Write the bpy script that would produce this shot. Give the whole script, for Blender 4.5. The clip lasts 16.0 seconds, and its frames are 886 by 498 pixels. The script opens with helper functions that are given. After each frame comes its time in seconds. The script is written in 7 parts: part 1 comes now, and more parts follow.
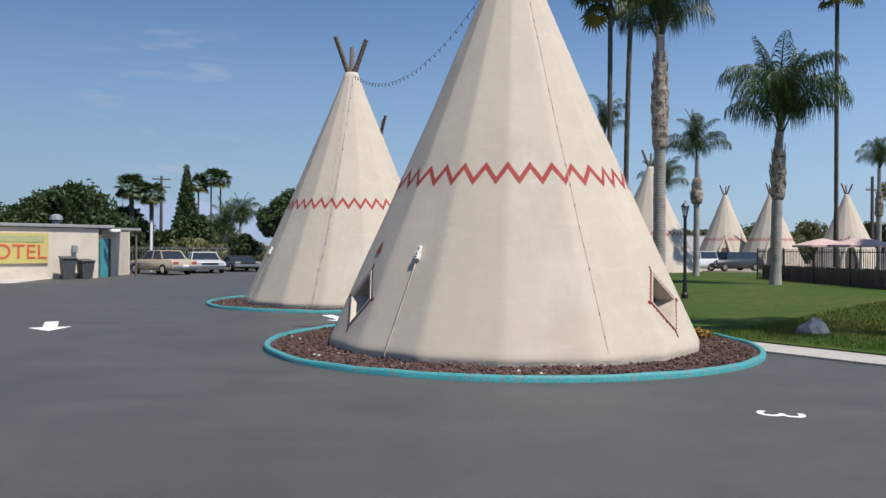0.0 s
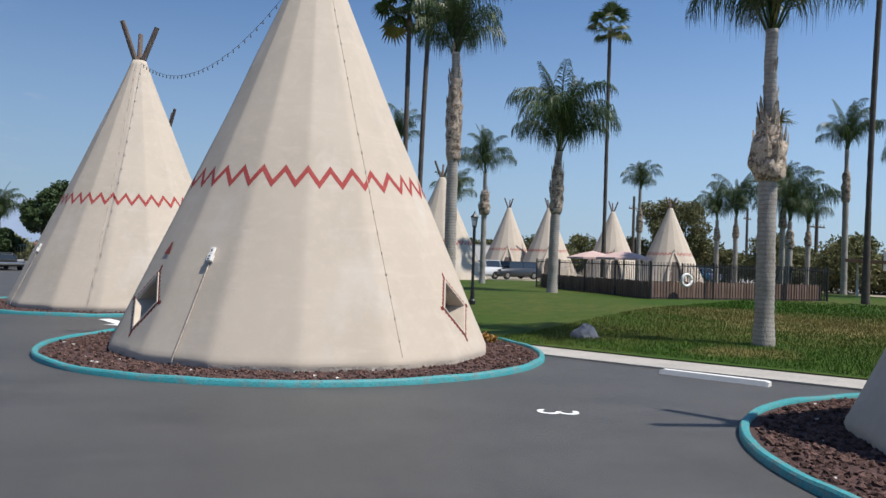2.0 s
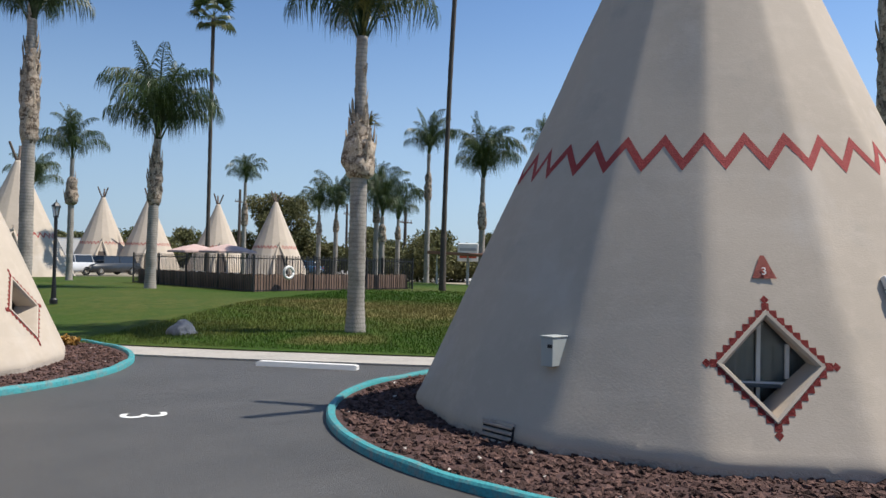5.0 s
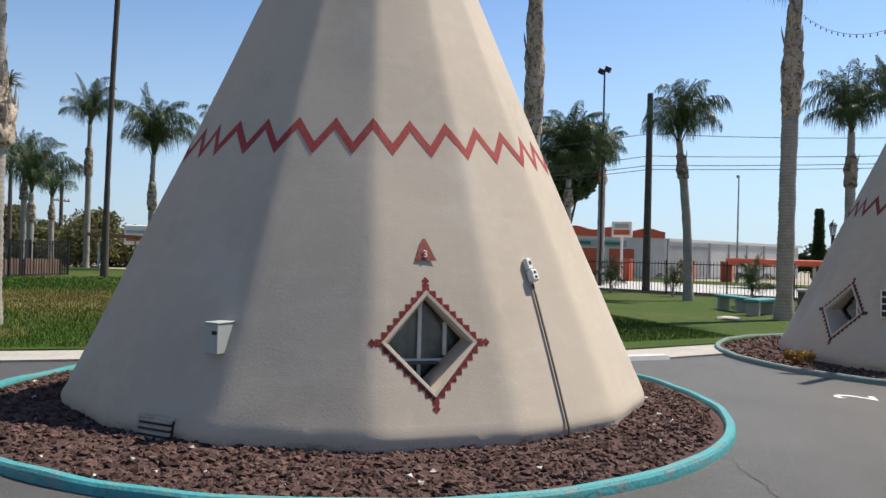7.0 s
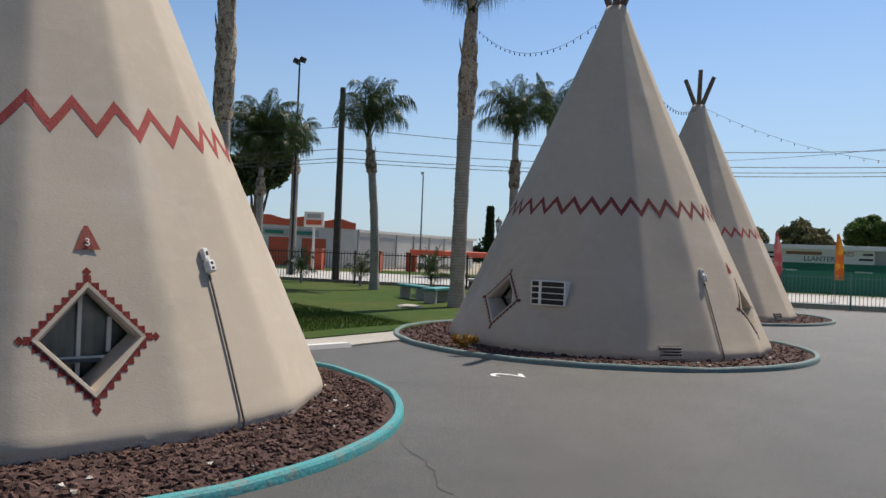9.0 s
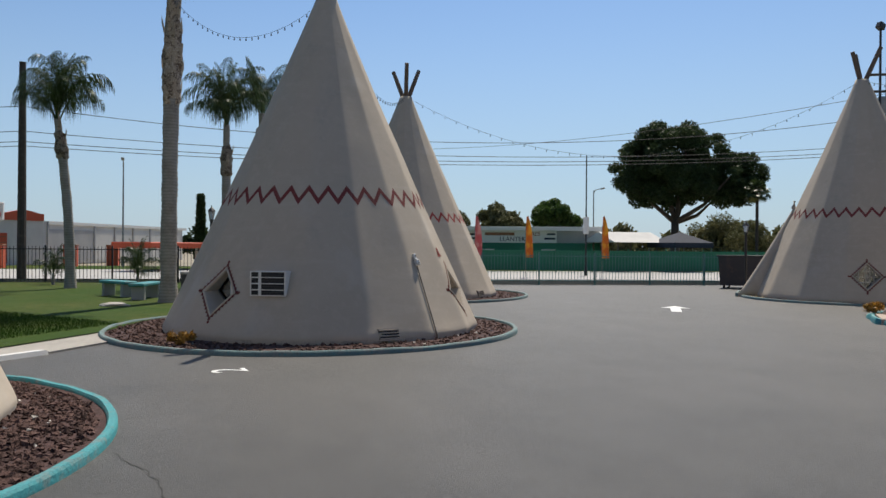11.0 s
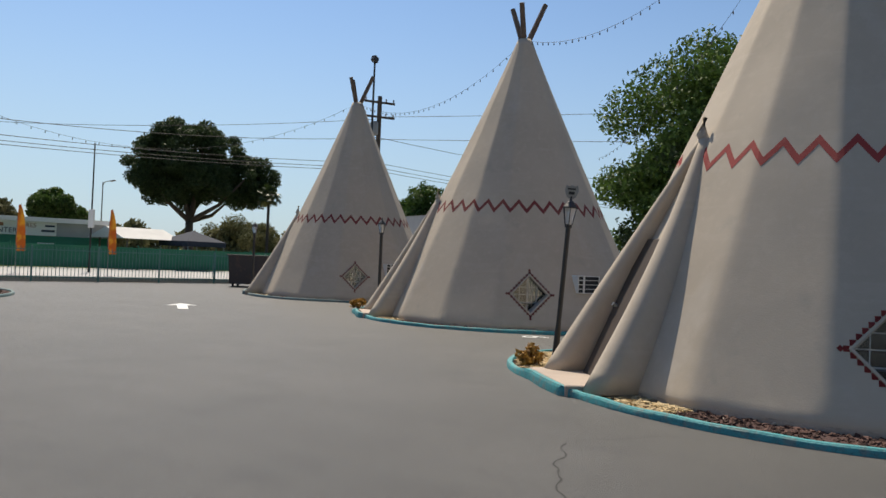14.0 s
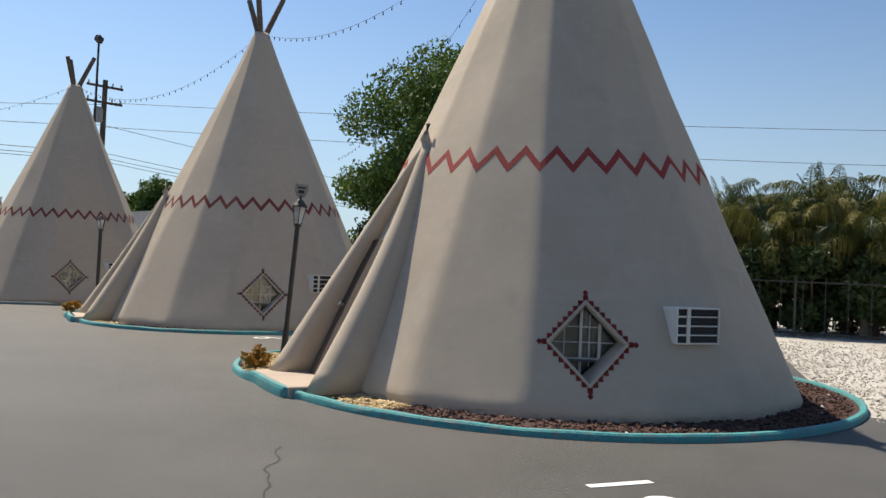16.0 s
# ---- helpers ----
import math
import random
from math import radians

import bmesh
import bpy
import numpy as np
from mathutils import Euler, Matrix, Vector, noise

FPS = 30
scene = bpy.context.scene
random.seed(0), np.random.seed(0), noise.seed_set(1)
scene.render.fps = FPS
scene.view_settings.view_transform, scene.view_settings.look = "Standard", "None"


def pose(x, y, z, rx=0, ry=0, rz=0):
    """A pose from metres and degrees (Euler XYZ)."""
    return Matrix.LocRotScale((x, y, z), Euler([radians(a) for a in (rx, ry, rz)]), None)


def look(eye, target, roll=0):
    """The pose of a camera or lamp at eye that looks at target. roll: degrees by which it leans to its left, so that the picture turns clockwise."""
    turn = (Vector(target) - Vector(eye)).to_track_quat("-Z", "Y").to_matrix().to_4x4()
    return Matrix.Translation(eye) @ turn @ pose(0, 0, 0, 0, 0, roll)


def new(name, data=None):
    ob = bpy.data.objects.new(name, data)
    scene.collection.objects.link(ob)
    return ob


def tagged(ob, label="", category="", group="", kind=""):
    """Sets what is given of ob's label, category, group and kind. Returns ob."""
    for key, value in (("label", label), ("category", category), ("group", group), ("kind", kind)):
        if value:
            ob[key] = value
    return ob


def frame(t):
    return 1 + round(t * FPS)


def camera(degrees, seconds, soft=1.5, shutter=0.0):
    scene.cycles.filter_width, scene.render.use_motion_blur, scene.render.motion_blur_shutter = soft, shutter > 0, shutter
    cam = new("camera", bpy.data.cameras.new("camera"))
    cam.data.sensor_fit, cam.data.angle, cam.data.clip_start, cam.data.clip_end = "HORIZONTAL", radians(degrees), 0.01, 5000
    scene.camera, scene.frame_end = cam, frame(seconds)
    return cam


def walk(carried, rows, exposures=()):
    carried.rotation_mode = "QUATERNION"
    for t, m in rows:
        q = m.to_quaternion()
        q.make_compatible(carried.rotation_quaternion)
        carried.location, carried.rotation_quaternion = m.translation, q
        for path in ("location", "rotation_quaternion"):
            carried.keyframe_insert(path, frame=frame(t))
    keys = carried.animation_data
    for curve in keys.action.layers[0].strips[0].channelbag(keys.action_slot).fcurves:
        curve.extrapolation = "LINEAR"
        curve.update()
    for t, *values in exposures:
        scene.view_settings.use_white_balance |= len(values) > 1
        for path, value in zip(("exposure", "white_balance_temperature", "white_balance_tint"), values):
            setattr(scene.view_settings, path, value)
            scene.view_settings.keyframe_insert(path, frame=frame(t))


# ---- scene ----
# ---- camera ----
cam = camera(59.55, 16.0, soft=1.5)
# seconds, eye, heading clockwise from +y, tilt up, lean (degrees)
PATH = [
    (0.0, -0.000, 0.000, 1.550, 0.00, 0.07, 0.32),
    (0.5, -0.049, -0.033, 1.559, 5.09, 0.33, 0.70),
    (1.0, -0.082, -0.054, 1.566, 8.08, 0.53, 0.98),
    (1.5, -0.082, -0.051, 1.557, 11.06, 0.66, 1.48),
    (2.0, -0.090, -0.053, 1.554, 15.26, 0.71, 1.81),
    (2.5, -0.075, -0.106, 1.548, 21.03, 0.99, 2.00),
    (3.0, -0.064, -0.093, 1.556, 23.60, 1.05, 2.04),
    (3.5, -0.046, -0.124, 1.560, 29.09, 1.00, 2.14),
    (3.7, -0.006, -0.107, 1.553, 31.59, 1.12, 2.23),
    (5.8, 0.229, -0.055, 1.537, 48.89, 0.62, 0.79),
    (6.0, 0.296, -0.089, 1.528, 50.44, 0.59, 0.83),
    (6.5, 0.308, -0.071, 1.525, 59.54, 0.47, 0.66),
    (7.0, 0.295, -0.024, 1.529, 67.07, 0.40, 1.46),
    (7.5, 0.279, -0.026, 1.531, 72.64, 0.42, 1.87),
    (8.0, 0.268, -0.044, 1.535, 78.96, 0.43, 2.15),
    (8.5, 0.284, -0.070, 1.522, 86.41, 0.49, 1.90),
    (8.7, 0.289, -0.159, 1.533, 87.82, 0.46, 2.02),
    (10.8, 0.225, -0.070, 1.594, 106.61, -0.21, 1.27),
    (11.0, 0.248, -0.084, 1.596, 110.28, -0.17, 0.45),
    (11.5, 0.214, -0.089, 1.592, 116.81, -0.29, 0.17),
    (12.0, 0.231, -0.046, 1.570, 122.47, -0.11, 0.71),
    (12.5, 0.190, -0.104, 1.549, 128.23, 0.06, 1.06),
    (13.0, 0.161, -0.085, 1.548, 133.69, 0.15, 1.46),
    (13.5, 0.156, -0.124, 1.533, 139.22, 0.36, 2.29),
    (14.0, 0.109, -0.180, 1.522, 145.03, 0.75, 2.47),
    (14.5, 0.060, -0.186, 1.545, 150.27, 0.94, 2.08),
    (15.0, 0.032, -0.220, 1.557, 154.54, 1.04, 2.17),
    (15.5, -0.003, -0.276, 1.561, 158.89, 1.21, 2.46),
    (16.0, -0.065, -0.356, 1.543, 163.69, 1.48, 2.54),
]


def held(x, y, z, heading, tilt, lean):
    return pose(x, y, z, 0, 0, -heading) @ pose(0, 0, 0, 90 + tilt) @ pose(0, 0, 0, 0, 0, lean)


walk(cam, [(r[0], held(*r[1:])) for r in PATH],
     exposures=[(0, 0.18, 6500, 11), (3.5, 0.17, 6550, 11), (7.0, 0.41, 7050, 11), (8.5, 0.14, 7150, 11), (11.0, -0.06, 7100, 10), (12.5, -0.05, 7300, 10), (13.5, -0.04, 7350, 10), (14.5, 0.2, 7550, 10), (16.0, 0.29, 7600, 10)])

# ---- light ----
SUN_AZ, SUN_EL = 127.0, 59.5
world = bpy.data.worlds.new("sky")
scene.world = world
world.use_nodes = True
wn = world.node_tree
sky = wn.nodes.new("ShaderNodeTexSky")
sky.sky_type = "NISHITA"
sky.sun_disc = False
sky.sun_elevation, sky.sun_rotation = radians(SUN_EL), radians(SUN_AZ)
sky.air_density, sky.dust_density, sky.ozone_density = 1.0, 0.5, 1.2
# blue tint, pale haze towards the horizon and a few thin clouds in the north-west
tint = wn.nodes.new("ShaderNodeMix")
tint.data_type, tint.blend_type = "RGBA", "MULTIPLY"
tint.inputs["Factor"].default_value = 1.0
tint.inputs["B"].default_value = (0.81, 1.03, 1.27, 1)
wn.links.new(sky.outputs[0], tint.inputs["A"])
tcw = wn.nodes.new("ShaderNodeTexCoord")
sep = wn.nodes.new("ShaderNodeSeparateXYZ")
wn.links.new(tcw.outputs["Generated"], sep.inputs[0])
near = wn.nodes.new("ShaderNodeMapRange")
near.interpolation_type = "SMOOTHSTEP"
near.inputs["From Min"].default_value, near.inputs["From Max"].default_value = 0.36, 0.0
near.inputs["To Min"].default_value, near.inputs["To Max"].default_value = 0.0, 0.72
wn.links.new(sep.outputs["Z"], near.inputs["Value"])
haze = wn.nodes.new("ShaderNodeMix")
haze.data_type = "RGBA"
haze.inputs["B"].default_value = (3.8, 5.25, 7.1, 1)
wn.links.new(near.outputs[0], haze.inputs["Factor"])
wn.links.new(tint.outputs["Result"], haze.inputs["A"])
toward = wn.nodes.new("ShaderNodeVectorMath")
toward.operation = "DOT_PRODUCT"
toward.inputs[1].default_value = (-0.325, 0.93, 0.17)
wn.links.new(tcw.outputs["Generated"], toward.inputs[0])
spot = wn.nodes.new("ShaderNodeMapRange")
spot.interpolation_type = "SMOOTHSTEP"
spot.inputs["From Min"].default_value, spot.inputs["From Max"].default_value = 0.988, 0.998
wn.links.new(toward.outputs["Value"], spot.inputs["Value"])
flat = wn.nodes.new("ShaderNodeMapping")
flat.inputs["Scale"].default_value = (5.0, 5.0, 26.0)
wn.links.new(tcw.outputs["Generated"], flat.inputs["Vector"])
wisps = wn.nodes.new("ShaderNodeTexNoise")
wisps.inputs["Scale"].default_value, wisps.inputs["Detail"].default_value = 2.2, 6
wn.links.new(flat.outputs[0], wisps.inputs["Vector"])
thin = wn.nodes.new("ShaderNodeMapRange")
thin.inputs["From Min"].default_value, thin.inputs["From Max"].default_value, thin.inputs["To Max"].default_value = 0.56, 0.76, 0.30
wn.links.new(wisps.outputs[0], thin.inputs["Value"])
both = wn.nodes.new("ShaderNodeMath")
both.operation = "MULTIPLY"
wn.links.new(thin.outputs[0], both.inputs[0])
wn.links.new(spot.outputs[0], both.inputs[1])
cloud = wn.nodes.new("ShaderNodeMix")
cloud.data_type = "RGBA"
cloud.inputs["B"].default_value = (7.2, 7.3, 8.0, 1)
wn.links.new(both.outputs[0], cloud.inputs["Factor"])
wn.links.new(haze.outputs["Result"], cloud.inputs["A"])
# the sky pales towards the sun and deepens away from it
sunward = wn.nodes.new("ShaderNodeVectorMath")
sunward.operation = "DOT_PRODUCT"
sunward.inputs[1].default_value = (math.sin(radians(SUN_AZ - 18)), math.cos(radians(SUN_AZ - 18)), 0)
wn.links.new(tcw.outputs["Generated"], sunward.inputs[0])
glow = wn.nodes.new("ShaderNodeMapRange")
glow.inputs["From Min"].default_value, glow.inputs["From Max"].default_value = -1.0, 1.0
glow.inputs["To Min"].default_value, glow.inputs["To Max"].default_value = 0.74, 1.27
wn.links.new(sunward.outputs["Value"], glow.inputs["Value"])
paled = wn.nodes.new("ShaderNodeVectorMath")
paled.operation = "SCALE"
wn.links.new(cloud.outputs["Result"], paled.inputs[0])
wn.links.new(glow.outputs[0], paled.inputs["Scale"])
wn.links.new(paled.outputs[0], wn.nodes["Background"].inputs[0])
wn.nodes["Background"].inputs[1].default_value = 0.085
sun = new("sun", bpy.data.lights.new("sun", "SUN"))
sun.data.energy, sun.data.angle, sun.data.color = 5.0, radians(0.53), (1.0, 0.96, 0.89)
sa, se = radians(SUN_AZ), radians(SUN_EL)
sun.matrix_world = look((math.sin(sa) * 60, math.cos(sa) * 60, math.tan(se) * 60), (0, 0, 0))


# ---- materials ----
def material(name, base, rough=0.8, spots=(), bump=0.0, bump_scale=40.0, metal=0.0, vary=0.0, spec=0.5, trans=0.0, coords="Object", bands=None, thin=0.0, stroke=None):
    """A surface: base colour, then layers of (scale, colour, low, high, amount) of noise, fine relief and variation from piece to piece."""
    m = bpy.data.materials.new(name)
    m.use_nodes = True
    n, l = m.node_tree.nodes, m.node_tree.links
    b = n["Principled BSDF"]
    b.inputs["Roughness"].default_value = rough
    b.inputs["Metallic"].default_value = metal
    b.inputs["Specular IOR Level"].default_value = spec
    b.inputs["Transmission Weight"].default_value = trans
    tc = n.new("ShaderNodeTexCoord")
    src = n.new("ShaderNodeNewGeometry").outputs["Position"] if coords == "World" else tc.outputs[coords]
    rgb = n.new("ShaderNodeRGB")
    rgb.outputs[0].default_value = (*base, 1)
    out = rgb.outputs[0]
    for scale, colour, low, high, amount in spots:
        t = n.new("ShaderNodeTexNoise")
        t.inputs["Scale"].default_value = 1.0 if isinstance(scale, tuple) else scale
        t.inputs["Detail"].default_value = 5
        t.inputs["Roughness"].default_value = 0.6
        if isinstance(scale, tuple):
            st = n.new("ShaderNodeMapping")
            st.inputs["Scale"].default_value = scale[:3]
            st.inputs["Rotation"].default_value = (0, 0, radians(scale[3]))
            l.new(src, st.inputs["Vector"])
            l.new(st.outputs[0], t.inputs["Vector"])
        else:
            l.new(src, t.inputs["Vector"])
        r = n.new("ShaderNodeMapRange")
        r.inputs["From Min"].default_value, r.inputs["From Max"].default_value = low, high
        r.inputs["To Max"].default_value = amount
        l.new(t.outputs[0], r.inputs["Value"])
        x = n.new("ShaderNodeMix")
        x.data_type = "RGBA"
        l.new(r.outputs[0], x.inputs["Factor"])
        l.new(out, x.inputs["A"])
        x.inputs["B"].default_value = (*colour, 1)
        out = x.outputs["Result"]
    if bands:
        wv = n.new("ShaderNodeTexWave")
        wv.bands_direction = "Z"
        wv.inputs["Scale"].default_value = bands[0]
        wv.inputs["Distortion"].default_value = 2.5
        wv.inputs["Detail"].default_value = 3
        wv.inputs["Detail Scale"].default_value = 2.0
        l.new(src, wv.inputs["Vector"])
        r = n.new("ShaderNodeMapRange")
        r.inputs["From Min"].default_value, r.inputs["From Max"].default_value, r.inputs["To Max"].default_value = 0.55, 0.95, bands[2]
        l.new(wv.outputs["Fac"], r.inputs["Value"])
        x = n.new("ShaderNodeMix")
        x.data_type = "RGBA"
        l.new(r.outputs[0], x.inputs["Factor"])
        l.new(out, x.inputs["A"])
        x.inputs["B"].default_value = (*bands[1], 1)
        out = x.outputs["Result"]
    if vary:
        g = n.new("ShaderNodeNewGeometry")
        o = n.new("ShaderNodeObjectInfo")
        a = n.new("ShaderNodeMath")
        a.operation = "ADD"
        l.new(g.outputs["Random Per Island"], a.inputs[0])
        l.new(o.outputs["Random"], a.inputs[1])
        f = n.new("ShaderNodeMath")
        f.operation = "FRACT"
        l.new(a.outputs[0], f.inputs[0])
        r = n.new("ShaderNodeMapRange")
        r.inputs["To Min"].default_value, r.inputs["To Max"].default_value = 1 - vary, 1 + vary
        l.new(f.outputs[0], r.inputs["Value"])
        h = n.new("ShaderNodeHueSaturation")
        l.new(r.outputs[0], h.inputs["Value"])
        l.new(out, h.inputs["Color"])
        out = h.outputs[0]
    l.new(out, b.inputs["Base Color"])
    if thin:
        tr = n.new("ShaderNodeBsdfTranslucent")
        l.new(out, tr.inputs["Color"])
        mx = n.new("ShaderNodeMixShader")
        mx.inputs["Fac"].default_value = thin
        l.new(b.outputs[0], mx.inputs[1])
        l.new(tr.outputs[0], mx.inputs[2])
        l.new(mx.outputs[0], n["Material Output"].inputs["Surface"])
    if bump:
        t = n.new("ShaderNodeTexNoise")
        t.inputs["Scale"].default_value = bump_scale
        t.inputs["Detail"].default_value = 6
        if stroke:
            st = n.new("ShaderNodeMapping")
            st.inputs["Scale"].default_value = stroke
            l.new(src, st.inputs["Vector"])
            l.new(st.outputs[0], t.inputs["Vector"])
        else:
            l.new(src, t.inputs["Vector"])
        u = n.new("ShaderNodeBump")
        u.inputs["Strength"].default_value = bump
        u.inputs["Distance"].default_value = 0.02
        l.new(t.outputs[0], u.inputs["Height"])
        l.new(u.outputs[0], b.inputs["Normal"])
    return m


STUCCO = material("stucco", (0.49, 0.42, 0.34), 0.9, [(0.7, (0.41, 0.35, 0.28), 0.45, 0.75, 0.6), (6, (0.54, 0.465, 0.38), 0.5, 0.7, 0.5), (2.2, (0.35, 0.32, 0.28), 0.60, 0.78, 0.45), ((0.8, 0.8, 5, 0), (0.55, 0.48, 0.40), 0.56, 0.74, 0.5), ((1.1, 1.1, 0.6, 0), (0.56, 0.52, 0.47), 0.58, 0.72, 0.4)], 0.085, 60, spec=0.2, stroke=(0.7, 0.7, 1.6))
STUCCO_DIRTY = material("stucco_base", (0.48, 0.42, 0.355), 0.95, [(5, (0.30, 0.265, 0.23), 0.48, 0.66, 0.8), (30, (0.5, 0.45, 0.4), 0.5, 0.7, 0.5)], 0.6, 30, spec=0.2)
FADED_RED = material("faded_red_paint", (0.125, 0.058, 0.052), 0.85, [(9, (0.20, 0.12, 0.10), 0.5, 0.75, 0.6)], 0.3, 60, spec=0.2)
DARK_RED = material("dark_red_paint", (0.20, 0.05, 0.047), 0.85, [(9, (0.27, 0.12, 0.10), 0.5, 0.75, 0.6)], 0.3, 60, spec=0.2)
SIGN_RED = material("sign_red", (0.45, 0.13, 0.10), 0.7, [(20, (0.36, 0.08, 0.06), 0.5, 0.7, 0.6)], 0.1, 60)
RED = material("red_paint", (0.33, 0.055, 0.05), 0.8, [(9, (0.40, 0.12, 0.10), 0.5, 0.75, 0.6), (60, (0.26, 0.045, 0.045), 0.5, 0.7, 0.5)], 0.3, 60, spec=0.25)
TEAL = material("teal_paint", (0.035, 0.27, 0.29), 0.65, [(3, (0.05, 0.33, 0.35), 0.45, 0.7, 0.7), (9, (0.15, 0.21, 0.20), 0.50, 0.64, 0.8), (40, (0.025, 0.14, 0.16), 0.5, 0.66, 0.7)], 0.4, 30)
ASPHALT = material("asphalt", (0.066, 0.065, 0.062), 0.56, [(0.18, (0.080, 0.077, 0.072), 0.42, 0.62, 0.8), (0.9, (0.050, 0.050, 0.048), 0.50, 0.70, 0.6), ((0.35, 0.9, 1, 35), (0.096, 0.093, 0.088), 0.46, 0.66, 0.55), ((1.3, 0.5, 1, 20), (0.048, 0.048, 0.046), 0.52, 0.68, 0.45), ((0.5, 2.4, 1, 62), (0.105, 0.102, 0.097), 0.56, 0.70, 0.3), (90, (0.105, 0.10, 0.094), 0.54, 0.72, 0.75), (11, (0.04, 0.04, 0.04), 0.62, 0.72, 0.5)], 0.7, 160, coords="World")
WHITE_PAINT = material("road_paint", (0.75, 0.75, 0.73), 0.7, [(40, (0.3, 0.3, 0.3), 0.62, 0.72, 0.8), (5, (0.6, 0.6, 0.58), 0.5, 0.7, 0.6)], 0.2, 80, coords="World")
CONCRETE = material("concrete", (0.36, 0.335, 0.30), 0.9, [(1.2, (0.27, 0.255, 0.23), 0.45, 0.7, 0.8), (20, (0.5, 0.47, 0.42), 0.5, 0.7, 0.6)], 0.3, 60, coords="World")
PINK_CONCRETE = material("pink_concrete", (0.43, 0.35, 0.29), 0.9, [(2, (0.36, 0.29, 0.24), 0.45, 0.7, 0.8), (25, (0.5, 0.39, 0.33), 0.5, 0.7, 0.5)], 0.3, 60, coords="World")
LAVA = material("lava_rock", (0.086, 0.050, 0.042), 0.95, [(30, (0.15, 0.095, 0.082), 0.5, 0.7, 0.6)], 0.8, 60, vary=0.6, spec=0.2)
PALE_STONE = material("pale_stone", (0.52, 0.48, 0.43), 0.9, [(20, (0.3, 0.26, 0.22), 0.5, 0.7, 0.6)], 0.5, 60, vary=0.3)
LAVA_BED = material("lava_bed", (0.05, 0.026, 0.023), 1.0, [(18, (0.09, 0.045, 0.04), 0.45, 0.6, 0.8)], 0.9, 35)
STRAW = material("straw", (0.56, 0.42, 0.23), 0.95, [(30, (0.66, 0.53, 0.33), 0.45, 0.6, 0.8), (8, (0.36, 0.25, 0.13), 0.55, 0.7, 0.6)], 0.8, 50, vary=0.35)
SOIL = material("dry_ground", (0.30, 0.26, 0.20), 0.95, [(0.3, (0.2, 0.19, 0.13), 0.45, 0.65, 0.8), (3, (0.36, 0.31, 0.25), 0.5, 0.7, 0.6)], 0.5, 8, coords="World")
GRAVEL = material("pale_gravel", (0.46, 0.44, 0.41), 0.95, [(0.6, (0.25, 0.235, 0.21), 0.45, 0.7, 0.7), (14, (0.22, 0.2, 0.18), 0.5, 0.62, 0.7), (25, (0.6, 0.58, 0.54), 0.52, 0.65, 0.8)], 0.9, 22, coords="World")
GRASS = material("grass", (0.034, 0.072, 0.008), 0.9, [(0.16, (0.10, 0.095, 0.026), 0.44, 0.60, 0.8), (0.6, (0.07, 0.085, 0.016), 0.5, 0.66, 0.6), (2.5, (0.032, 0.066, 0.008), 0.46, 0.6, 0.8), (12, (0.028, 0.058, 0.008), 0.48, 0.6, 0.7), (45, (0.07, 0.12, 0.02), 0.5, 0.7, 0.6)], 0.9, 60, spec=0.15, coords="World")


def dry_patch(m, spots):
    """Worn yellow patches with ragged edges: spots of (x, y, reach)."""
    n, l = m.node_tree.nodes, m.node_tree.links
    b = n["Principled BSDF"]
    at = n.new("ShaderNodeNewGeometry").outputs["Position"]
    ragged = n.new("ShaderNodeTexNoise")
    ragged.inputs["Scale"].default_value, ragged.inputs["Detail"].default_value = 0.9, 6
    l.new(at, ragged.inputs["Vector"])
    for x, y, reach in spots:
        far = n.new("ShaderNodeVectorMath")
        far.operation = "DISTANCE"
        far.inputs[1].default_value = (x, y, 0.2)
        l.new(at, far.inputs[0])
        add = n.new("ShaderNodeMath")
        add.operation = "MULTIPLY_ADD"
        add.inputs[1].default_value = reach * 1.6
        l.new(ragged.outputs[0], add.inputs[0])
        l.new(far.outputs["Value"], add.inputs[2])
        r = n.new("ShaderNodeMapRange")
        r.inputs["From Min"].default_value, r.inputs["From Max"].default_value = reach * 2.0, reach * 1.1
        r.inputs["To Max"].default_value = 0.8
        l.new(add.outputs[0], r.inputs["Value"])
        x_ = n.new("ShaderNodeMix")
        x_.data_type = "RGBA"
        old = b.inputs["Base Color"].links[0].from_socket
        l.new(r.outputs[0], x_.inputs["Factor"])
        l.new(old, x_.inputs["A"])
        x_.inputs["B"].default_value = (0.20, 0.16, 0.06, 1)
        l.new(x_.outputs["Result"], b.inputs["Base Color"])


DRY_SPOTS = [(13.6, 15.2, 3.6), (8.6, 11.6, 0.9), (12.9, 18.8, 1.6)]
dry_patch(GRASS, DRY_SPOTS)
BLADE = material("grass_blade", (0.050, 0.112, 0.012), 0.8, [(0.16, (0.15, 0.135, 0.038), 0.47, 0.62, 0.8)], 0, vary=0.45, spec=0.2, coords="World")
dry_patch(BLADE, DRY_SPOTS)
WOOD_POLE = material("weathered_pole", (0.13, 0.095, 0.075), 0.9, [(12, (0.22, 0.18, 0.15), 0.5, 0.7, 0.7)], 0.6, 25)
BLACK = material("black_paint", (0.012, 0.012, 0.014), 0.45, [(20, (0.03, 0.028, 0.026), 0.55, 0.75, 0.6)], 0.1, 50)
GREY_METAL = material("grey_metal", (0.30, 0.31, 0.31), 0.5, [(10, (0.2, 0.2, 0.2), 0.5, 0.7, 0.6)], 0.1, 60, metal=0.4)
PALE_METAL = material("pale_metal", (0.36, 0.39, 0.38), 0.5, [(12, (0.36, 0.38, 0.37), 0.5, 0.7, 0.6)], 0.1, 60)
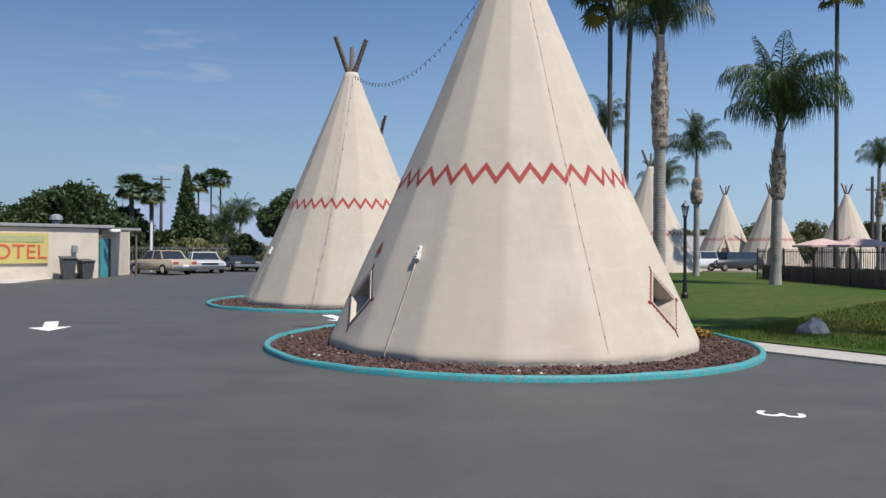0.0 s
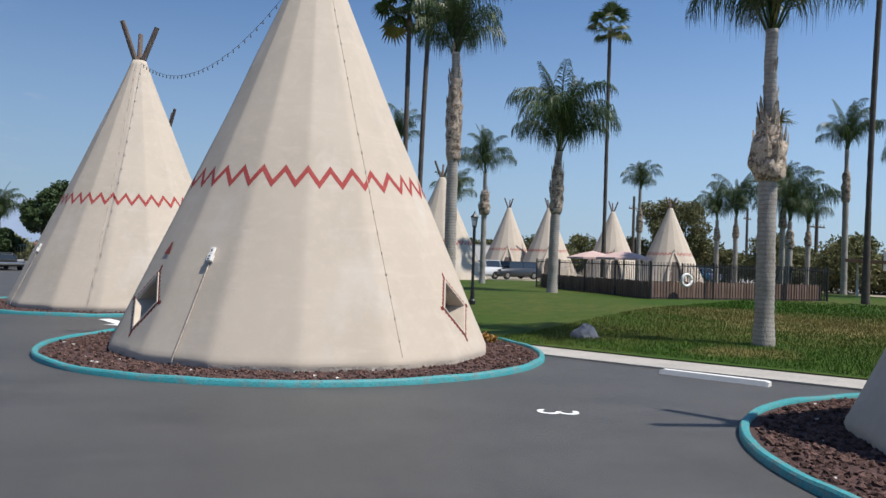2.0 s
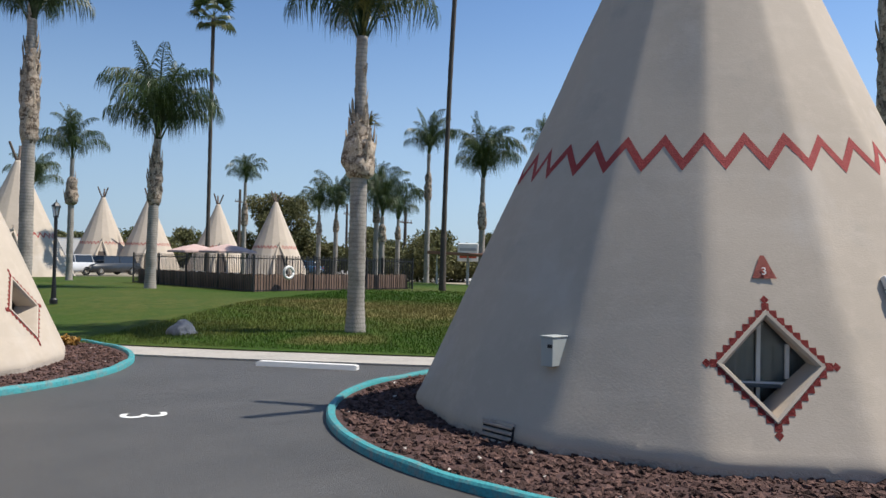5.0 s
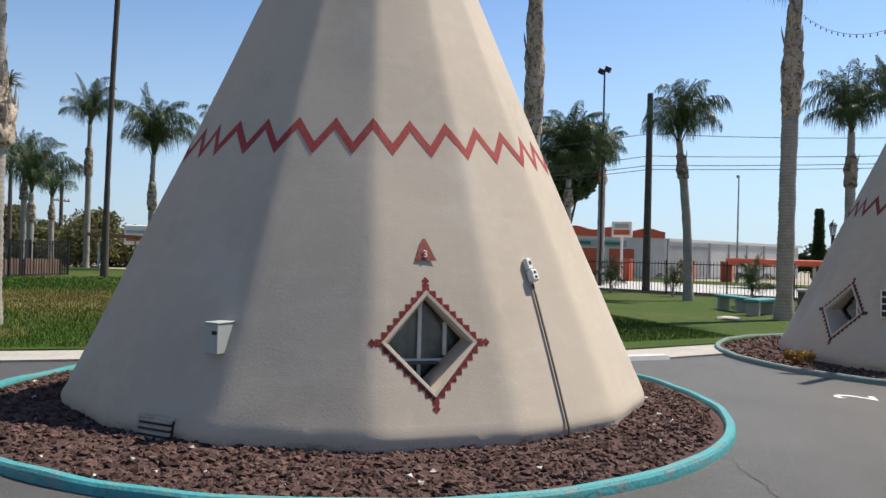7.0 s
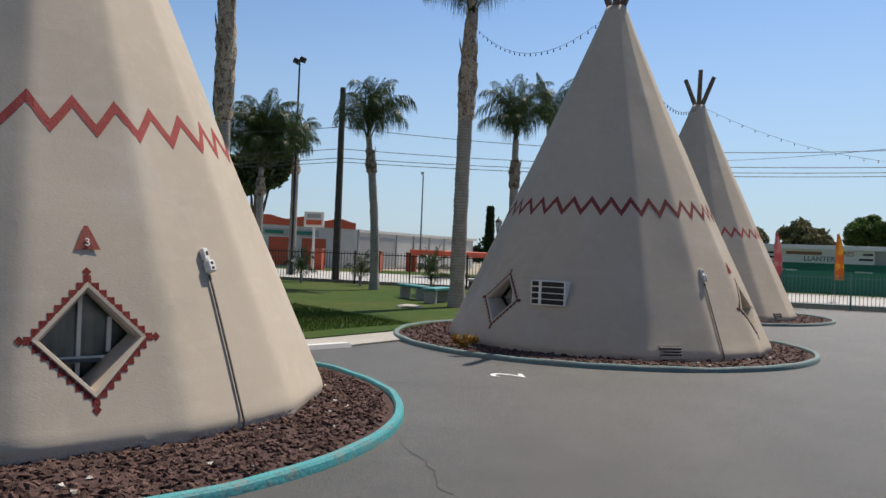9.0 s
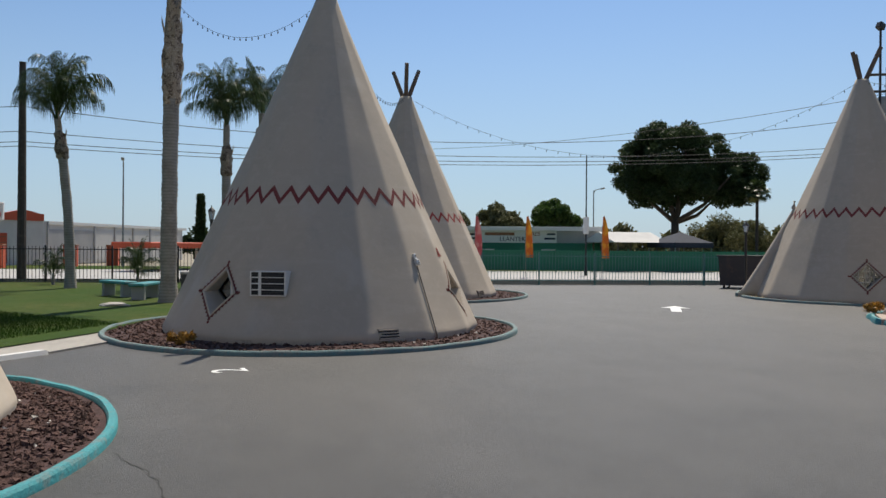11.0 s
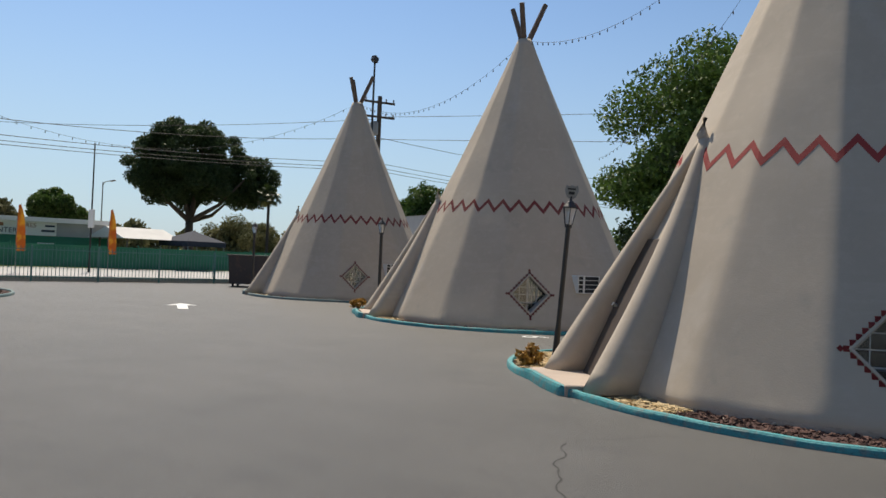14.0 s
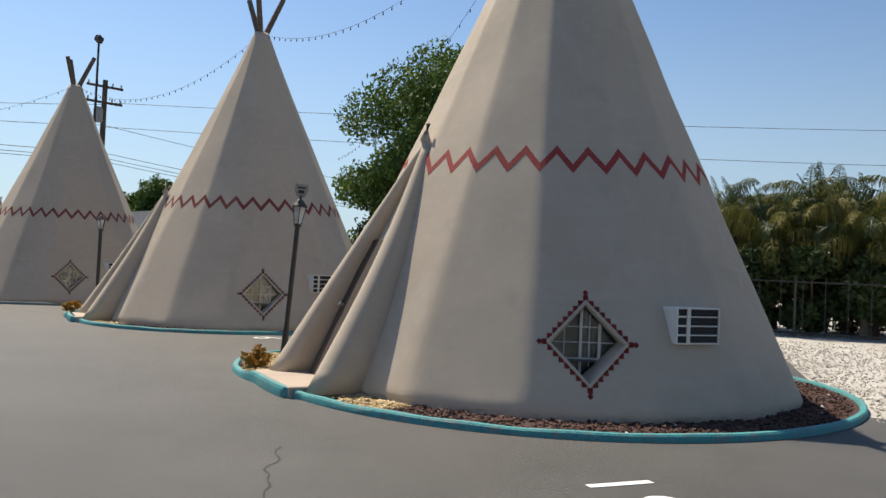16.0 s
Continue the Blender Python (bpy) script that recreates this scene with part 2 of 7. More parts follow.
WHITE_TRIM = material("white_trim", (0.72, 0.71, 0.68), 0.5, [(15, (0.55, 0.54, 0.5), 0.55, 0.75, 0.6)], 0.1, 60)
TEAL_FADED = material("faded_teal_paint", (0.13, 0.21, 0.21), 0.8, [(3, (0.20, 0.22, 0.21), 0.45, 0.6, 0.8), (14, (0.05, 0.22, 0.24), 0.55, 0.68, 0.7), (40, (0.08, 0.11, 0.11), 0.5, 0.66, 0.7)], 0.4, 30)
CONDUIT = material("brown_conduit", (0.13, 0.11, 0.09), 0.7, [(12, (0.22, 0.19, 0.16), 0.5, 0.7, 0.6)], 0.2, 40)
# near-black, also stands in for the shade inside slots and the doorway
DARK = material("dark_slot", (0.012, 0.012, 0.013), 0.7, [(20, (0.03, 0.03, 0.03), 0.5, 0.7, 0.5)])
GLASS = material("window_glass", (0.9, 0.93, 0.93), 0.02, trans=1.0)
CURTAIN = material("curtain", (0.23, 0.27, 0.27), 0.9, [(14, (0.33, 0.36, 0.35), 0.5, 0.6, 0.7), (4, (0.15, 0.18, 0.19), 0.5, 0.7, 0.6)])
BULB = material("bulb", (0.10, 0.10, 0.10), 0.2)
CABLE = material("cable", (0.02, 0.02, 0.022), 0.7)
LAMP_GLASS = material("lamp_glass", (0.75, 0.76, 0.76), 0.25, trans=0.6)
DUMP = material("dark_steel", (0.05, 0.045, 0.05), 0.7, [(4, (0.10, 0.07, 0.06), 0.55, 0.7, 0.7)], 0.2, 30)
DOOR_DARK = material("dark_door_panel", (0.06, 0.042, 0.03), 0.6, [(4, (0.09, 0.06, 0.045), 0.5, 0.7, 0.6)])
DOOR_TEAL = material("teal_door", (0.05, 0.25, 0.27), 0.6, [(4, (0.08, 0.3, 0.31), 0.5, 0.7, 0.6)])


# ---- mesh helpers ----
def part(name, bm, mat, parent=None, label="", smooth=False):
    """Links a bmesh as one mesh object, under a thing or a part where one is given."""
    me = bpy.data.meshes.new(name)
    bm.to_mesh(me)
    bm.free()
    return part_mesh(name, me, mat, parent, label, smooth)


def part_mesh(name, me, mat, parent=None, label="", smooth=False):
    if not me.materials:
        me.materials.append(mat)
    if smooth:
        for p in me.polygons:
            p.use_smooth = True
    ob = new(name, me)
    if parent:
        ob.parent = parent
    if label:
        ob["label"] = label
    return ob


def thing(name, at, label, category, group="", kind="", turn=0.0):
    ob = new(name)
    ob.empty_display_size = 0.2
    ob.matrix_world = pose(*at, 0, 0, turn)
    return tagged(ob, label, category, group, kind)


def mesh_from(name, verts, faces):
    me = bpy.data.meshes.new(name)
    me.from_pydata([tuple(v) for v in verts], [], [tuple(f) for f in faces])
    me.update()
    return me


def box(bm, size, m=Matrix(), bevel=0.0):
    g = bmesh.ops.create_cube(bm, size=1.0, matrix=m @ Matrix.Diagonal((*size, 1)))
    if bevel:
        es = list({e for v in g["verts"] for e in v.link_edges})
        bmesh.ops.bevel(bm, geom=es, offset=bevel, segments=1, affect="EDGES", profile=0.5)
    return bm


def one_box(size, m=Matrix(), bevel=0.0):
    return box(bmesh.new(), size, m, bevel)


def rod(bm, a, b, r1, r2=None, n=10):
    a, b = Vector(a), Vector(b)
    d = b - a
    m = Matrix.Translation((a + b) / 2) @ d.to_track_quat("Z", "Y").to_matrix().to_4x4()
    bmesh.ops.create_cone(bm, cap_ends=True, segments=n, radius1=r1, radius2=r1 if r2 is None else r2, depth=d.length, matrix=m)
    return bm


def lathe(bm, rows, n=16, m=Matrix()):
    """A turned shape from rows of (radius, height)."""
    rings = []
    for r, z in rows:
        rings.append([bm.verts.new(m @ Vector((r * math.cos(i * math.tau / n), r * math.sin(i * math.tau / n), z))) for i in range(n)])
    for a, b in zip(rings, rings[1:]):
        for i in range(n):
            bm.faces.new((a[i], a[(i + 1) % n], b[(i + 1) % n], b[i]))
    if rows[0][0] > 0.002:
        bm.faces.new(rings[0][::-1])
    if rows[-1][0] > 0.002:
        bm.faces.new(rings[-1])
    return bm


def tube(bm, pts, r, n=6):
    """A tube along a line of points; r may be one radius or one for each point."""
    pts = [Vector(p) for p in pts]
    rs = r if isinstance(r, (list, tuple)) else [r] * len(pts)
    rings = []
    for i, p in enumerate(pts):
        d = (pts[min(i + 1, len(pts) - 1)] - pts[max(i - 1, 0)]).normalized()
        q = d.to_track_quat("Z", "Y")
        rings.append([bm.verts.new(p + q @ Vector((rs[i] * math.cos(k * math.tau / n), rs[i] * math.sin(k * math.tau / n), 0))) for k in range(n)])
    for a, b in zip(rings, rings[1:]):
        for k in range(n):
            bm.faces.new((a[k], a[(k + 1) % n], b[(k + 1) % n], b[k]))
    bm.faces.new(rings[0][::-1])
    bm.faces.new(rings[-1])
    return bm


def stones(name, spots, size, mat, rng):
    """Loose stones joined in one mesh: spots are (x, y, z)."""
    base = np.array([(1, 0, 0), (-1, 0, 0), (0, 1, 0), (0, -1, 0), (0, 0, 1), (0, 0, -1)], float)
    tri = np.array([(0, 2, 4), (2, 1, 4), (1, 3, 4), (3, 0, 4), (2, 0, 5), (1, 2, 5), (3, 1, 5), (0, 3, 5)])
    n = len(spots)
    s = size * rng.uniform(0.45, 1.25, (n, 1, 1)) * rng.uniform(0.6, 1.15, (n, 6, 1))
    a, b, c = (rng.uniform(0, math.tau, n) for _ in range(3))
    v = base[None] * s
    for t, (i, j) in ((a, (0, 1)), (b, (1, 2)), (c, (0, 2))):
        u, w = v[:, :, i].copy(), v[:, :, j].copy()
        v[:, :, i] = u * np.cos(t)[:, None] - w * np.sin(t)[:, None]
        v[:, :, j] = u * np.sin(t)[:, None] + w * np.cos(t)[:, None]
    v[:, :, 2] *= 0.75
    v += np.asarray(spots)[:, None, :]
    f = (tri[None] + 6 * np.arange(n)[:, None, None]).reshape(-1, 3)
    me = bpy.data.meshes.new(name)
    me.from_pydata(v.reshape(-1, 3).tolist(), [], f.tolist())
    me.materials.append(mat)
    return me


def letters(name, text, size, m, mat, parent, depth=0.004):
    cu = bpy.data.curves.new(name, "FONT")
    cu.body, cu.size, cu.extrude, cu.align_x, cu.align_y = text, size, depth, "CENTER", "CENTER"
    tmp = bpy.data.objects.new(name, cu)
    me = bpy.data.meshes.new_from_object(tmp)
    bpy.data.objects.remove(tmp)
    ob = part_mesh(name, me, mat, parent)
    ob.matrix_local = m
    return ob


# ---- ground ----
def sheet(name, outline, z, mat, label, category, step=0.0, rise=None, kind="structure"):
    bm = bmesh.new()
    bm.faces.new([bm.verts.new((x, y, z)) for x, y in outline])
    if step:
        xs, ys = [p[0] for p in outline], [p[1] for p in outline]
        for axis, lo, hi in ((0, min(xs), max(xs)), (1, min(ys), max(ys))):
            k = lo + step
            while k < hi:
                no = (1, 0, 0) if axis == 0 else (0, 1, 0)
                bmesh.ops.bisect_plane(bm, geom=bm.verts[:] + bm.edges[:] + bm.faces[:], plane_co=(k * no[0], k * no[1], 0), plane_no=no)
                k += step
    if rise:
        for v in bm.verts:
            v.co.z += rise(v.co.x, v.co.y)
    bmesh.ops.recalc_face_normals(bm, faces=bm.faces[:])
    if sum(f.normal.z for f in bm.faces) < 0:
        bmesh.ops.reverse_faces(bm, faces=bm.faces[:])
    return tagged(part(name, bm, mat, smooth=bool(rise)), label, category, kind=kind)


def seg_dist(x, y, pts):
    best = 1e9
    for (ax, ay), (bx, by) in zip(pts, pts[1:]):
        dx, dy = bx - ax, by - ay
        t = max(0, min(1, ((x - ax) * dx + (y - ay) * dy) / (dx * dx + dy * dy)))
        best = min(best, math.hypot(x - ax - t * dx, y - ay - t * dy))
    return best


LAWN_EDGE = [(2.6, 40.0), (2.9, 20.0), (3.9, 15.2), (5.5, 12.7), (6.6, 11.25), (8.6, 8.9), (11.0, 5.4), (13.3, 2.1), (15.2, 0.8), (19.0, -0.6), (24.0, -2.2), (31.0, -4.2), (35.5, -5.5)]
LAWN = LAWN_EDGE + [(36.5, 6.0), (37.5, 20.0), (36.0, 42.0), (20.0, 52.0), (6.0, 52.0)]


def lawn_rise(x, y):
    d = seg_dist(x, y, LAWN + LAWN[:1])
    k = min(1.0, d / 7.0)
    return 0.30 * k * k * (3 - 2 * k) * max(0.0, min(1.0, (y - 4) / 16)) + 0.03 * noise.noise((x * 0.4, y * 0.4, 0)) * k


ground = sheet("ground", [(-2500, -2500), (2500, -2500), (2500, 2500), (-2500, 2500)], -0.05, SOIL, "dry sandy ground reaching to the horizon", "ground")
asphalt = sheet("asphalt_lot", [(-18, -6), (-2.2, -10.8), (-2.6, -23.0), (6, -40), (33, -26), (37, -12), (36, -4), (24, -1), (12, 6), (5, 20), (4, 60), (-30, 60), (-34, 40), (-22, 30), (-22, 5)], 0.0, ASPHALT, "worn grey asphalt of the motel parking lot", "parking lot")
gravel = sheet("gravel_yard", [(-2.2, -10.75), (-40, 1.0), (-40, -60), (-2, -60), (6, -40), (-2.6, -23.0)], -0.012, GRAVEL, "pale crushed gravel yard beside the parking lot", "gravel")
lawn = sheet("lawn", LAWN, 0.05, GRASS, "mown green lawn with dry yellow patches", "lawn", 1.5, lawn_rise)


def strip(name, line, w0, w1, z, mat, label, category):
    """A flat band along a line, from w0 to w1 to its right-hand side, with a real thickness."""
    bm = bmesh.new()
    rows = []
    for i, p in enumerate(line):
        a, b = Vector(line[max(i - 1, 0)]), Vector(line[min(i + 1, len(line) - 1)])
        d = (b - a).normalized()
        o = Vector((d.y, -d.x))
        q = Vector(p)
        rows.append([bm.verts.new((*(q + o * w), h)) for w, h in ((w0, -0.04), (w0, z), (w1, z), (w1, -0.04))])
    for a, b in zip(rows, rows[1:]):
        for k in range(3):
            bm.faces.new((a[k], a[k + 1], b[k + 1], b[k]))
    bmesh.ops.recalc_face_normals(bm, faces=bm.faces[:])
    return tagged(part(name, bm, mat), label, category, kind="structure")


walkway = strip("pavement", LAWN_EDGE, -0.02, 0.95, 0.03, CONCRETE, "pale concrete walkway along the lawn's edge", "pavement")


# ---- wigwams ----
NF = 16


class Cone:
    """The shape of one wigwam: neck height, and the heading of the middle of one facet."""

    def __init__(self, neck, facing, base=3.02, top=0.19):
        self.neck, self.facing, self.base, self.top = neck, radians(facing), base, top

    def radius(self, z):
        s = max(0.0, min(1.0, (z - 0.1) / (self.neck - 0.1)))
        return self.top + (self.base - self.top) * (1 - s) ** 1.05

    def point(self, th, z, off=0.0):
        """th: heading clockwise from +y."""
        w = math.tau / NF
        k = (th - self.facing + w / 2) % w - w / 2
        k = max(-0.465 * w, min(0.465 * w, k))
        r = self.radius(z) * (1 - 0.9 * (1 - math.cos(w / 2) / math.cos(k))) + off
        # hand-trowelled unevenness
        q = Vector((math.sin(th) * 2.4, math.cos(th) * 2.4, z + self.facing))
        r += (0.014 * noise.noise(q * 0.9) + 0.004 * noise.noise(q * 2.0)) * min(1.0, self.radius(z))
        return Vector((r * math.sin(th), r * math.cos(th), z + off * 0.4))

    def slope(self, z):
        return (self.radius(z - 0.1) - self.radius(z + 0.1)) / 0.2


def wall_mesh(c, windows, half):
    """The stucco shell with diamond openings."""
    bm = bmesh.new()
    w = math.tau / NF
    cols = []
    for f in range(NF):
        for a in (-0.93, -0.78, -0.45, -0.15, 0.15, 0.45, 0.78, 0.93):
            cols.append(c.facing + f * w + a * w / 2)
    zs = [-0.06, 0.03, 0.10, 0.155, 0.22] + [0.22 + (c.neck - 0.22) * k / 46 for k in range(1, 47)]
    rows = []
    for z in zs:
        row = []
        for th in cols:
            p = c.point(th, z)
            wob = 0.018 * noise.noise(p * 3.0) if z < 0.2 else 0.0
            wob -= 0.035 * max(0.0, min(1.0, (0.15 - z) / 0.13))
            row.append(bm.verts.new(p + Vector((math.sin(th), math.cos(th), 0)) * wob))
        rows.append(row)
    n = len(cols)
    for a, b in zip(rows, rows[1:]):
        for i in range(n):
            f = bm.faces.new((a[(i + 1) % n], a[i], b[i], b[(i + 1) % n]))
            f.smooth = True
            f.material_index = 1 if max(v.co.z for v in f.verts) < 0.13 else 0
    bm.faces.new(rows[-1][::-1])
    for th, zc in windows:
        out = Vector((math.sin(th), math.cos(th), 0))
        side = Vector((math.cos(th), -math.sin(th), 0))
        mid = c.point(th, zc)

        def near(f):
            p = f.calc_center_median() - mid
            return p.dot(out) > -1.2 and abs(p.dot(side)) < 1.0 and abs(p.z) < 1.0

        for sx, sz in ((1, 1), (1, -1), (-1, 1), (-1, -1)):
            no = (side * sx + Vector((0, 0, sz))).normalized()
            fs = [f for f in bm.faces if near(f)]
            es = list({e for f in fs for e in f.edges})
            vs = list({v for f in fs for v in f.verts})
            bmesh.ops.bisect_plane(bm, geom=fs + es + vs, plane_co=mid + no * (half / math.sqrt(2)), plane_no=no)
        gone = [f for f in bm.faces if near(f) and abs((f.calc_center_median() - mid).dot(side)) + abs(f.calc_center_median().z - zc) < half - 0.001]
        bmesh.ops.delete(bm, geom=gone, context="FACES")
    bmesh.ops.recalc_face_normals(bm, faces=bm.faces[:])
    me = bpy.data.meshes.new("wall")
    bm.to_mesh(me)
    bm.free()
    me.materials.append(STUCCO)
    me.materials.append(STUCCO_DIRTY)
    return me


def frame_at(c, th, z):
    """x along the wall to the right as seen from outside, y into the wall, z up; the origin on the wall."""
    out = Vector((math.sin(th), math.cos(th), 0))
    side = Vector((-math.cos(th), math.sin(th), 0))
    m = Matrix.Identity(4)
    m.col[0].xyz, m.col[1].xyz, m.col[2].xyz = side, -out, (0, 0, 1)
    m.translation = c.point(th, z)
    return m


def diamond_window(w, c, th, zc, half, lattice, curtain, ink=None):
    m = frame_at(c, th, zc)
    k = c.slope(zc)
    win = part("window", one_box((0.02, 0.01, 0.01), m @ pose(0, half * k + 0.14, -half + 0.03)), WHITE_TRIM, w)
    depth = half * k + 0.10
    bm = bmesh.new()
    # reveal with a rounded lip
    ring = []

    def on_shell(x, z, off):
        return c.point(th - math.atan2(x, c.radius(zc + z)), zc + z, off)

    for r, o in ((half + 0.045, 0.01), (half + 0.028, -0.012), (half - 0.006, -0.010), (half - 0.022, 0.02), (half - 0.035, None)):
        row = []
        for x, z in ((1, 0), (0, 1), (-1, 0), (0, -1)):
            for t in range(6):
                nx, nz = {(1, 0): (0, 1), (0, 1): (-1, 0), (-1, 0): (0, -1), (0, -1): (1, 0)}[(x, z)]
                px, pz = (x * (6 - t) + nx * t) / 6 * r, (z * (6 - t) + nz * t) / 6 * r
                row.append(bm.verts.new(m @ Vector((px, depth, pz)) if o is None else on_shell(px, pz, -o)))
        ring.append(row)
    for a, b in zip(ring, ring[1:]):
        for i in range(24):
            f = bm.faces.new((a[i], a[(i + 1) % 24], b[(i + 1) % 24], b[i]))
    part("reveal", bm, STUCCO, win, smooth=False)
    # sill across the lower corner; its grey paints in the shade on the ledge
    bm = bmesh.new()
    h = half - 0.05
    zs = -0.55 * h
    wd = h + zs
    vs = [bm.verts.new(m @ Vector(p)) for p in ((-wd, depth, zs), (wd, depth, zs), (wd * 0.86, depth - 0.11, zs * 1.08), (-wd * 0.86, depth - 0.11, zs * 1.08))]
    bm.faces.new(vs)
    bmesh.ops.solidify(bm, geom=bm.faces[:], thickness=0.02)
    part("window_sill", bm, GREY_METAL, win)
    # sashes
    bm = bmesh.new()
    for x in (-0.02, 0.19 if lattice else 0.2):
        box(bm, (0.03, 0.03, 2 * (h - abs(x)) + 0.02), m @ pose(x, depth + 0.02, 0))
    box(bm, (2 * (h + zs) + 0.1, 0.035, 0.03), m @ pose(0, depth + 0.015, zs))
    part("window_frame", bm, WHITE_TRIM, win)
    if lattice:
        bm = bmesh.new()
        for x in (-0.2, 0.08):
            box(bm, (0.012, 0.012, 2 * (h - abs(x))), m @ pose(x, depth + 0.03, 0))
        for z in (-0.02, 0.15):
            box(bm, (2 * (h - abs(z)), 0.012, 0.012), m @ pose(0, depth + 0.03, z))
        part("glazing_bar", bm, WHITE_TRIM, win)
    bm = bmesh.new()
    vs = [bm.verts.new(m @ Vector((x * (h + 0.03), depth + 0.045, z * (h + 0.03)))) for x, z in ((1, 0), (0, 1), (-1, 0), (0, -1))]
    f = bm.faces.new(vs)
    bmesh.ops.solidify(bm, geom=[f], thickness=0.006)
    pane = part("pane", bm, GLASS, win, "dusty window glass")
    pane.visible_shadow = False
    # curtain folds behind the glass
    bm = bmesh.new()
    n, half_w = 36, 0.5
    lo, hi = (-half_w if curtain == 2 else 0.0), half_w
    cols = [[bm.verts.new(m @ Vector((lo + (hi - lo) * i / n, depth + 0.13 + 0.018 * math.sin(i * 1.9), z))) for z in (-0.45, 0.55)] for i in range(n + 1)]
    for a, b in zip(cols, cols[1:]):
        bm.faces.new((a[0], b[0], b[1], a[1])).smooth = True
    part("curtain", bm, CURTAIN, win)
    # stepped painted border
    bm = bmesh.new()
    s, reach = 0.058, half + 0.055
    for q in range(4):
        for i in range(8):
            t = i / 8
            x, z = ((1 - t), t)
            for _ in range(q):
                x, z = -z, x
            tiles = [(x * reach, z * reach, s)]
            if i == 0:
                tiles.append((x * (reach + 0.055), z * (reach + 0.055), s * 0.92))
            for cx, cz, size in tiles:
                d = size / 2
                quad = []
                diag = i == 0 and size < s
                for dx, dz in (((d * 1.3, 0), (0, d * 1.3), (-d * 1.3, 0), (0, -d * 1.3)) if diag else ((d, d), (-d, d), (-d, -d), (d, -d))):
                    X, Zl = cx + dx, cz + dz
                    quad.append(bm.verts.new(on_shell(X, Zl, 0.0025 + 0.0003 * (i % 3))))
                bm.faces.new(quad)
    bmesh.ops.solidify(bm, geom=bm.faces[:], thickness=0.0015)
    part("painted_border", bm, ink or RED, win, "stepped dark red border")
    return win


def outlet(w, c, th, z, pipe=None):
    m = frame_at(c, th, z) @ pose(0, 0, 0, -math.degrees(math.atan(c.slope(z))))
    bm = box(bmesh.new(), (0.062, 0.05, 0.105), m @ pose(0, -0.03, 0.075), 0.006)
    box(bm, (0.08, 0.07, 0.105), m @ pose(0.008, -0.04, -0.04), 0.008)
    cover = part("outlet_box", bm, WHITE_TRIM, w, "pale painted outlet box")
    part("socket", one_box((0.026, 0.006, 0.034), m @ pose(0.004, -0.058, 0.078), 0.003), DARK, cover)
    for dz in (-0.018, -0.062):
        part("socket", one_box((0.03, 0.006, 0.022), m @ pose(0.008, -0.078, dz), 0.003), DARK, cover)
    pts = []
    for i in range(13):
        zz = z - 0.1 - (z - 0.1) * i / 12
        pts.append(c.point(th + 0.03 * (i / 12), zz, 0.018))
    part("conduit", tube(bmesh.new(), pts, 0.011), pipe or STUCCO_DIRTY, w, "thin painted conduit", True)


def vent(w, c, th, z):
    m = frame_at(c, th, z) @ pose(0, 0, 0, -math.degrees(math.atan(c.slope(z))))
    v = part("vent_grille", one_box((0.36, 0.02, 0.17), m @ pose(0, 0.0, 0)), DARK, w, "dark louvred vent")
    bm = bmesh.new()
    for i in range(4):
        box(bm, (0.35, 0.03, 0.018), m @ pose(0, -0.02, -0.07 + 0.047 * i, 25))
    box(bm, (0.38, 0.02, 0.02), m @ pose(0, -0.012, -0.095))
    box(bm, (0.38, 0.02, 0.02), m @ pose(0, -0.012, 0.095))
    part("slat", bm, STUCCO_DIRTY, v)


def cooler(w, c, th, z):
    m = frame_at(c, th, z)
    a = part("air_conditioner", one_box((0.60, 0.48, 0.40), m @ pose(0, 0.12, 0), 0.012), WHITE_TRIM, w, "boxy window air conditioner")
    part("intake", one_box((0.565, 0.02, 0.365), m @ pose(0, -0.125, 0)), DARK, a)
    bm = bmesh.new()
    for i in range(12):
        box(bm, (0.40, 0.012, 0.005), m @ pose(0.078, -0.136, -0.17 + 0.031 * i, 30))
    part("louvre", bm, DUMP, a)
    bm = bmesh.new()
    for zz in (-0.192, 0.192):
        box(bm, (0.60, 0.03, 0.016), m @ pose(0, -0.136, zz))
    for x, wide in ((-0.292, 0.016), (0.292, 0.016), (-0.135, 0.045)):
        box(bm, (wide, 0.028, 0.37), m @ pose(x, -0.136, 0))
    for zz in (-0.10, 0.0, 0.10):
        box(bm, (0.13, 0.02, 0.02), m @ pose(-0.215, -0.136, zz))
        box(bm, (0.42, 0.026, 0.013), m @ pose(0.08, -0.139, zz))
    part("grille", bm, WHITE_TRIM, a)


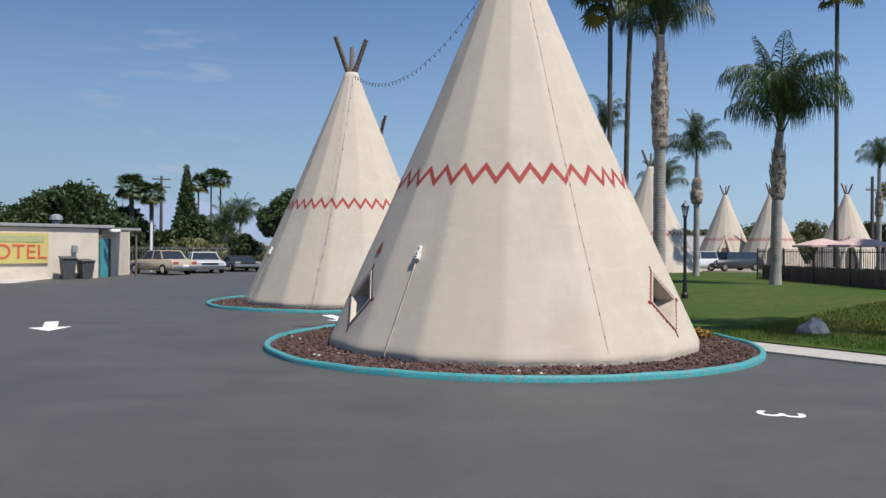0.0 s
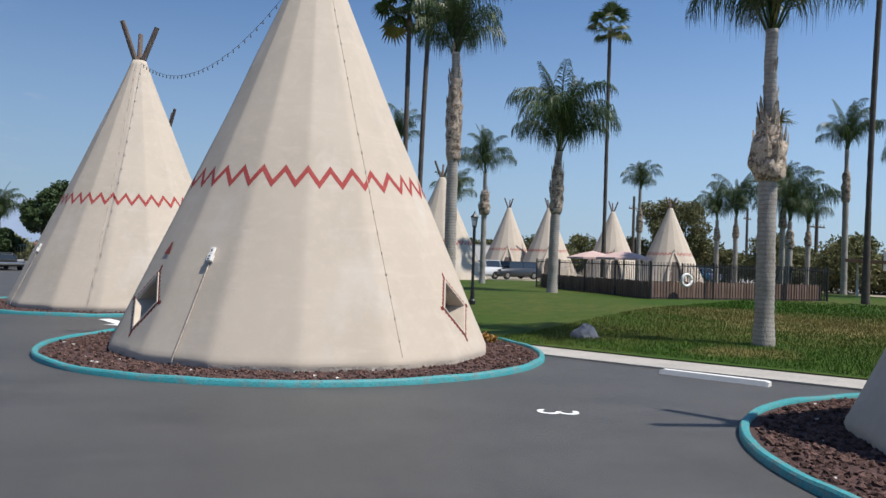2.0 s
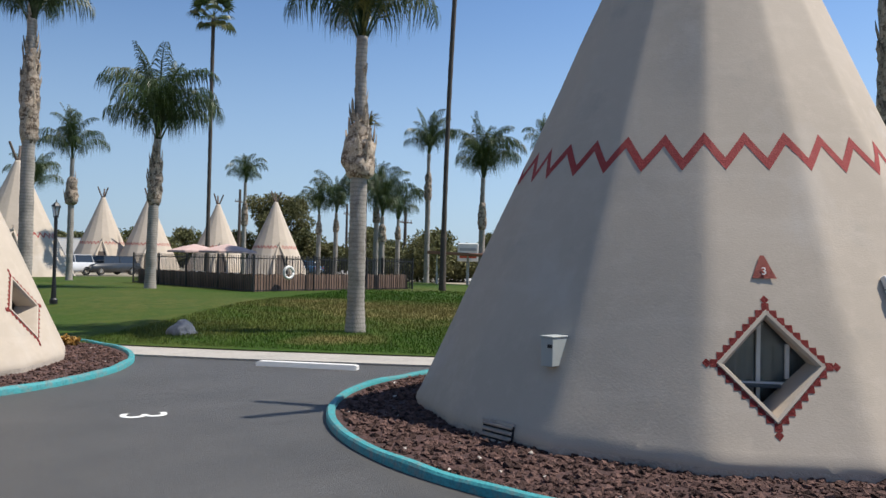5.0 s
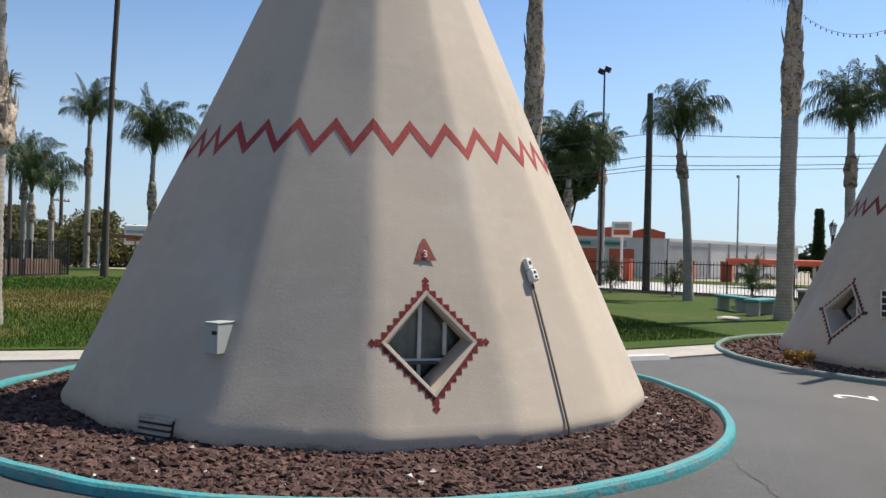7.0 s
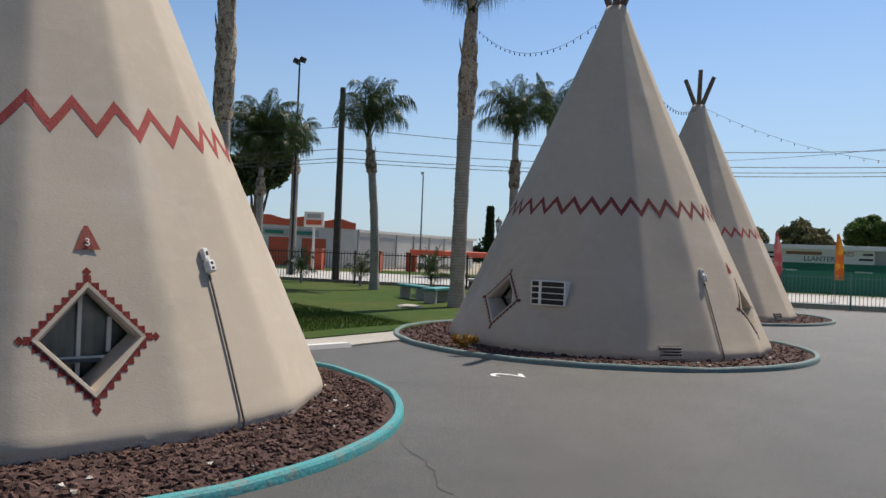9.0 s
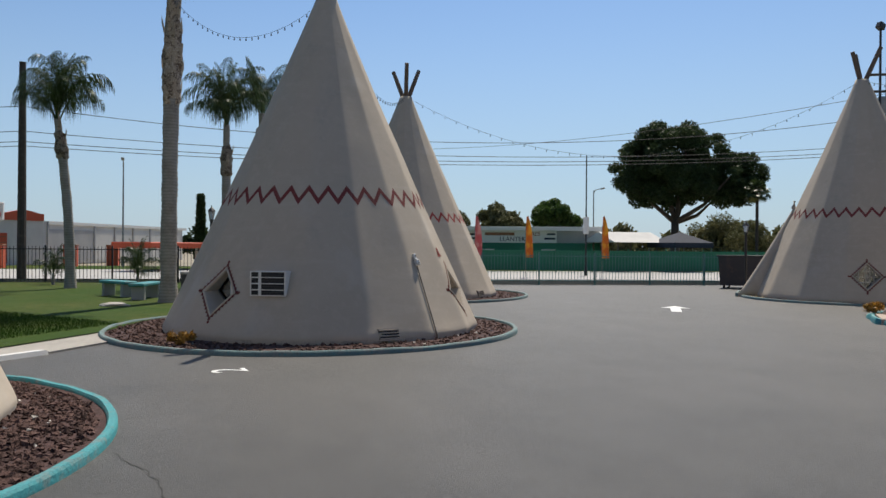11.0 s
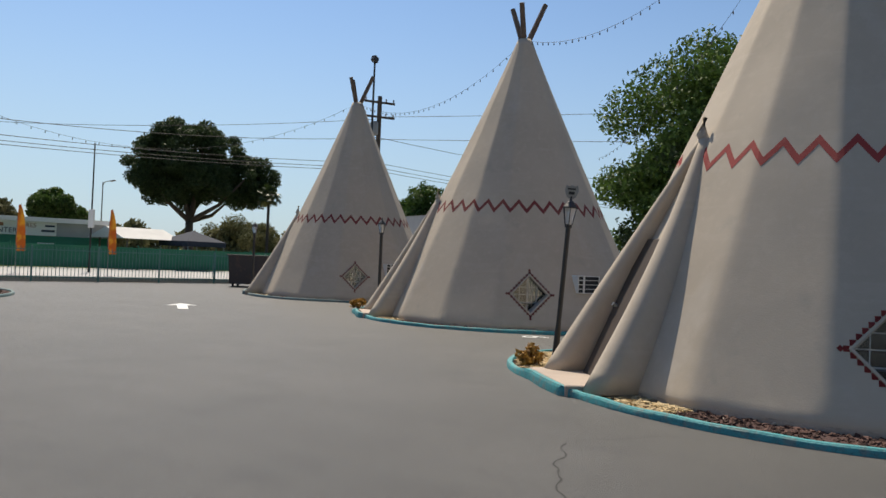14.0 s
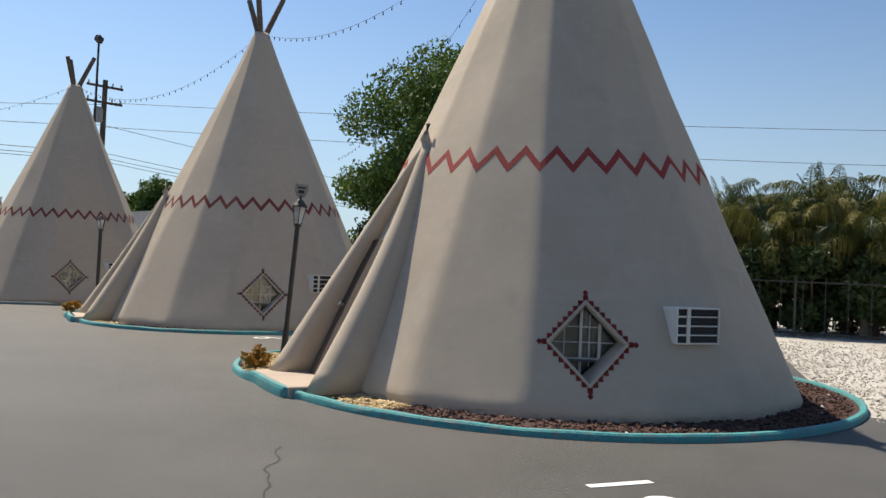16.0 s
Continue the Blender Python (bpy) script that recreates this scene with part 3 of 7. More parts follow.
def wigwam(x, y, neck, facing, windows=(), outlets=(), vents=(), coolers=(), signs=(), seams=(), door=None, poles=20.0, lattice=True, far=False, label="", boxes=(), base=3.02, band=0.0, win=0.375, ink=None, phase=0.0, conduit=None):
    w = thing("wigwam", (x, y, 0), label or "cream stucco tepee-shaped motel cabin with red zigzag band", "cabin", "wigwam cabins")
    c = Cone(neck, facing, base)
    half, zc = win, 0.82
    ths = [radians(t) for t in windows]
    part_mesh("wall", wall_mesh(c, [(t, zc) for t in ths], half), STUCCO, w)
    # zigzag band
    zb = band or neck * 0.385
    bm = bmesh.new()
    n, amp, wide = 36, 0.118, 0.056
    rows = []
    for i in range(n * 2):
        for t in range(3):
            a = radians(phase) + math.tau * (i + t / 3) / (2 * n)
            up = amp * ((1 - 2 * t / 3) if i % 2 == 0 else (2 * t / 3 - 1))
            rows.append([bm.verts.new(c.point(a, zb + up + d, 0.0028)) for d, e in ((wide, 0), (-wide, 0))])
    for i, a in enumerate(rows):
        b = rows[(i + 1) % len(rows)]
        bm.faces.new((a[1], a[0], b[0], b[1]))
    part("zigzag_band", bm, ink or RED, w, "dark red painted zigzag")
    # poles through the smoke hole
    for i in range(3):
        a = radians(poles + 120 * i)
        d = Vector((math.sin(a) * 0.42, math.cos(a) * 0.42, 1.0))
        p = Vector((math.sin(a) * 0.07, math.cos(a) * 0.07, neck - 0.1))
        bm = rod(bmesh.new(), p, p + d * (0.95 + 0.07 * i), 0.075, 0.065, 10)
        part("pole", bm, WOOD_POLE, w, "weathered brown pole")
    for t in seams:
        # stitched seam: small studs down the wall
        zz = neck - 0.3
        stud = mesh_from("stud", [(-1, -1, -1), (1, -1, -1), (1, 1, -1), (-1, 1, -1), (-0.7, -0.7, 1), (0.7, -0.7, 1), (0.7, 0.7, 1), (-0.7, 0.7, 1)],
                         [(0, 1, 5, 4), (1, 2, 6, 5), (2, 3, 7, 6), (3, 0, 4, 7), (4, 5, 6, 7)])
        while zz > 0.3:
            ob = part_mesh("stud", stud, STUCCO_DIRTY, w)
            ob.matrix_local = Matrix.Translation(c.point(radians(t), zz, 0.006)) @ pose(0, 0, 0, 0, 0, -t) @ Matrix.Diagonal((0.010, 0.010, 0.016, 1))
            zz -= 0.30
        bm = bmesh.new()
        tube(bm, [c.point(radians(t), 0.2 + (neck - 0.4) * i / 20, 0.002) for i in range(21)], 0.006, 5)
        part("seam", bm, STUCCO, w)
    for i, t in enumerate(ths):
        diamond_window(w, c, t, zc, half, lattice, 1 if lattice else 2, ink)
    for t, z in outlets:
        outlet(w, c, radians(t), z, conduit)
    for t, z in vents:
        vent(w, c, radians(t), z)
    for t, z in coolers:
        cooler(w, c, radians(t), z)
    for t, z in boxes:
        m = frame_at(c, radians(t), z)
        mb = part("meter_box", one_box((0.125, 0.30, 0.24), m @ pose(0, 0.005, 0, 0, 0, -6), 0.006), PALE_METAL, w, "pale grey metal electrical box")
        part("lid", one_box((0.135, 0.31, 0.014), m @ pose(0, 0.002, 0.126, 0, 0, -6), 0.003), PALE_METAL, mb)
        part("latch", one_box((0.05, 0.012, 0.03), m @ pose(0.02, -0.148, 0.05, 0, 0, -6), 0.003), DARK, mb)
    for t, z, text in signs:
        m = frame_at(c, radians(t), z) @ pose(0, 0, 0, -math.degrees(math.atan(c.slope(z))))
        bm = bmesh.new()
        f = bm.faces.new([bm.verts.new(m @ Vector(p)) for p in ((-0.095, -0.012, -0.10), (0.095, -0.012, -0.10), (0.015, -0.012, 0.10), (-0.015, -0.012, 0.10))])
        bmesh.ops.solidify(bm, geom=[f], thickness=-0.012)
        s = part("cabin_sign", bm, SIGN_RED, w, "small red triangular sign")
        if text:
            letters("sign_number", text, 0.09, m @ pose(0, -0.022, -0.045, 90), WHITE_TRIM, s, 0.002)
    if door is not None:
        entrance(w, c, door)
    return w


def entrance(w, c, door):
    """Two rolled-back stucco flaps beside a dark panel that stands in for the shaded door opening."""
    d = radians(door)
    out, side = Vector((math.sin(d), math.cos(d), 0)), Vector((math.cos(d), -math.sin(d), 0))
    top = c.point(d, c.neck * 0.42, 0.03)
    for s in (-1, 1):
        bm = bmesh.new()
        rings = []
        n = 14
        foot = out * (c.base + 0.20) + side * (0.74 * s)
        for i in range(15):
            t = i / 14
            mid = foot.lerp(top, t) + Vector((0, 0, 0.07 * (1 - t)))
            mid += side * (0.12 * s * math.sin(t * math.pi)) + out * (-0.04 * math.sin(t * math.pi))
            rr = 0.05 + 0.165 * (1 - t) ** 0.9
            ring = []
            for k in range(n):
                a = k * math.tau / n
                # the roll stretches back into the wall
                lx, ly = math.cos(a) * rr, math.sin(a) * rr
                if ly < 0:
                    ly *= 3.0
                ring.append(bm.verts.new(mid + side * lx + out * ly))
            rings.append(ring)
        for a, b in zip(rings, rings[1:]):
            for k in range(n):
                bm.faces.new((a[k], a[(k + 1) % n], b[(k + 1) % n], b[k])).smooth = True
        bm.faces.new(rings[0][::-1])
        bm.faces.new(rings[-1])
        bmesh.ops.recalc_face_normals(bm, faces=bm.faces[:])
        part("door_flap", bm, STUCCO, w, "rolled-back stucco tent flap")
    # dark panel laid on the slope between the flaps, for the opening's shade
    m = Matrix.Identity(4)
    m.col[0].xyz, m.col[1].xyz = side, out
    m = m @ pose(0, c.radius(1.0) * 0.985, 1.0, -math.degrees(math.atan(-c.slope(1.0))))
    dr = part("door", one_box((0.8, 0.05, 1.95), m @ pose(0, 0.01, 0), 0.01), DOOR_DARK, w, "dark panel for the shaded door opening")
    part("door_handle", rod(bmesh.new(), m @ Vector((0.3, 0.03, 0)), m @ Vector((0.3, 0.10, 0)), 0.025), GREY_METAL, dr)
    # the tied knot where the flaps meet
    bm = bmesh.new()
    tube(bm, [top + Vector((0, 0, -0.1)), top + out * 0.05, top + Vector((0, 0, 0.22)) + out * 0.02], [0.05, 0.075, 0.04], 8)
    part("knot", bm, STUCCO_DIRTY, w, "", True)


def bed(x, y, seed, door=None, paint=None, radius=3.98, count=3600, inner=2.86):
    """The kerb ring round a wigwam with its bed of lava rock."""
    rng = np.random.default_rng(seed)

    def reach(a):
        r = radius + 0.03 * math.sin(a * 3 + seed)
        if door is not None:
            # out round the entrance step, then further round the planted corner
            k = math.degrees((a - radians(door) + math.pi) % math.tau - math.pi)
            r += 0.13 * max(0.0, min(1.0, (k + 11) / 2.0, (52 - k) / 8.0))
            r += 0.36 * max(0.0, math.cos(math.radians(min(90, abs(k - 34) * 3.2))))
        return r

    def raised(a):
        if door is None:
            return 0.0
        k = math.degrees((a - radians(door) + math.pi) % math.tau - math.pi)
        return 0.055 * max(0.0, min(1.0, (k + 11) / 1.5, (14 - k) / 5.0))

    k = thing("kerb_ring", (x, y, 0), "low teal-painted concrete kerb round a rock bed", "kerb", "kerb rings")
    bm = bmesh.new()
    rows = []
    n = 240
    for i in range(n):
        a = math.tau * i / n
        r = reach(a)
        h = 0.078 + raised(a) + 0.016 * noise.noise((math.cos(a) * 6, math.sin(a) * 6, seed))
        u = Vector((math.sin(a), math.cos(a), 0))
        rows.append([bm.verts.new(u * (r + o) + Vector((0, 0, z))) for o, z in ((0.052, -0.03), (0.048, h * 0.76), (0.032, h), (-0.026, h), (-0.038, h * 0.76), (-0.042, -0.03))])
    for i, a in enumerate(rows):
        b = rows[(i + 1) % n]
        for j in range(5):
            bm.faces.new((a[j], b[j], b[j + 1], a[j + 1])).smooth = j in (0, 4)
    bmesh.ops.recalc_face_normals(bm, faces=bm.faces[:])
    part("kerb", bm, paint or TEAL, k)
    bm = bmesh.new()
    ring = [[bm.verts.new((rr * math.sin(a), rr * math.cos(a), 0.036)) for rr in (inner - 0.11, reach(a) - 0.04)] for a in (math.tau * i / n for i in range(n))]
    for i, a in enumerate(ring):
        b = ring[(i + 1) % n]
        bm.faces.new((a[0], a[1], b[1], b[0]))
    bmesh.ops.recalc_face_normals(bm, faces=bm.faces[:])
    part("bed_floor", bm, LAVA_BED, k)
    spots, pale, dry = [], [], []
    while len(spots) < count:
        a, q = rng.uniform(0, math.tau), rng.uniform(0, 1)
        r = math.sqrt(inner ** 2 + q * (reach(a) ** 2 - inner ** 2))
        if r > reach(a) - 0.11:
            continue
        p = (r * math.sin(a), r * math.cos(a), rng.uniform(0.026, 0.05))
        if door is not None:
            kk = (a - radians(door) + math.pi) % math.tau - math.pi
            if radians(-29) < kk < radians(56):
                dry.append(p)
                count -= 1
                continue
        (pale if rng.uniform() < 0.012 else spots).append(p)
    tagged(part_mesh("lava_rock", stones("lava_rock", spots, 0.042, LAVA, rng), LAVA, k), kind="stuff")
    if pale:
        tagged(part_mesh("pale_pebble", stones("pale_pebble", pale, 0.034, PALE_STONE, rng), PALE_STONE, k), kind="stuff")
    if dry:
        verts, faces = [], []
        for p in dry:
            for _ in range(9):
                a, ln = rng.uniform(0, math.tau), rng.uniform(0.03, 0.09)
                ox, oy = rng.uniform(-0.05, 0.05, 2)
                d, e = np.array((math.cos(a) * ln, math.sin(a) * ln, rng.uniform(-0.01, 0.02))), np.array((-math.sin(a) * 0.006, math.cos(a) * 0.006, 0.002))
                q = np.array(p) + (ox, oy, -0.01 + rng.uniform(0, 0.03))
                i = len(verts)
                verts += [q - d - e, q + d - e, q + d + e, q - d + e]
                faces.append((i, i + 1, i + 2, i + 3))
        tagged(part_mesh("straw_mulch", mesh_from("straw_mulch", verts, faces), STRAW, k, "dry straw mulch"), kind="stuff")
    return k


wigwam(1.15, 13.05, 6.70, -117.5, (-117.5, 129.5), outlets=((-141.6, 1.48),), signs=((-117.3, 1.58, ""),), seams=(159.6, 24), poles=10, lattice=False, band=2.67, base=3.08, phase=6.7,
       label="sunlit cream stucco tepee cabin with two diamond windows")
wigwam(-2.72, 22.74, 6.73, -117.5, (), outlets=((-120, 1.48),), seams=(-168,), poles=-5, band=2.80)
wigwam(8.075, 4.195, 6.8, -130.8, (-129.4,), outlets=((-153.6, 1.38),), vents=((-86.5, 0.10),), signs=((-129.8, 1.56, "3"),), boxes=((-94.2, 0.82),), poles=0, band=2.56, lattice=False, phase=1, conduit=CONDUIT,
       label="half-shaded stucco tepee cabin with red-bordered diamond window", base=3.11)
wigwam(15.14, -3.14, 6.40, -36.5, (-36.5, -145), outlets=((-119, 1.34),), vents=((-99.2, 0.17),), coolers=((-58.6, 0.98),), ink=DARK_RED, signs=((-140, 1.5, ""),), conduit=CONDUIT, poles=40, lattice=False,
       label="shaded tan stucco tepee cabin with window air conditioner", base=2.98)
wigwam(24.48, -7.7, 6.49, -58, (), vents=((-125, 0.17),), poles=45, label="tall tan stucco tepee cabin behind another cabin")
wigwam(10.21, -17.98, 7.39, -35, (-36,), coolers=((-62, 1.08),), door=44, poles=-15, base=3.5, win=0.42, ink=DARK_RED, label="grey-shaded stucco tepee cabin with flap entrance")
wigwam(19.08, -21.45, 7.1, -45, (-45,), coolers=((-72, 1.08),), door=44, poles=-5, base=3.25, ink=DARK_RED, label="distant grey-shaded tepee cabin with flap entrance")
wigwam(1.65, -11.75, 7.75, -17, (-17,), coolers=((-40.2, 1.04),), door=44, poles=0, base=3.5, win=0.42, band=2.92, label="large shaded tepee cabin with open flap entrance")
bed(1.11, 13.02, 1, count=4200, radius=3.93)
bed(-2.72, 22.74, 2, count=1800)
bed(7.56, 3.97, 3, count=9500, radius=3.70, inner=2.4)
bed(15.1, -2.97, 4, count=2800, radius=3.8, inner=2.7, paint=TEAL_FADED)
bed(24.48, -7.7, 5, count=1200, paint=TEAL_FADED)
bed(10.32, -17.8, 6, 45, count=1800, inner=3.2, radius=3.74)
bed(19.08, -21.4, 7, 45, TEAL_FADED, count=1200, inner=3.0, radius=3.55)
bed(1.59, -11.81, 8, 45, count=5600, inner=3.2, radius=4.11)
# loose stones of the gravel yard
rngg = np.random.default_rng(31)
loose = [(-2.4 - 9 * rngg.uniform() ** 1.3, -10.8 - 13 * rngg.uniform() ** 1.4 + 2.2 * rngg.uniform(), 0.0) for _ in range(7000)]
loose = [(x, y, z) for x, y, z in loose if y < -10.0 - 0.31 * (x + 2.2) * -1 - 0.3 and math.hypot(x - 1.75, y + 11.85) > 4.4]
tagged(part_mesh("gravel_stones", stones("gravel_stones", loose, 0.032, PALE_STONE, rngg), PALE_STONE), "loose pale crushed stones on the gravel yard", "gravel", kind="stuff")

# ---- vegetation ----
TRUNK = material("palm_trunk", (0.33, 0.305, 0.27), 0.95, [(3, (0.20, 0.175, 0.15), 0.45, 0.65, 0.7), (25, (0.42, 0.39, 0.35), 0.5, 0.7, 0.6)], 0.7, 30, bands=(3.7, (0.14, 0.12, 0.10), 0.34))
BOOTS = material("palm_boots", (0.36, 0.29, 0.22), 0.95, [(6, (0.09, 0.06, 0.04), 0.47, 0.56, 0.9), (20, (0.55, 0.48, 0.40), 0.52, 0.66, 0.8)], 0.9, 25, vary=0.3)
DARK_TRUNK = material("dark_trunk", (0.075, 0.06, 0.05), 0.95, [(6, (0.13, 0.11, 0.09), 0.5, 0.7, 0.7)], 0.6, 30)
BARK = material("bark", (0.10, 0.075, 0.055), 0.95, [(8, (0.17, 0.13, 0.10), 0.5, 0.7, 0.7)], 0.8, 30)
FROND = material("palm_frond", (0.042, 0.070, 0.020), 0.42, [(1.5, (0.070, 0.10, 0.032), 0.5, 0.7, 0.7)], 0, vary=0.45, spec=0.5, thin=0.2)
FROND_OLIVE = material("olive_frond", (0.135, 0.135, 0.035), 0.55, [(1.2, (0.22, 0.19, 0.06), 0.45, 0.65, 0.8)], 0, vary=0.4, spec=0.2, thin=0.2)
FROND_YELLOW = material("yellowed_frond", (0.20, 0.18, 0.045), 0.6, [(1.5, (0.10, 0.12, 0.035), 0.5, 0.7, 0.7)], 0, vary=0.35, thin=0.2)
LEAF_DARK = material("dark_leaf", (0.042, 0.070, 0.024), 0.6, [(0.5, (0.068, 0.095, 0.03), 0.45, 0.7, 0.7)], 0, vary=0.4, spec=0.3, thin=0.2)
LEAF = material("leaf", (0.072, 0.135, 0.028), 0.6, [(0.5, (0.09, 0.13, 0.03), 0.45, 0.7, 0.7)], 0, vary=0.4, spec=0.3, thin=0.2)
LEAF_BRIGHT = material("bright_leaf", (0.095, 0.165, 0.035), 0.6, [(0.7, (0.055, 0.105, 0.025), 0.45, 0.7, 0.7)], 0, vary=0.45, spec=0.3, thin=0.2)
LEAF_DRY = material("olive_leaf", (0.13, 0.135, 0.058), 0.7, [(0.4, (0.19, 0.165, 0.08), 0.45, 0.7, 0.7)], 0, vary=0.35, spec=0.2, thin=0.2)
LEAF_GOLD = material("dry_leaf", (0.36, 0.20, 0.04), 0.7, [(3, (0.22, 0.12, 0.03), 0.45, 0.7, 0.7)], 0, vary=0.4, thin=0.2)


def frond_mesh(name, length, rise, droop, leaf, rng, pairs=58, mat=None, hang=0.9, late=2.5):
    """A feather frond along +y: a bending stalk with drooping leaflets on both sides."""
    verts, faces = [], []
    pts, p, a = [], np.array((0.0, 0.0, 0.0)), rise
    n = 22
    for i in range(n + 1):
        pts.append(p.copy())
        p = p + np.array((0, math.cos(a), math.sin(a))) * length / n
        a = max(-1.5, rise - droop * ((i + 1) / n) ** late)
    pts = np.array(pts)
    for i in range(n):
        w0, w1 = 0.035 * (1 - i / n) + 0.006, 0.035 * (1 - (i + 1) / n) + 0.006
        k = len(verts)
        verts += [pts[i] + (-w0, 0, 0), pts[i] + (0, 0, w0), pts[i] + (w0, 0, 0), pts[i + 1] + (-w1, 0, 0), pts[i + 1] + (0, 0, w1), pts[i + 1] + (w1, 0, 0)]
        faces += [(k, k + 1, k + 4, k + 3), (k + 1, k + 2, k + 5, k + 4)]
    for j in range(pairs):
        t = 0.24 + 0.76 * j / (pairs - 1)
        f = t * n
        i = min(int(f), n - 1)
        c = pts[i] + (pts[i + 1] - pts[i]) * (f - i)
        d = pts[i + 1] - pts[i]
        d = d / np.linalg.norm(d)
        ln = leaf * (0.45 + 0.75 * math.sin(math.pi * min(1, t * 0.9 + 0.12))) * (1 - 0.35 * max(0, t - 0.75) / 0.25)
        for s in (-1, 1):
            l = ln * rng.uniform(0.8, 1.15)
            out = np.array((s * rng.uniform(0.7, 1.0), 0, rng.uniform(-0.3, 0.55))) * 0.8 + d * rng.uniform(0.4, 0.7)
            out /= np.linalg.norm(out)
            m1 = c + out * l * 0.38 + np.array((0, 0, -0.10 * hang)) * l
            m2 = c + out * l * 0.58 + np.array((0, 0, -0.48 * hang)) * l
            m3 = c + out * l * 0.66 + np.array((0, 0, -0.98 * hang)) * l
            w = d * 0.0125
            k = len(verts)
            verts += [c - w * 0.6, c + w * 0.6, m1 - w, m1 + w, m2 - w * 0.8, m2 + w * 0.8, m3]
            faces += [(k, k + 1, k + 3, k + 2), (k + 2, k + 3, k + 5, k + 4), (k + 4, k + 5, k + 6)]
    me = mesh_from(name, verts, faces)
    me.materials.append(mat or FROND)
    return me


prng = np.random.default_rng(11)
FRONDS = [frond_mesh("frond", 2.8, 1.54, 0.7, 0.5, prng, hang=0.6), frond_mesh("frond", 3.2, 1.48, 1.9, 0.68, prng, late=3.0), frond_mesh("frond", 3.3, 1.42, 2.5, 0.74, prng, hang=1.0, late=2.8),
          frond_mesh("frond", 3.3, 1.34, 2.8, 0.76, prng, hang=1.1, late=2.4), frond_mesh("frond", 3.0, 1.22, 2.8, 0.72, prng, hang=1.1, late=2.2)]
FRONDS_DRY = [frond_mesh("frond", 2.9, 1.35, 2.6, 0.66, prng, mat=FROND_YELLOW), frond_mesh("frond", 2.8, 1.2, 2.8, 0.64, prng, mat=FROND_YELLOW, hang=1.1, late=2.0)]
FRONDS_OLIVE = [frond_mesh("frond", 2.9, 1.45, 2.0, 0.66, prng, mat=FROND_OLIVE), frond_mesh("frond", 3.1, 1.3, 2.6, 0.74, prng, mat=FROND_OLIVE, hang=1.1, late=2.2), frond_mesh("frond", 2.9, 1.05, 2.7, 0.68, prng, mat=FROND_OLIVE, hang=1.1, late=1.7)]
BOOT = mesh_from("leaf_base", [(-0.10, 0, 0), (0.10, 0, 0), (-0.075, 0.10, 0.32), (0.075, 0.10, 0.32), (-0.03, 0.16, 0.55), (0.035, 0.17, 0.58), (0, 0.06, 0.0), (0, 0.15, 0.32)],
                 [(0, 1, 6), (0, 6, 7, 2), (6, 1, 3, 7), (2, 7, 5, 4), (7, 3, 5), (0, 2, 3, 1), (2, 4, 5, 3)])
BOOT.materials.append(BOOTS)


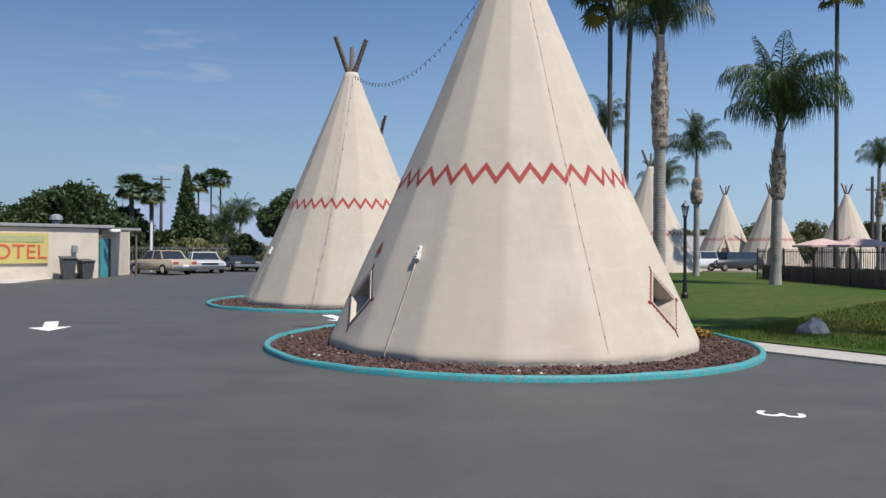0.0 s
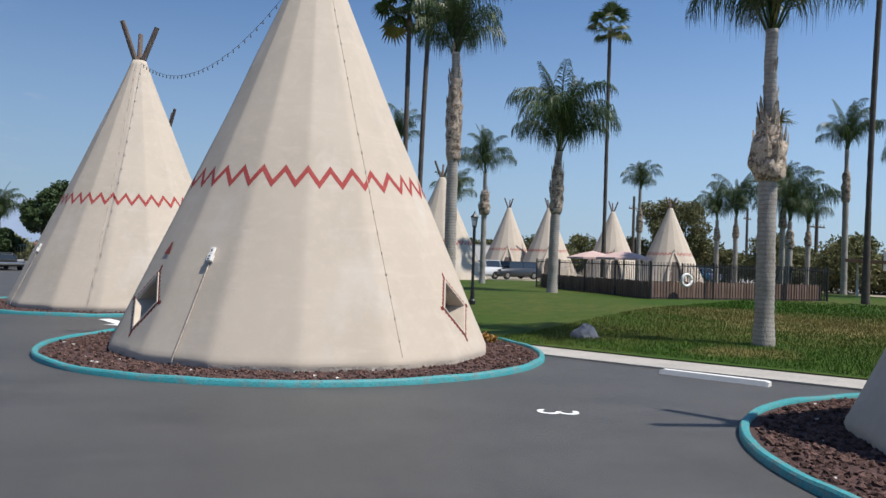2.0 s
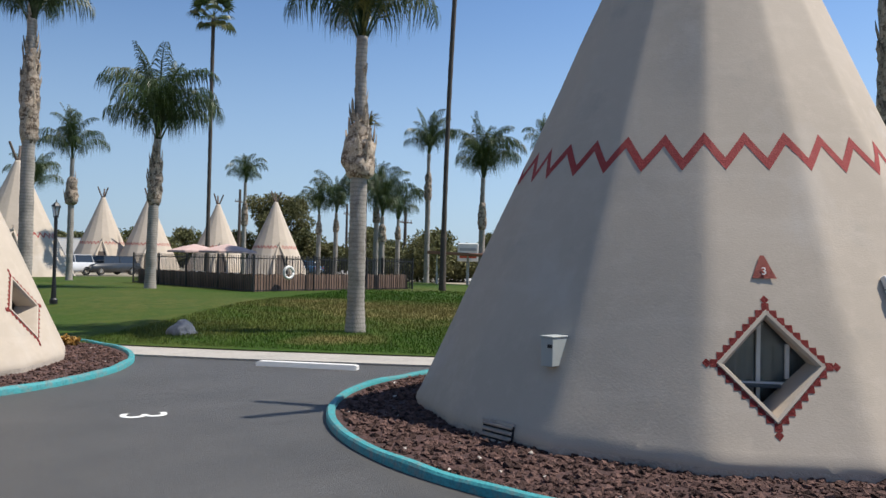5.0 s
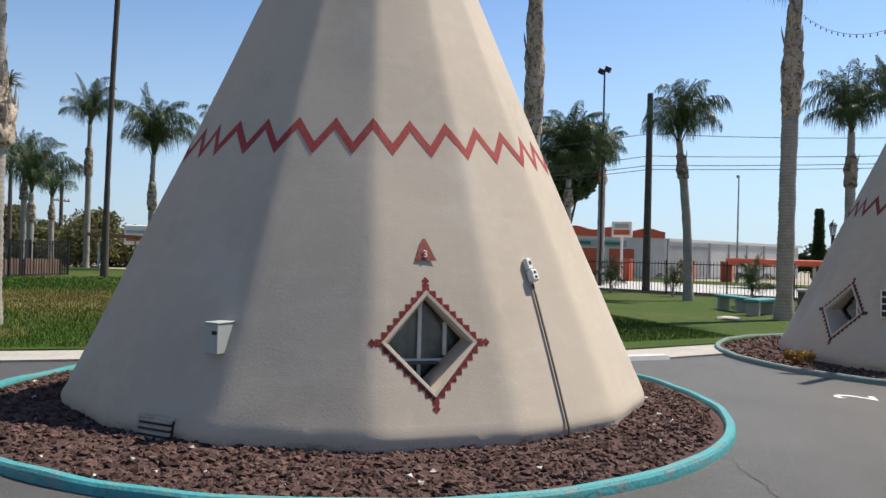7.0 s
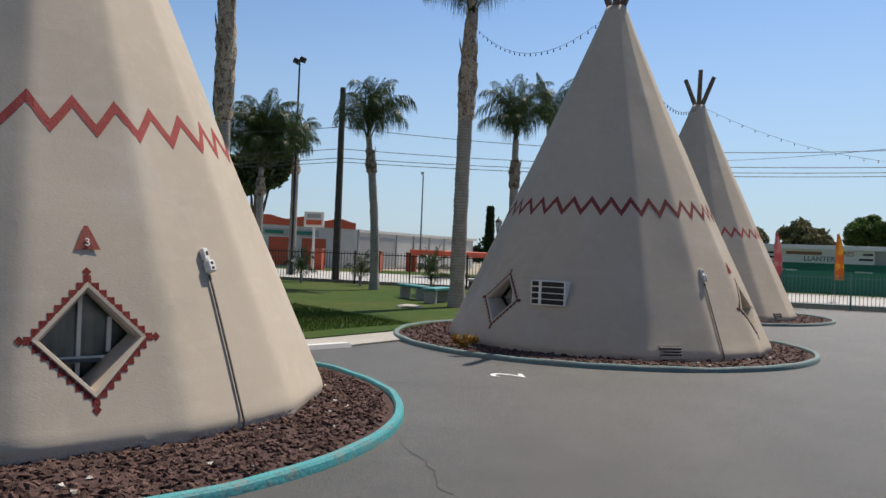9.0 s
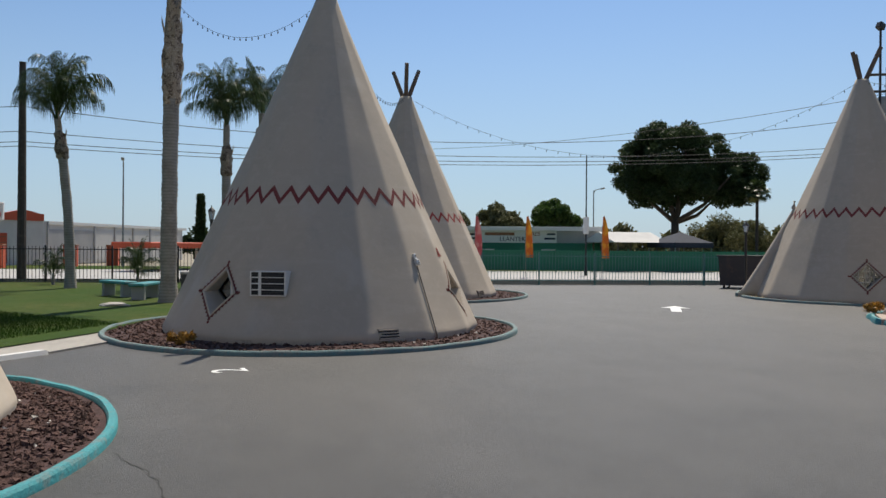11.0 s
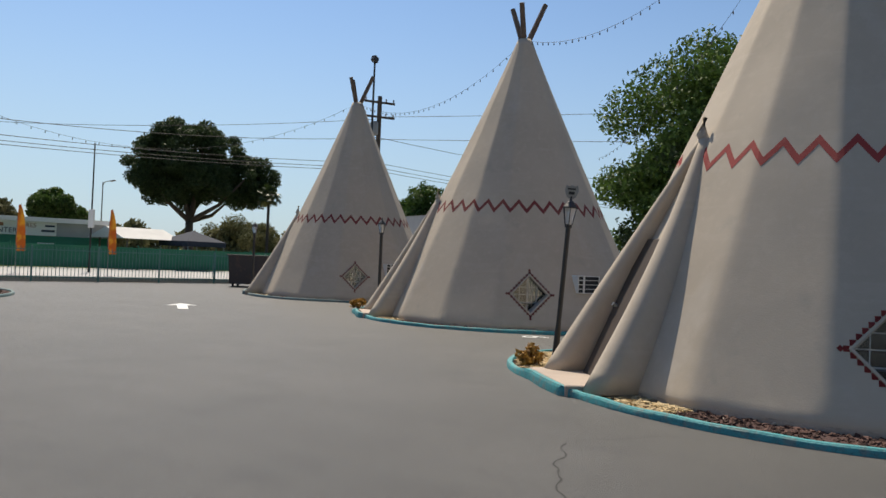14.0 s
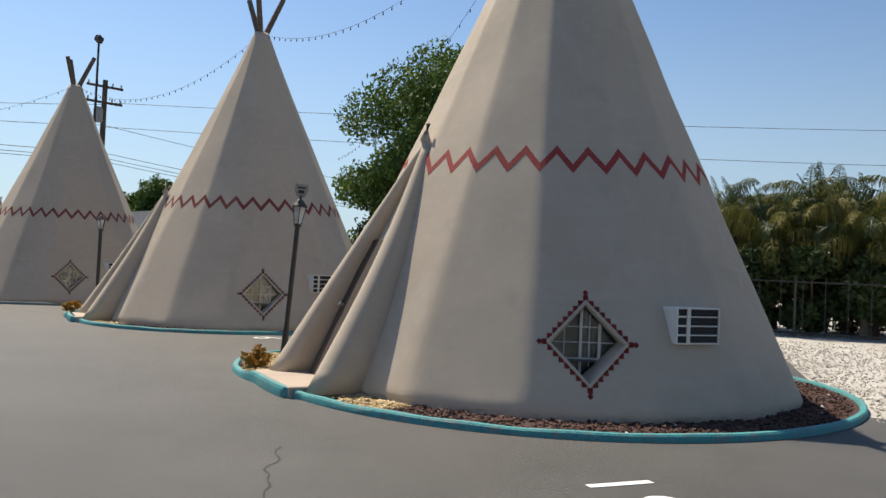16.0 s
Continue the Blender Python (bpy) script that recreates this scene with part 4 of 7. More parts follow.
def queen_palm(x, y, top, r, crown=1.0, knob=None, n=26, seed=0, lean=(0, 0), z0=0.0, label="", dry=0, boots=0):
    """Feather palm: ringed trunk, swollen collar of old leaf bases, arching fronds."""
    rng = np.random.default_rng(100 + seed)
    top, n = max(top - 0.6 * crown, 0.25), int(n * 0.75)
    p = thing("palm_tree", (x, y, z0), label or "feather palm with ringed grey trunk and arching fronds", "palm tree", "palm trees")
    bm = bmesh.new()
    rows = []
    k0, k1, kr = knob or (top - 1.5, top - 0.45, r * 1.35)
    k1 = min(k1, top - 0.25)
    z, i = -0.15, 0
    while z < top:
        base = r * (1.25 - 0.25 * min(1, max(0, z) / 0.7)) * (1 - 0.12 * max(0, z) / top)
        if z > k0 + 0.1:
            base = r * 0.66
        rows.append((base * (1.03 if i % 2 else 0.97), z))
        z += 0.075
        i += 1
    lathe(bm, rows, 14)
    for v in bm.verts:
        t = max(0, v.co.z) / top
        v.co.x += lean[0] * t * t + 0.02 * noise.noise(v.co * 2.1)
        v.co.y += lean[1] * t * t + 0.02 * noise.noise(v.co * 2.3)
    part("trunk", bm, TRUNK, p, "", True)
    tip = Vector((lean[0], lean[1], top))
    # papery collar of old leaf bases, widest low down
    bm = bmesh.new()
    prof = []
    for i in range(19):
        u = i / 18
        rr = r * 0.95 + (kr - r * 0.95) * math.sin(math.pi * min(1.0, u ** 0.55)) ** 0.8 if u < 0.9 else r * 0.72
        prof.append((max(rr, r * 0.72), k0 - 0.06 + (k1 - k0) * u))
    lathe(bm, prof, 16)
    for v in bm.verts:
        t = max(0, v.co.z) / top
        k = 0.92 + 0.42 * noise.noise(Vector((v.co.x * 9, v.co.y * 9, v.co.z * 3.2 + seed)))
        v.co.x, v.co.y = v.co.x * k + lean[0] * t * t, v.co.y * k + lean[1] * t * t
    part("leaf_base_collar", bm, BOOTS, p, "pale papery leaf bases", True)
    for j in range(boots):
        a, zz = rng.uniform(0, math.tau), k0 + (k1 + 0.9 - k0) * j / boots
        base = r + (kr - r) * max(0.0, math.sin(math.pi * min(1, ((zz - k0) / (k1 - k0)) ** 0.55))) - 0.07 if zz < k1 else r * 0.42
        t = zz / top
        ob = part_mesh("leaf_base", BOOT, BOOTS, p)
        ob.matrix_local = Matrix.Translation((lean[0] * t * t, lean[1] * t * t, zz)) @ pose(0, 0, 0, 0, 0, math.degrees(a)) @ Matrix.Translation((0, base, 0)) @ pose(0, 0, 0, rng.uniform(2, 16)) @ Matrix.Scale(r / 0.24 * (1.0 if zz < k1 else 0.75), 4)
    for j in range(n):
        t = j / n
        me = FRONDS[min(4, int(t * 5 + rng.uniform(-0.3, 0.3)) if t > 0.1 else 0)]
        if dry > 1 and j % 3 < 2:
            me = FRONDS_OLIVE[min(2, int(t * 3))]
        elif dry and j % 9 == 4:
            me = FRONDS_DRY[j % 2]
        ob = part_mesh("frond", me, FROND, p)
        ob.matrix_local = Matrix.Translation(tip + Vector((0, 0, -0.35 * t))) @ pose(0, 0, 0, 0, rng.uniform(-12, 12), j * 137.5 + rng.uniform(-22, 22)) @ Matrix.Scale(crown * rng.uniform(0.78, 1.12), 4)
    return p


def fan_mesh(name, rng, mat):
    verts, faces = [(0, 0, 0)], []
    verts += [(-0.02, 0, 0), (0.02, 0, 0), (0.015, 0.75, 0.08), (-0.015, 0.75, 0.08)]
    faces.append((1, 2, 3, 4))
    for i in range(17):
        a = radians(-105 + 210 * i / 16)
        l = 0.62 * rng.uniform(0.85, 1.1)
        d = np.array((math.sin(a), math.cos(a), 0))
        c = np.array((0, 0.75, 0.08))
        s = np.array((d[1], -d[0], 0)) * 0.05
        k = len(verts)
        verts += [c, c + d * l * 0.6 - s, c + d * l * 0.6 + s, c + d * l + np.array((0, 0, -0.22))]
        faces += [(k, k + 2, k + 1), (k + 1, k + 2, k + 3)]
    me = mesh_from(name, verts, faces)
    me.materials.append(mat)
    return me


FANS = [fan_mesh("fan_leaf", prng, FROND) for _ in range(2)]
FAN_DRY = fan_mesh("fan_leaf", prng, FROND_YELLOW)


def fan_palm(x, y, top, r, crown=1.0, n=44, seed=0, lean=(0, 0), label=""):
    rng = np.random.default_rng(300 + seed)
    p = thing("fan_palm", (x, y, 0), label or "very tall slender fan palm with dark trunk", "palm tree", "palm trees")
    bm = bmesh.new()
    k = 30
    pts = [(lean[0] * (i / k) ** 2, lean[1] * (i / k) ** 2, -0.1 + (top + 0.1) * i / k) for i in range(k + 1)]
    tube(bm, pts, [r * (1.25 - 0.45 * min(1, i / 8)) * (1.05 if i % 2 else 0.97) for i in range(k + 1)], 10)
    part("trunk", bm, DARK_TRUNK, p, "", True)
    for j in range(n):
        el = 78 - 128 * j / n
        ob = part_mesh("fan_leaf", FANS[j % 2] if el > -40 else FAN_DRY, FROND, p)
        ob.matrix_local = Matrix.Translation((lean[0], lean[1], top)) @ pose(0, 0, 0, 0, 0, j * 137.5) @ pose(0, 0, 0, el, rng.uniform(-25, 25)) @ Matrix.Scale(crown * rng.uniform(0.85, 1.15), 4)
    return p


def leaf_cloud(name, blobs, count, size, mat, seed, drop=0.35):
    """Small leaves on the outer parts of overlapping lumps: blobs of (x, y, z, rx, ry, rz)."""
    rng = np.random.default_rng(seed)
    b = np.array(blobs, float)
    w = (b[:, 3] * b[:, 4]) ** 1.0
    which = rng.choice(len(b), count, p=w / w.sum())
    d = rng.normal(size=(count, 3))
    d /= np.linalg.norm(d, axis=1)[:, None]
    rad = rng.uniform(0.0, 1.0, count) ** drop
    # clumps: pull leaves towards a set of twig ends
    rad = rad * (0.86 + 0.22 * np.sin(d[:, 0] * 7 + which) * np.sin(d[:, 1] * 8 + 1.7 * which) * np.sin(d[:, 2] * 7 + 0.6))
    c = b[which, :3] + d * rad[:, None] * b[which, 3:]
    u = rng.normal(size=(count, 3))
    u /= np.linalg.norm(u, axis=1)[:, None]
    v = np.cross(u, rng.normal(size=(count, 3)))
    v /= np.linalg.norm(v, axis=1)[:, None]
    s = size * rng.uniform(0.6, 1.3, (count, 1))
    q = np.stack([c - u * s, c + v * s * 0.45, c + u * s, c - v * s * 0.45], 1).reshape(-1, 3)
    me = bpy.data.meshes.new(name)
    me.from_pydata(q.tolist(), [], np.arange(count * 4).reshape(-1, 4).tolist())
    me.materials.append(mat)
    return me


def lumps(x, y, z, r, n, seed, flat=0.75):
    rng = np.random.default_rng(seed)
    out = []
    for _ in range(n):
        d = rng.normal(size=3)
        d /= np.linalg.norm(d)
        k = rng.uniform(0.35, 0.85)
        s = r * rng.uniform(0.28, 0.5)
        out.append((x + d[0] * r * k, y + d[1] * r * k, z + d[2] * r * k * flat, s, s, s * 0.8))
    return out


def tree(x, y, height, r, trunk, mat, count, size, seed, label, flat=0.75, crowns=None, limbs=6, name="tree"):
    t = thing(name, (x, y, 0), label, "tree", "garden trees")
    rng = np.random.default_rng(seed)
    blobs = crowns or lumps(0, 0, height - r * flat, r, 16, seed, flat)
    fork = Vector((0.1 * trunk, 0, height * 0.32))
    part("trunk", tube(bmesh.new(), [(0, 0, -0.15), (0.03, 0.02, height * 0.15), fork], [trunk * 1.35, trunk, trunk * 0.85], 10), BARK, t, "", True)
    for i in range(limbs):
        bx = blobs[int(rng.integers(len(blobs)))]
        e = Vector(bx[:3])
        mid = fork.lerp(e, 0.5) + Vector((0, 0, -0.05 * height))
        part("limb", tube(bmesh.new(), [fork, mid, e], [trunk * 0.6, trunk * 0.4, trunk * 0.12], 7), BARK, t, "", True)
    tagged(part_mesh("crown", leaf_cloud("crown", blobs, count, size, mat, seed), mat, t), kind="stuff")
    return t


# palms on the lawn
queen_palm(9.62, 12.42, 6.75, 0.18, 1.0, (3.25, 4.45, 0.34), 40, 1, boots=44, dry=1, label="feather palm with swollen collar of peeling leaf bases")
queen_palm(6.42, 23.0, 8.5, 0.19, 0.9, (4.6, 7.2, 0.27), 40, 2, boots=50, label="tall feather palm with shaggy brown collar")
queen_palm(12.2, 28.4, 6.6, 0.20, 1.2, (3.4, 5.3, 0.27), 40, 3, lean=(0.15, 0), boots=40, z0=0.1, label="full feather palm beside the pool fence")
queen_palm(12.4, 37.9, 6.5, 0.15, 0.9, (3.8, 5.2, 0.33), 24, 4, z0=0.1, boots=8)
queen_palm(26.9, 47.8, 7.3, 0.16, 0.82, (3.8, 5.5, 0.24), 24, 5)
queen_palm(14.9, 52.8, 6.2, 0.17, 1.1, None, 22, 6)
queen_palm(11.2, 53.8, 10.3, 0.17, 1.0, None, 22, 7)
queen_palm(35.1, 48.5, 6.0, 0.18, 1.25, None, 24, 8)
queen_palm(33.6, 48.6, 5.6, 0.18, 1.0, None, 22, 9)
queen_palm(28.4, 34.7, 4.8, 0.18, 1.0, None, 24, 10)
queen_palm(30.3, 37.6, 6.0, 0.17, 0.9, None, 22, 22)
queen_palm(37.0, 43.4, 5.4, 0.18, 1.2, None, 22, 11)
queen_palm(32.4, 35.2, 8.9, 0.17, 1.0, (5.4, 7.2, 0.25), 24, 12)
queen_palm(30.45, 28.7, 6.9, 0.18, 1.15, (3.4, 5.0, 0.27), 36, 13, boots=16)
queen_palm(38.9, 31.3, 9.2, 0.17, 0.95, None, 22, 14)
queen_palm(23.3, 6.8, 11.4, 0.24, 1.0, (5.2, 10.2, 0.30), 34, 15, boots=60, label="tall thick-trunked feather palm with rough bark")
queen_palm(30.15, 2.75, 6.5, 0.17, 0.85, (4.6, 5.6, 0.23), 38, 16, boots=6, lean=(0, 0.45))
queen_palm(22.3, -0.38, 9.0, 0.22, 0.9, (5.4, 8.0, 0.26), 34, 17, lean=(0, -0.1), boots=50)
queen_palm(30.2, -2.5, 6.6, 0.18, 0.85, (4.2, 5.4, 0.24), 38, 18, boots=6)
queen_palm(32.0, -4.0, 7.4, 0.18, 0.8, None, 24, 19)
queen_palm(41.0, 10.0, 6.6, 0.2, 1.4, None, 70, 20, label="bushy palm with dense dark fronds")
queen_palm(45.4, 9.1, 7.9, 0.22, 0.9, None, 24, 21)
near_palm = bpy.data.objects["palm_tree"]
bm = bmesh.new()
frng = np.random.default_rng(77)
for i in range(70):
    a, e, ln = frng.uniform(0, math.tau), frng.uniform(-0.5, 1.3), frng.uniform(0.16, 0.34)
    base = Vector((0.13 + 0.04 * math.cos(a), -0.10 + 0.04 * math.sin(a), 4.36 + frng.uniform(-0.08, 0.08)))
    d = Vector((math.cos(a) * math.cos(e), math.sin(a) * math.cos(e), math.sin(e)))
    tube(bm, [base, base + d * ln * 0.6, base + d * ln + Vector((0, 0, -0.05))], [0.007, 0.006, 0.001], 3)
part("fern_tuft", bm, FROND_YELLOW, near_palm, "yellow-green fern tuft on the trunk")
fan_palm(20.3, 40.0, 15.0, 0.13, 1.05, 18, 1)
fan_palm(22.8, 23.7, 15.5, 0.125, 1.05, 18, 2, lean=(0.35, -0.2))
fan_palm(7.1, 33.1, 12.4, 0.13, 1.2, 30, 3)
fan_palm(7.75, 33.0, 13.0, 0.13, 1.2, 30, 4, lean=(0.25, 0))
fan_palm(-31.6, 105.4, 11.0, 0.14, 1.25, 34, 5)
fan_palm(-33.2, 105.0, 10.2, 0.14, 1.25, 34, 6)
fan_palm(-30.5, 106.0, 10.9, 0.14, 1.25, 34, 7)
fan_palm(-31.8, 79.0, 7.6, 0.3, 1.3, 48, 8, label="bushy fan palm over a hedge")
fan_palm(-30.2, 80.2, 7.1, 0.28, 1.15, 44, 9)
queen_palm(-19.0, 72.5, 4.3, 0.2, 1.15, None, 24, 23)
queen_palm(-20.6, 73.5, 4.0, 0.2, 1.1, None, 22, 24)
# palm thicket behind the gravel yard
for i, (tx, ty, th, ts) in enumerate([(-1.6, -28.5, 4.4, 1.0), (-3.2, -27.6, 4.0, 1.15), (-4.6, -28.4, 4.7, 1.1), (-6.0, -27.4, 4.2, 1.2), (-7.6, -28.0, 4.8, 1.2), (-2.4, -30.5, 4.6, 1.1), (-9.2, -28.6, 4.5, 1.2), (-5.4, -31.0, 5.0, 1.2), (-11.0, -29.5, 4.6, 1.2)]):
    queen_palm(tx, ty, th - 1.25, 0.13, ts * 0.9, None, 36, 40 + i, dry=2, label="yellowing palm in a dense thicket")
for i, (bx, by, br) in enumerate([(-0.6, -27.6, 1.5), (-2.6, -27.2, 1.4), (-4.4, -26.9, 1.5), (-6.2, -26.8, 1.5), (-8.2, -26.6, 1.6), (-10.4, -26.6, 1.7), (-3.6, -29.0, 2.1), (-6.4, -29.0, 2.2), (-9.5, -29.5, 2.3), (0.8, -30.5, 2.0), (-12.6, -26.8, 1.8)]):
    tree(bx, by, br * 2.0, br * 1.05, 0.08, LEAF_DARK if i < 6 else LEAF_DRY, 9000, 0.13, 60 + i, "dense dark shrub under the palms" if i < 6 else "tall olive shrub behind the palms", 0.95, name="shrub")
# broadleaf trees
tree(8.3, -29.6, 11.0, 4.0, 0.22, LEAF_BRIGHT, 90000, 0.10, 70, "leafy green tree behind the cabins", crowns=lumps(0, 0, 7.0, 4.1, 34, 70, 0.95) + lumps(0, 0, 4.6, 3.9, 22, 170, 0.8) + lumps(2.4, 0.6, 3.9, 2.7, 14, 171, 0.9))
tree(8.4, -28.4, 6.4, 3.2, 0.18, LEAF_DARK, 24000, 0.11, 71, "leafy green tree behind the cabins", 0.9)
sa2, ca2 = math.sin(radians(126.8)), math.cos(radians(126.8))


def tufts(cx, cz, rx, rz, n, seed, size=1.0):
    """Rounded tufts over a dome seen across the street; cx runs along the street."""
    rng = np.random.default_rng(seed)
    out = []
    for i in range(n):
        u, a = 1 - 2 * (i + 0.5) / n, i * 2.39996
        d = np.array((math.sqrt(1 - u * u) * math.cos(a), math.sqrt(1 - u * u) * math.sin(a), u)) + rng.normal(size=3) * 0.12
        k = 0.92 if i % 4 else rng.uniform(0.2, 0.8)
        x, y, z = cx + d[0] * rx * k, d[1] * rx * 0.8 * k, cz + d[2] * rz * k * (1.0 if d[2] > 0 else 0.8)
        q = size * rng.uniform(0.75, 1.25)
        out.append((x * ca2 + y * sa2, -x * sa2 + y * ca2, z, q, q, q * 0.8))
    return out


tree(60.2, -45.2, 12.5, 5, 0.42, LEAF_DARK, 150000, 0.13, 72, "large dark domed pine across the street", crowns=tufts(-0.5, 8.9, 4.7, 4.0, 130, 72, 1.1) + tufts(5.0, 7.7, 2.4, 2.4, 44, 73, 0.9), limbs=10)
fan_palm(53.5, -48.6, 6.4, 0.16, 0.9, 30, 10)
for i, (x, y, h, r, m) in enumerate([(36, -48.3, 7.4, 3.4, LEAF), (39, -47.5, 6.4, 3.0, LEAF), (68, -31, 5.8, 2.6, LEAF_DRY), (65.5, -35.5, 6.6, 2.4, LEAF), (70, -27, 5.4, 2.4, LEAF_DRY), (47, -52, 8.5, 3.2, LEAF_DRY), (90, -75, 7, 5, LEAF_DRY), (80, -72, 6.2, 4, LEAF_DRY),
                                     (47, 76, 9.4, 4.2, LEAF_DRY), (44.8, 11.2, 8.0, 2.4, LEAF_DARK), (-16.0, 62, 2.9, 1.5, LEAF_DARK), (-12.6, 60, 6.2, 2.6, LEAF_DARK)]):
    tree(x, y, h, r, 0.25, m, 14000, 0.16, 80 + i, "broadleaf tree beyond the lot", 0.8)


def wood(name, az0, az1, dist, low, high, mat, count, size, seed, label):
    """A far band of trees as one mass of leaves with an uneven top."""
    rng = np.random.default_rng(seed)
    n = int(abs(az1 - az0) * dist / 57 / 3.2) + 2
    blobs = []
    for i in range(n):
        a = radians(az0 + (az1 - az0) * (i + rng.uniform(-0.3, 0.3)) / (n - 1))
        d = dist * rng.uniform(0.95, 1.12)
        h = rng.uniform(low, high)
        blobs.append((d * math.sin(a), d * math.cos(a), h * 0.5, 2.6, 2.6, h * 0.5))
        blobs.append((d * math.sin(a) + rng.uniform(-1.5, 1.5), d * math.cos(a), h * 0.78, 1.7, 1.7, h * 0.22))
        blobs.append((d * math.sin(a) + rng.uniform(-2, 2), d * math.cos(a) + 1, h * 0.25, 2.6, 2.6, h * 0.3))
    return tagged(part_mesh(name, leaf_cloud(name, blobs, count, size, mat, seed), mat), label, "trees", kind="stuff")


wood("tree_belt", -35, -23, 78, 5.8, 8.4, LEAF_DARK, 70000, 0.24, 90, "dark mixed trees behind the office")
wood("tree_belt", -25, -16, 82, 3.6, 5.3, LEAF_DARK, 44000, 0.25, 91, "green shrubs and trees behind the parked cars")
wood("tree_belt", -18, -8, 78, 2.1, 3.3, LEAF_DRY, 26000, 0.24, 92, "low green bushes behind the cars")
wood("tree_belt", 10, 34, 105, 4.0, 7.2, LEAF_DRY, 70000, 0.22, 93, "olive trees behind the far cabins")
wood("tree_belt", 30, 48, 85, 3.2, 5.6, LEAF_DRY, 70000, 0.18, 94, "olive trees beyond the pool")
wood("tree_belt", 40, 57, 62, 2.6, 4.8, LEAF_DRY, 50000, 0.15, 95, "dark trees along the street")
wood("tree_belt", 60, 112, 150, 3.0, 5.5, LEAF_DARK, 22000, 0.55, 96, "far trees over the roofs")
wood("tree_belt", 110, 150, 120, 2.5, 6.0, LEAF_DRY, 22000, 0.5, 97, "far hazy trees across the street")
wood("tree_belt", 56, 72, 60, 3.0, 5.4, LEAF, 22000, 0.22, 98, "dark shrubs beside the street")


def conifer(x, y, h, r, seed, label, mat=LEAF_DARK):
    t = thing("conifer", (x, y, 0), label, "tree")
    part("trunk", tube(bmesh.new(), [(0, 0, -0.1), (0, 0, h * 0.95)], [0.3, 0.05], 8), BARK, t)
    blobs = []
    k = max(6, int(h / 0.6))
    for i in range(k):
        f = i / k
        rr = r * (1 - f) * (1 - f * 0.2) + 0.25
        for j in range(5):
            a = j * 1.257 + i
            blobs.append((rr * 0.6 * math.cos(a), rr * 0.6 * math.sin(a), h * (0.12 + 0.86 * f), rr * 0.5, rr * 0.5, 0.38))
    tagged(part_mesh("crown", leaf_cloud("crown", blobs, 30000, 0.14, mat, seed), mat, t), kind="stuff")


conifer(-29.9, 90.2, 11.8, 2.1, 1, "tall layered conifer behind the parked cars")
conifer(68, -23.5, 6.5, 0.3, 2, "slim dark cypress behind the far roofs")
conifer(70, -25.6, 6.4, 0.3, 3, "slim dark cypress behind the far roofs")
conifer(62, -3.2, 5.8, 0.2, 4, "slim dark cypress behind the far roofs")

# ---- lawn and lot furniture ----
rngl = np.random.default_rng(5)
# short blades along the near lawn
verts, faces = [], []
for _ in range(120000):
    t = rngl.uniform(0, 1)
    ax, ay = (5.2, 13.2) if t < 0.55 else (12.2, 3.7)
    bx, by = (9.2, 8.2) if t < 0.55 else (16.5, 0.5)
    s, o = rngl.uniform(-0.15, 1), 20.0 * (1 - math.sqrt(rngl.uniform(0, 1)))
    x, y = ax + (bx - ax) * s, ay + (by - ay) * s
    x, y = x + 0.78 * o + 0.08, y + 0.62 * o + 0.06
    z = 0.05 + lawn_rise(x, y)
    a, h = rngl.uniform(0, math.tau), rngl.uniform(0.035, 0.075)
    dx, dy = math.cos(a) * (0.006 + 0.0006 * o), math.sin(a) * (0.006 + 0.0006 * o)
    k = len(verts)
    verts += [(x - dx, y - dy, z - 0.01), (x + dx, y + dy, z - 0.01), (x + rngl.uniform(-0.03, 0.03), y + rngl.uniform(-0.03, 0.03), z + h)]
    faces.append((k, k + 1, k + 2))
tagged(part_mesh("grass_blades", mesh_from("grass_blades", verts, faces), BLADE), "short mown grass blades at the lawn's edge", "grass", kind="stuff")


def boulder(x, y, sx, sy, sz, mat, label, seed, z=0.0):
    bm = bmesh.new()
    bmesh.ops.create_icosphere(bm, subdivisions=4, radius=1.0)
    for v in bm.verts:
        d = 1 + 0.22 * noise.noise(v.co * 1.3 + Vector((seed, 0, 0))) + 0.08 * noise.noise(v.co * 4 + Vector((seed, 0, 0)))
        v.co = Vector((v.co.x * sx * d, v.co.y * sy * d, max(-0.15, v.co.z * sz * d)))
    ob = part("boulder", bm, mat, smooth=True)
    ob.matrix_world = pose(x, y, z, 0, 0, seed * 40)
    return tagged(ob, label, "rock")


ROCK = material("blue_grey_rock", (0.17, 0.18, 0.20), 0.9, [(4, (0.27, 0.28, 0.29), 0.5, 0.65, 0.8), (14, (0.08, 0.09, 0.10), 0.52, 0.66, 0.7)], 0.8, 14)
boulder(6.75, 14.05, 0.36, 0.26, 0.27, ROCK, "blue-grey boulder lying on the lawn", 1, 0.06)
boulder(21.3, 0.9, 0.34, 0.22, 0.09, PALE_STONE, "flat pale stone on the lawn", 2, 0.06)
boulder(9.6, 19.2, 0.7, 0.25, 0.03, PALE_STONE, "flat pale slab sunk in the lawn", 3, 0.1)


